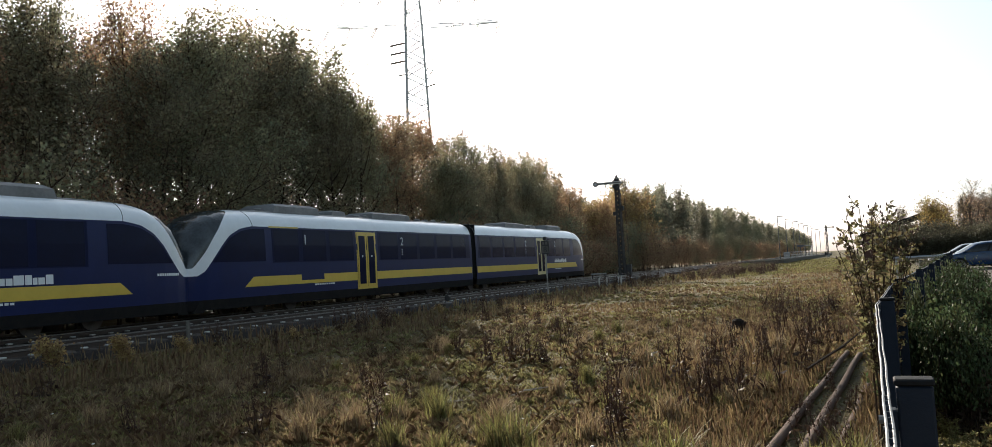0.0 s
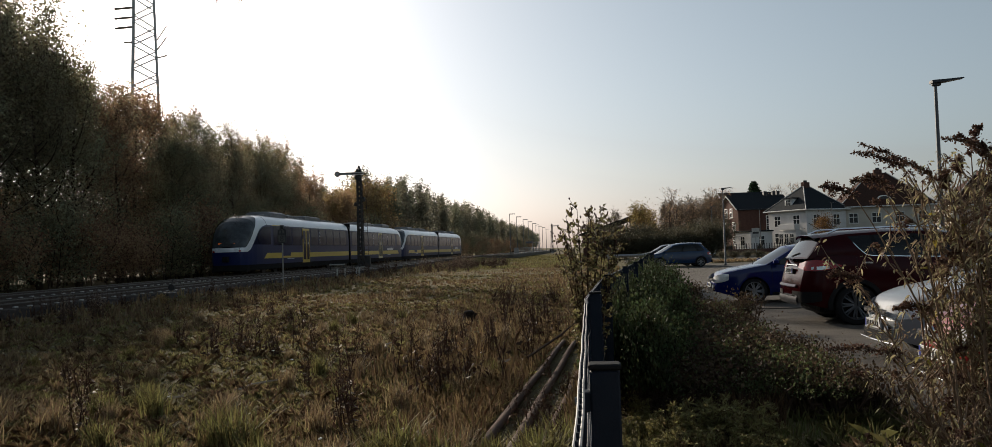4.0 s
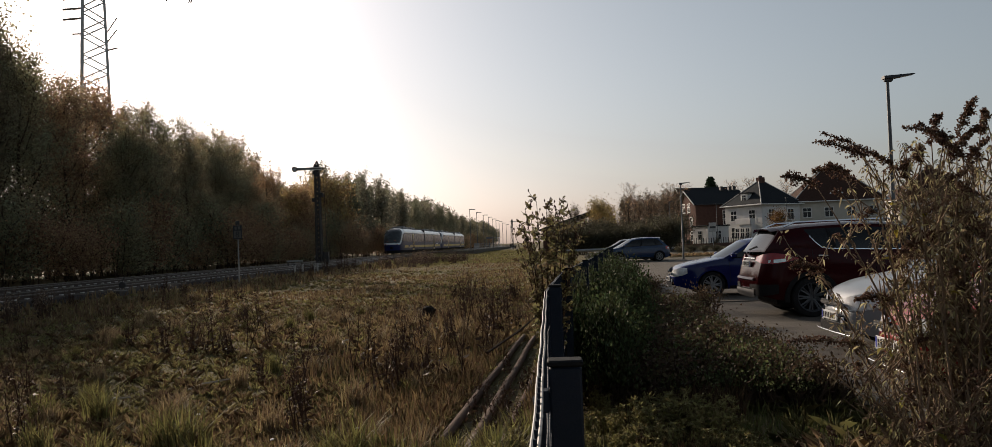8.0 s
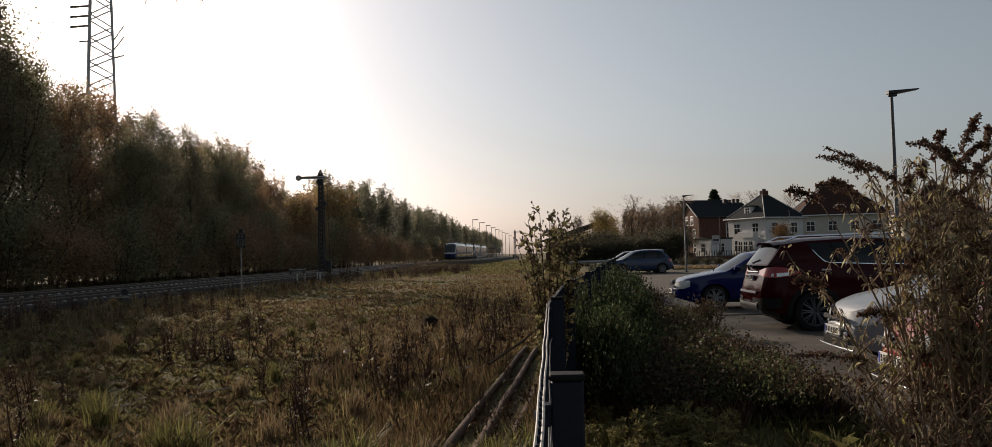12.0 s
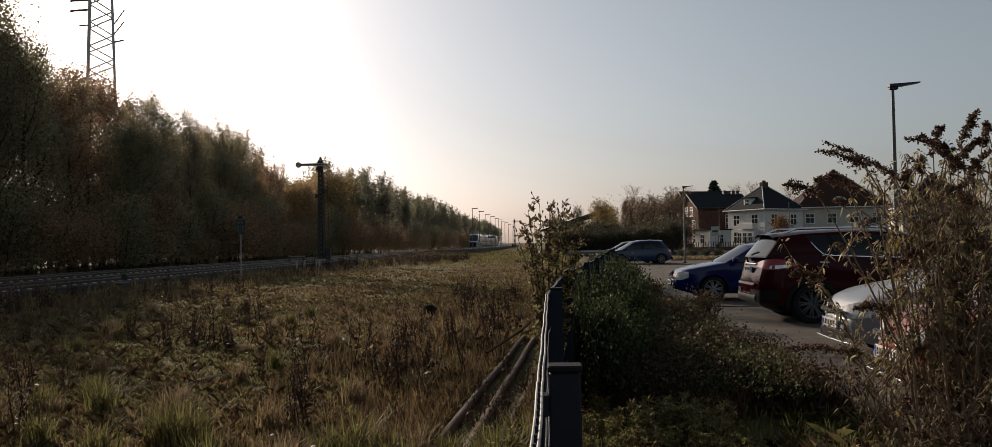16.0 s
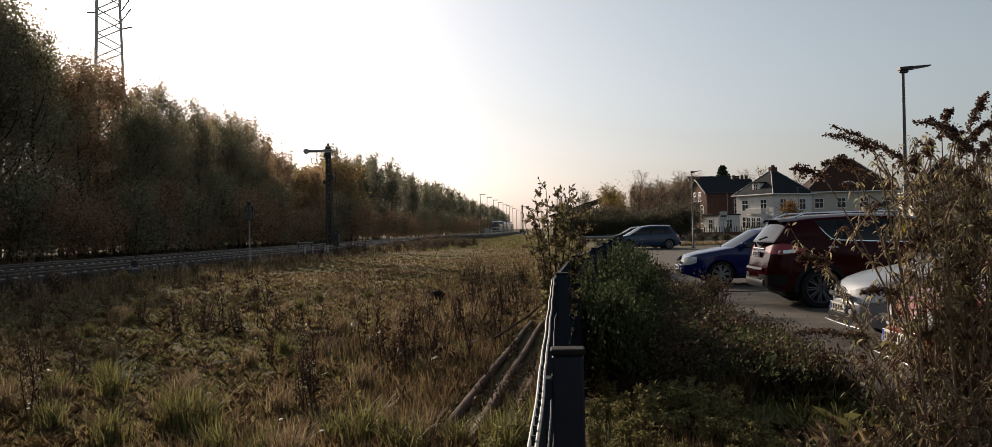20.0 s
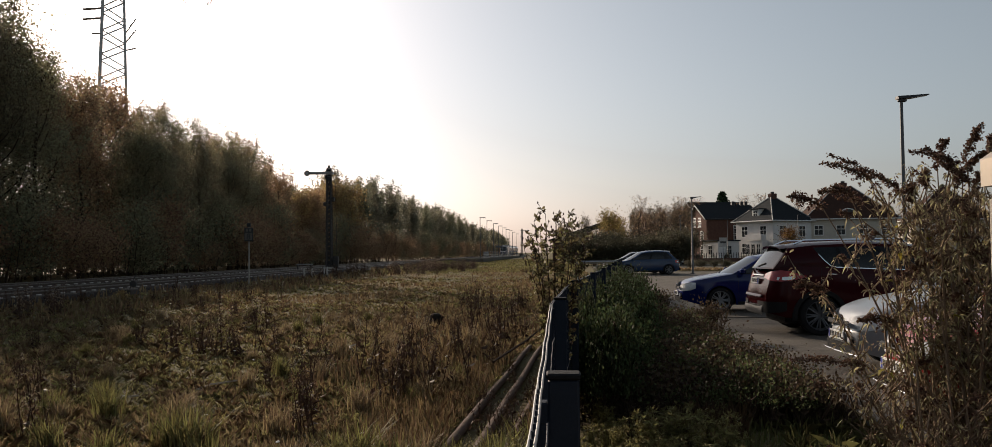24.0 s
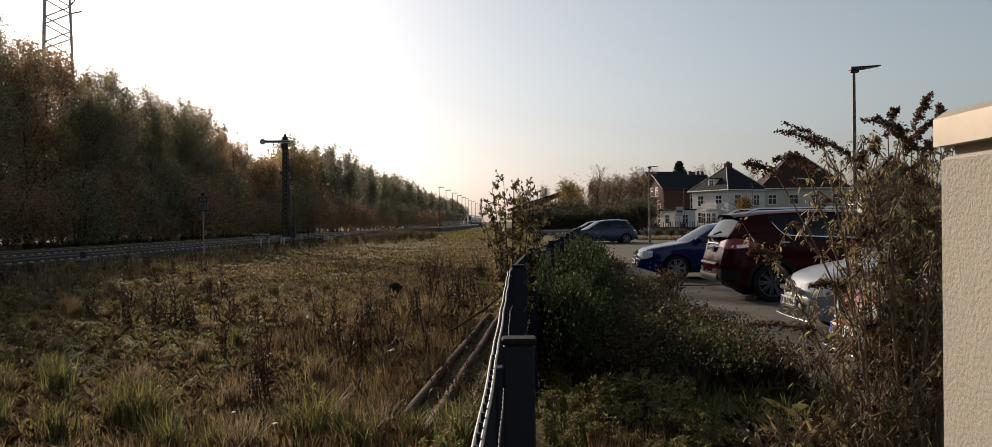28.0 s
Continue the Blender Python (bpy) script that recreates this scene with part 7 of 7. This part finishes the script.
def tuft(seed, n, h, mat, label, name="grass_tuft", spread=0.12):
    r = random.Random(seed)
    g = G()
    for _ in range(n):
        a, l = r.uniform(0, 6.283), r.uniform(0.15, 0.75)
        hh = h * r.uniform(0.5, 1.1)
        bx, by = r.gauss(0, spread * 0.5), r.gauss(0, spread * 0.5)
        dx, dy = math.cos(a), math.sin(a)
        w = r.uniform(0.003, 0.006)
        p = [(bx + dx * l * hh * f * f, by + dy * l * hh * f * f, hh * (f - 0.35 * l * f * f)) for f in (0, 0.45, 0.8, 1)]
        ww = (w, w, w * 0.6, 0)
        L_ = [(x - dy * k, y + dx * k, z) for (x, y, z), k in zip(p, ww)]
        R_ = [(x + dy * k, y - dx * k, z) for (x, y, z), k in zip(p, ww)]
        g.face(L_[0], R_[0], R_[1], L_[1]).face(L_[1], R_[1], R_[2], L_[2]).face(L_[2], R_[2], p[3])
    t = thing(name, label, "grass tuft", "grass tufts", pose(-2 - seed, 6, 0))
    tagged(part("tussock", g, mat, t, smooth=0), kind="stuff")
    return t


TUFTS = [tuft(1, 150, 0.42, TUFT, "green tussock of long grass"), tuft(2, 120, 0.3, TUFT, "small green tussock of grass"), tuft(3, 140, 0.4, STRAW, "straw-coloured tussock of dry grass")]
for x, y, k, s in [(-2.75, 5.9, 0, 1.2), (-1.35, 5.4, 0, 1.1), (-0.35, 5.0, 0, 1.1), (-3.3, 5.6, 1, 1.2), (-1.0, 5.1, 1, 1.2), (-4.2, 7.2, 0, 1.0), (-0.2, 5.6, 0, 1.0), (-1.9, 5.0, 1, 1.1), (-0.3, 5.3, 1, 0.9), (-0.92, 5.45, 2, 0.8), (-0.66, 5.3, 0, 0.75), (-0.45, 5.4, 0, 0.7), (-2.3, 5.2, 0, 0.9), (-1.6, 5.6, 0, 0.8)] + [(wr.uniform(-10, -0.4), wr.uniform(4.6, 18), wr.choice((0, 1, 2, 2, 2, 2)), wr.uniform(0.5, 1.0)) for _ in range(80)]:
    if by_poles(x, y):
        continue
    copy_thing(TUFTS[k], pose(x, y, land(x, y), 0, 0, wr.uniform(0, 360))).scale = (s, s, s)

for k, (x, y, s) in enumerate(((-13.6, 11.2, 0.23), (-13.4, 12.6, 0.17), (-14.1, 10.1, 0.26), (-12.9, 15.6, 0.13), (-13.8, 24.5, 0.15))):
    q = tree("shrub", "small yellow-leaved bush beside the siding", tree_kind(41 + k, 2.6, 1.4, 1500, 0.2, 0.05, 0.04, 12, stems=4, clump=0.35), LEAF["gold"], 0.2, pose(x, y, 0.05), "yellow bushes by the siding", TWIG, 41 + k, "shrub")
    q.scale = (s, s, s)

st = thing("tree_stump", "small dark rotten stump in the meadow", "stump", at=pose(-2.6, 17.0, 0.0))
part("wood", G().tube([(0, 0, -0.05), (0.01, 0, 0.08), (0.02, 0.01, 0.19), (0.02, 0.01, 0.23)], [0.17, 0.13, 0.12, 0.07], 11), M("rotten_wood", (0.03, 0.024, 0.02), 0.95, 0, (0.015, 0.012, 0.01), 14, 0.9), st)
part("knot", G().tube([(0.1, -0.05, 0.08), (0.19, -0.09, 0.17)], [0.05, 0.02], 7), M("rotten_bark", (0.045, 0.034, 0.026), 0.95), st)
for k, (x, y, ln, a) in enumerate(((-3.9, 9.0, 0.7, 70), (-2.6, 11.0, 0.5, 100), (-4.6, 8.1, 0.45, 60), (-3.2, 12.4, 0.6, 95), (-2.2, 10.1, 0.35, 120))):
    b = thing("dead_stick", "bleached dead stick lying in the grass", "stick", "sticks in the meadow", pose(x, y, land(x, y) + 0.05, 0, 0, a))
    part("wood", G().tube([(-ln / 2, 0, 0), (-0.1, 0.03, 0.02), (ln / 2, 0, 0.01)], [0.018, 0.016, 0.008], 6), M("bleached_wood", (0.38, 0.33, 0.27), 0.85), b)

# --- the planted bed between fence and cars ---
IVY = leaf("glossy_hedge_leaves", (0.022, 0.03, 0.013), (0.036, 0.04, 0.017), 0.35, 0.65, k=2.1)
IVY.node_tree.nodes["Principled BSDF"].inputs["Roughness"].default_value = 0.6
IVY.node_tree.nodes["Principled BSDF"].inputs["Specular IOR Level"].default_value = 0.1
FADED = leaf("fading_hedge_leaves", (0.034, 0.024, 0.016), (0.024, 0.024, 0.013), 0.25, k=2.0)
FADED.node_tree.nodes["Principled BSDF"].inputs["Specular IOR Level"].default_value = 0.08
COTO = [
    tree("hedge_bush", "dense dark green evergreen bush along the fence", tree_kind(51, 0.9, 0.42, 12000, 0.03, 0.04, 0.025, 30, stems=6, clump=0.12), IVY, 0.036, pose(0.62, 7.6, 0), "evergreen bushes in the bed", TWIG, 51, "bush", 1.2),
    tree("hedge_bush", "dark brownish bush with small fading leaves", tree_kind(52, 0.68, 0.5, 12000, 0.03, 0.04, 0.025, 30, stems=6, clump=0.12), FADED, 0.034, pose(1.15, 9.2, 0), "fading bushes in the bed", TWIG, 52, "bush", 1.2),
]
COTO[0].matrix_basis = pose(0.42, 7.5, 0)
COTO[0].scale = (0.5, 0.85, 0.95)
COTO[1].scale = (0.75, 0.85, 0.6)
for n in range(33):
    y = 6.7 + n * 0.66
    s = wr.uniform(0.9, 1.15) if y < 20 else 0.85
    c = copy_thing(COTO[0], pose(fence_x(y) + (0.2 if y < 9 else 0.09) + wr.uniform(-0.07, 0.1), y, 0, 0, 0, wr.uniform(0, 360)))
    c.scale = (s * (0.42 if y < 10 else 0.55), s * 0.85, s * (1.0 if y < 8 else 1.08))
    for dy in (0.15, 0.48):                         # shoots that have grown through the mesh
        c = copy_thing(COTO[0], pose(fence_x(y + dy) - (0.05 if y < 9 else 0.09), y + dy, 0, 0, 0, wr.uniform(-15, 15)))
        c.scale = (0.2 if y < 9 else 0.3, 0.6, wr.uniform(1.12, 1.3))
for x, y, k, s in ((1.05, 10.2, 1, 0.8), (1.3, 11.4, 1, 0.85), (1.5, 13.2, 1, 0.8), (1.75, 15.6, 1, 0.75), (1.9, 18, 1, 0.8), (2.0, 20.5, 1, 0.75), (1.5, 9.4, 1, 0.5)):
    copy_thing(COTO[k], pose(x, y, 0, 0, 0, wr.uniform(0, 360))).scale = (s, s, s * 0.72)
SCRUB = leaf("ground_shrub_leaves", (0.045, 0.029, 0.019), (0.034, 0.031, 0.018), 0.3, k=1.9)
LOW = tree("low_shrub", "low reddish-brown ground shrub", tree_kind(53, 0.34, 0.5, 4200, 0.035, 0.04, 0.015, 24, stems=6, clump=0.14), SCRUB, 0.035, pose(1.75, 9.4, 0), "brown ground shrubs", TWIG, 53, "bush", 1.2)
for _ in range(46):
    y = wr.uniform(7.2, 21)
    x = wr.uniform(fence_x(y) + 0.45, min(2.35, 0.24 * y + 0.05))
    if on_lawn(x, y):
        continue
    s = min(wr.uniform(0.7, 1.2), 0.45 + 1.1 * (0.31 - x / y) / 0.2)
    copy_thing(LOW, pose(x, y, 0, 0, 0, wr.uniform(0, 360))).scale = (s, s, s)
VERDURE = leaf("ground_ivy_leaves", (0.04, 0.048, 0.02), (0.065, 0.07, 0.03), 0.35, k=1.9)
COVER = tree("low_shrub", "low dark green ground shrub", tree_kind(54, 0.36, 0.45, 4200, 0.035, 0.04, 0.015, 24, stems=6, clump=0.13), VERDURE, 0.035, pose(1.3, 8.6, 0), "green ground shrubs", TWIG, 54, "bush", 1.2)
for _ in range(26):
    y = wr.uniform(7.0, 14)
    x = wr.uniform(fence_x(y) + 0.4, min(2.2, 0.2 * y + 0.05))
    s = wr.uniform(0.6, 1.1)
    copy_thing(COVER, pose(x, y, 0, 0, 0, wr.uniform(0, 360))).scale = (s, s, s)
for n in range(30):                                  # scrub up to the kerb
    y = 6.9 + 0.085 * n
    s = wr.uniform(0.55, 0.85)
    copy_thing(LOW if n % 3 else COVER, pose(wr.uniform(1.7, 2.42), y, 0, 0, 0, wr.uniform(0, 360))).scale = (s, s, s * 1.15)

for x, y, s, h in [(2.62, 13.9, 0.6, 2.2), (2.6, 14.5, 0.55, 1.6)] + [(wr.uniform(0.45, 0.2 * q), q, wr.uniform(0.4, 0.62), 1.0) for q in np.linspace(6.8, 9.2, 12)]:
    copy_thing(LOW, pose(x, y, 0, 0, 0, wr.uniform(0, 360))).scale = (s, s, s * h)


def herb(seed, n, h, ln):
    r = random.Random(seed)
    t = thing("leafy_herb", "yellow-green leafy herb with long narrow leaves", "herb", "leafy herbs in the bed", pose(0.7, 3.0, 0))
    g, pts, dr = G(), [], []
    for _ in range(n):
        p = limb_path(r, (r.gauss(0, 0.05), r.gauss(0, 0.05), -0.02), (r.uniform(-0.5, 0.5), r.uniform(-0.5, 0.5), 1), h * r.uniform(0.6, 1), 5, 0.12, 0.05)
        g.tube(p, [0.005, 0.005, 0.004, 0.004, 0.003, 0.002], 4)
        for j in range(1, 6):
            for _ in range(20 if j > 3 else 10):
                a = r.uniform(0, 6.283)
                pts.append(tuple(p[j]))
                dr.append((math.cos(a), math.sin(a), r.uniform(0.0, 0.8)))
    tagged(part("stem", g, HERB, t, smooth=0), kind="stuff")
    part("foliage", cloud_mesh("foliage", pts, ln, HERB, seed, 1.0, droop=np.array(dr), narrow=0.13), None, t)
    return t


HERBS = [herb(61, 16, 0.4, 0.034), herb(62, 19, 0.32, 0.03)]
for _ in range(130):
    y = wr.uniform(2.6, 7.6)
    x = wr.uniform(0.25, min(0.45 + 0.2 * y, lin(y, [(4.6, 1.35), (7.6, 1.5)])))
    s = wr.uniform(0.5, 0.85)
    copy_thing(wr.choice(HERBS), pose(x, y, 0, 0, 0, wr.uniform(0, 360))).scale = (s, s, s)
SHOOT = herb(63, 20, 0.4, 0.045)          # a taller patch that reaches into the sun
SHOOT.matrix_basis = pose(0.8, 5.8, 0)
for x, y, s in ((0.66, 5.75, 0.95), (0.95, 5.8, 1.05), (1.1, 5.7, 1.0), (0.74, 5.35, 0.85), (1.02, 5.3, 0.8), (0.5, 5.4, 0.7), (1.16, 5.2, 0.65)):
    copy_thing(SHOOT, pose(x, y, 0, 0, 0, wr.uniform(0, 360))).scale = (s, s, s)
for x, y in ((-0.22, 3.6), (-0.3, 4.2), (-0.18, 5.0), (-0.45, 4.5)):
    copy_thing(HERBS[0], pose(x, y, 0, 0, 0, wr.uniform(0, 360)))

# a patch of yellowing herbs and a few late white flowers in the meadow
for _ in range(9):
    x, y = wr.uniform(-7.4, -5.9), wr.uniform(13.0, 15.2)
    s = wr.uniform(0.7, 1.0)
    copy_thing(HERBS[1], pose(x, y, land(x, y), 0, 0, wr.uniform(0, 360))).scale = (s, s, s)
PETAL = M("white_petals", (0.7, 0.69, 0.64), 0.7, 0, (0.6, 0.59, 0.54), 30)
daisy = thing("daisy", "small late white flower in the grass", "flower", "white flowers in the meadow", pose(-3.0, 6.6, 0))
part("stem", G().tube([(0, 0, -0.02), (0.01, 0.01, 0.09), (0.015, 0, 0.16)], 0.0022, 4), HERB, daisy)
part("blossom", G().tube([(0.015, 0, 0.155), (0.015, 0, 0.162), (0.016, 0, 0.168)], [0.006, 0.018, 0.008], 9), PETAL, daisy)
for _ in range(16):
    x, y = wr.uniform(-9, -0.6), wr.uniform(5, 15)
    copy_thing(daisy, pose(x, y, land(x, y), wr.uniform(-15, 15), wr.uniform(-15, 15), wr.uniform(0, 360)))

# the wild rose on the fence
HIP = M("rose_hip_dark", (0.08, 0.03, 0.02), 0.4)
ROSE_LEAF = leaf("rose_leaves", (0.09, 0.082, 0.04), (0.17, 0.135, 0.07), 0.4, 0.6, k=1.25)
rose = thing("rose_bush", "upright wild rose with yellow-green leaves and dark hips", "bush", at=pose(0.0, 6.3, 0))
rr_ = random.Random(71)
canes, rl, rd, hips = G(), [], [], []
for n in range(20):
    tx = -0.24 + 0.54 * n / 19 + rr_.uniform(-0.03, 0.03)
    tip = Vector((tx, rr_.uniform(-0.25, 0.25), 1.82 - 2.0 * abs(tx - 0.05) ** 2 + rr_.uniform(-0.2, 0.03)))
    if n == 0:
        tip = Vector((-0.24, 0, 1.55))
    b0 = Vector((rr_.uniform(-0.06, 0.06), rr_.uniform(-0.08, 0.08), -0.03))
    mid = b0.lerp(tip, 0.55) + Vector((-0.3 * tx, 0, 0.1))
    pts = [b0 * (1 - k / 11) ** 2 + mid * (2 * k / 11 * (1 - k / 11)) + tip * (k / 11) ** 2 for k in range(12)]
    canes.tube(pts, [0.008 - 0.00055 * k for k in range(12)], 5)
    for k in range(4, 12):
        for _ in range(2 if k < 9 else 3):
            a = rr_.uniform(0, 6.283)
            q = limb_path(rr_, pts[k], (math.cos(a), math.sin(a), 0.8), rr_.uniform(0.05, 0.11), 2, 0.2, 0.1)
            canes.tube(q, [0.003, 0.0025, 0.0015], 4)
            if k > 8:
                hips.append(q[-1])
            for p in (q[1], q[2]) if k < 10 else (q[1],):
                for _ in range(4 if k < 9 else 3):
                    b = rr_.uniform(0, 6.283)
                    rl.append(tuple(p))
                    rd.append((math.cos(b), math.sin(b), rr_.uniform(-0.5, 0.6)))
part("stem", canes, TWIG, rose, smooth=60)
part("foliage", cloud_mesh("foliage", rl, 0.038, ROSE_LEAF, 71, 1.1, droop=np.array(rd), narrow=0.3), None, rose, "small yellow-green leaves")
hip = mesh_of("rose_hip", G().tube([(0, 0, -0.006), (0, 0, 0.003), (0, 0, 0.015)], [0.003, 0.0065, 0.003], 7), HIP)
for p in hips[::2]:
    part("rose_hip", hip, None, rose, at=Matrix.Translation(p))

# the butterfly bush beside the wall
BUD_LEAF = leaf("buddleia_leaves", (0.105, 0.088, 0.05), (0.225, 0.172, 0.11), 0.45, 0.8, k=1.75)
BUD_BROAD = leaf("yellowing_broad_leaves", (0.16, 0.16, 0.03), (0.24, 0.17, 0.03), 0.5, k=1.2)
BUD_HEAD = leaf("buddleia_panicles", (0.09, 0.052, 0.04), (0.14, 0.08, 0.055), 0.3, k=1.1)
STEM = M("buddleia_stems", (0.24, 0.17, 0.115), 0.8, 0, (0.14, 0.092, 0.062), 9, 0.3)
bud = thing("butterfly_bush", "tall butterfly bush with dead brown flower spikes", "bush", at=pose(1.95, 4.3, 0))
br_ = random.Random(77)
wood, lv, ld, heads = G(), [], [], []
# where a flower spike begins and ends: x, z, x, z
SPIKES = [(-0.12, 1.86, -0.49, 2.04), (-0.27, 1.9, -0.52, 1.99), (-0.39, 1.83, -0.56, 1.83), (-0.51, 1.76, -0.69, 1.82), (0.13, 1.98, -0.09, 2.04), (0.08, 1.98, 0.15, 2.11), (0.23, 2.02, 0.29, 2.18), (0.34, 2.0, 0.39, 2.11), (0.22, 1.87, 0.06, 1.97), (0.1, 1.5, -0.15, 1.35), (-0.38, 0.92, -0.69, 0.94), (-0.15, 1.14, -0.33, 1.15), (-0.55, 1.32, -0.69, 1.34), (0.29, 1.85, 0.42, 1.98), (0.19, 1.92, 0.32, 2.03), (-0.04, 1.79, -0.05, 1.85), (0.02, 1.87, -0.02, 1.91), (0.38, 1.48, 0.22, 1.45)]
SHOOTS = [(tx, br_.uniform(-0.06, 0.06), tz) for tx, tz, _, _ in SPIKES] + [(br_.uniform(-0.12, 0.7), br_.uniform(-0.5, 0.35), br_.uniform(0.5, 1.75)) for _ in range(36)] + [(br_.uniform(-0.15, 0.5), br_.uniform(-0.15, 0.2), br_.uniform(1.55, 1.9)) for _ in range(14)] + [(br_.uniform(-0.65, -0.1), br_.uniform(-0.5, 0.1), br_.uniform(0.2, 0.8)) for _ in range(12)]


def bud_leaves(p, n, droop):
    n = 3 * n // 4 if p.z > 0.85 else n // 3
    for _ in range(n):
        a = br_.uniform(0, 6.283)
        w = Vector((math.cos(a), math.sin(a), br_.uniform(-0.8, 1.0) * droop))
        lv.append(tuple(p + w * 0.012))
        ld.append(tuple(w * 1.4))


def spike(p, d, ln, n, r):
    for _ in range(n):
        f = br_.random()
        heads.append(tuple(p + d * ln * f + Vector((0, 0, -0.05 * f * f)) + Vector((br_.gauss(0, 1), br_.gauss(0, 1), br_.gauss(0, 1))) * r * (1 - 0.72 * f)))


for n, (tx, ty, tz) in enumerate(SHOOTS):
    b0 = Vector((br_.uniform(0.0, 0.4) + 0.25 * tx, br_.uniform(-0.15, 0.15), -0.03))
    tip = Vector((tx, ty, tz))
    mid = b0.lerp(tip, 0.6) + Vector((-0.1 * tx, 0, 0.12))
    pts = [b0 * (1 - k / 9) ** 2 + mid * (2 * k / 9 * (1 - k / 9)) + tip * (k / 9) ** 2 for k in range(10)]
    wood.tube(pts, [0.0095 - 0.0008 * k for k in range(10)], 6)
    for k in range(2, 10):
        p = pts[k]
        if n >= len(SPIKES) or k < 8:
            bud_leaves(p, 15, 1.0)
        if 2 < k and (n >= len(SPIKES) or k < 8 or tz < 1.6):
            for _ in range(2):
                a = br_.uniform(0, 6.283)
                s = limb_path(br_, p, (math.cos(a), math.sin(a), 0.75), br_.uniform(0.12, 0.26), 3, 0.25, 0.15)
                wood.tube(s, [0.004, 0.0035, 0.003, 0.002], 4)
                for q in s[1:]:
                    bud_leaves(q, 8, 1.0)
                if br_.random() < (0.16 if k > 5 else 0.06):
                    spike(s[-1], (s[-1] - s[-2]).normalized(), 0.1, 110, 0.011)
    if n < len(SPIKES):
        x0, z0, x1, z1 = SPIKES[n]
        d = Vector((x1 - x0, br_.uniform(-0.06, 0.06), z1 - z0 + 0.04))
        wood.tube([tip, tip + d * 0.5 + Vector((0, 0, -0.012)), tip + d * 0.95 + Vector((0, 0, -0.045))], [0.004, 0.003, 0.0015], 5)
        spike(tip, d, 1.0, 300, 0.013)
        for _ in range(8):
            f = br_.uniform(-0.3, 0.6)
            spike(tip + d * f, (d.normalized() + Vector((br_.uniform(-0.7, 0.7), br_.uniform(-0.7, 0.7), br_.uniform(-0.4, 0.7)))).normalized(), 0.075, 40, 0.007)
for _ in range(26):                                  # bare stalks below
    x, y = br_.uniform(-0.05, 0.62), br_.uniform(-0.35, 0.3)
    wood.tube(limb_path(br_, (x, y, -0.03), (br_.uniform(-0.25, 0.2), br_.uniform(-0.2, 0.2), 1), br_.uniform(0.7, 1.3), 6, 0.08, 0.1), [0.009, 0.0085, 0.008, 0.007, 0.006, 0.005, 0.003], 6)
part("stem", wood, STEM, bud, smooth=60)
part("foliage", ribbon_mesh("foliage", lv, ld, 0.038, BUD_LEAF, 77, 0.125, 0.75), None, bud, "withering grey-green narrow leaves")
for k in br_.sample(range(len(lv)), 46):
    part("broad_leaf", ribbon_mesh("broad_leaf", [lv[k]], [ld[k]], 0.085, BUD_BROAD, k, 0.17, 0.6), None, bud, "broad yellow-green leaf")
part("flower_spike", cloud_mesh("flower_spike", heads, 0.014, BUD_HEAD, 78), None, bud, "dark brown dead flower spikes")

# ---- paving blocks where the car park lies nearest ----
field = thing("block_paving", "small grey concrete paving blocks", "paving", kind="structure")
for j in range(30):
    for i in range(10):
        x, y = 2.95 + i * 0.405 + (0.2 if j % 2 else 0), 8.6 + j * 0.328
        part("paving_slab", slab, None, field, at=pose(x, y, U(-0.001, 0.001), 0, 0, 0))
rest = G()
for j in range(150):
    y = 5 + j * 0.328
    for i in range(26):
        x = 2.95 + i * 0.405 + (0.2 if j % 2 else 0)
        if 8.5 < y < 18.5 and x < 7.1:
            continue
        z = 0.002 + 0.001 * math.sin(i * 7.1 + j * 3.3)
        rest.box(x - 0.201, x + 0.201, y - 0.162, y + 0.162, -0.05, z)
tagged(part("far_paving_slab", rest, PAVE, field), kind="stuff")


motions()
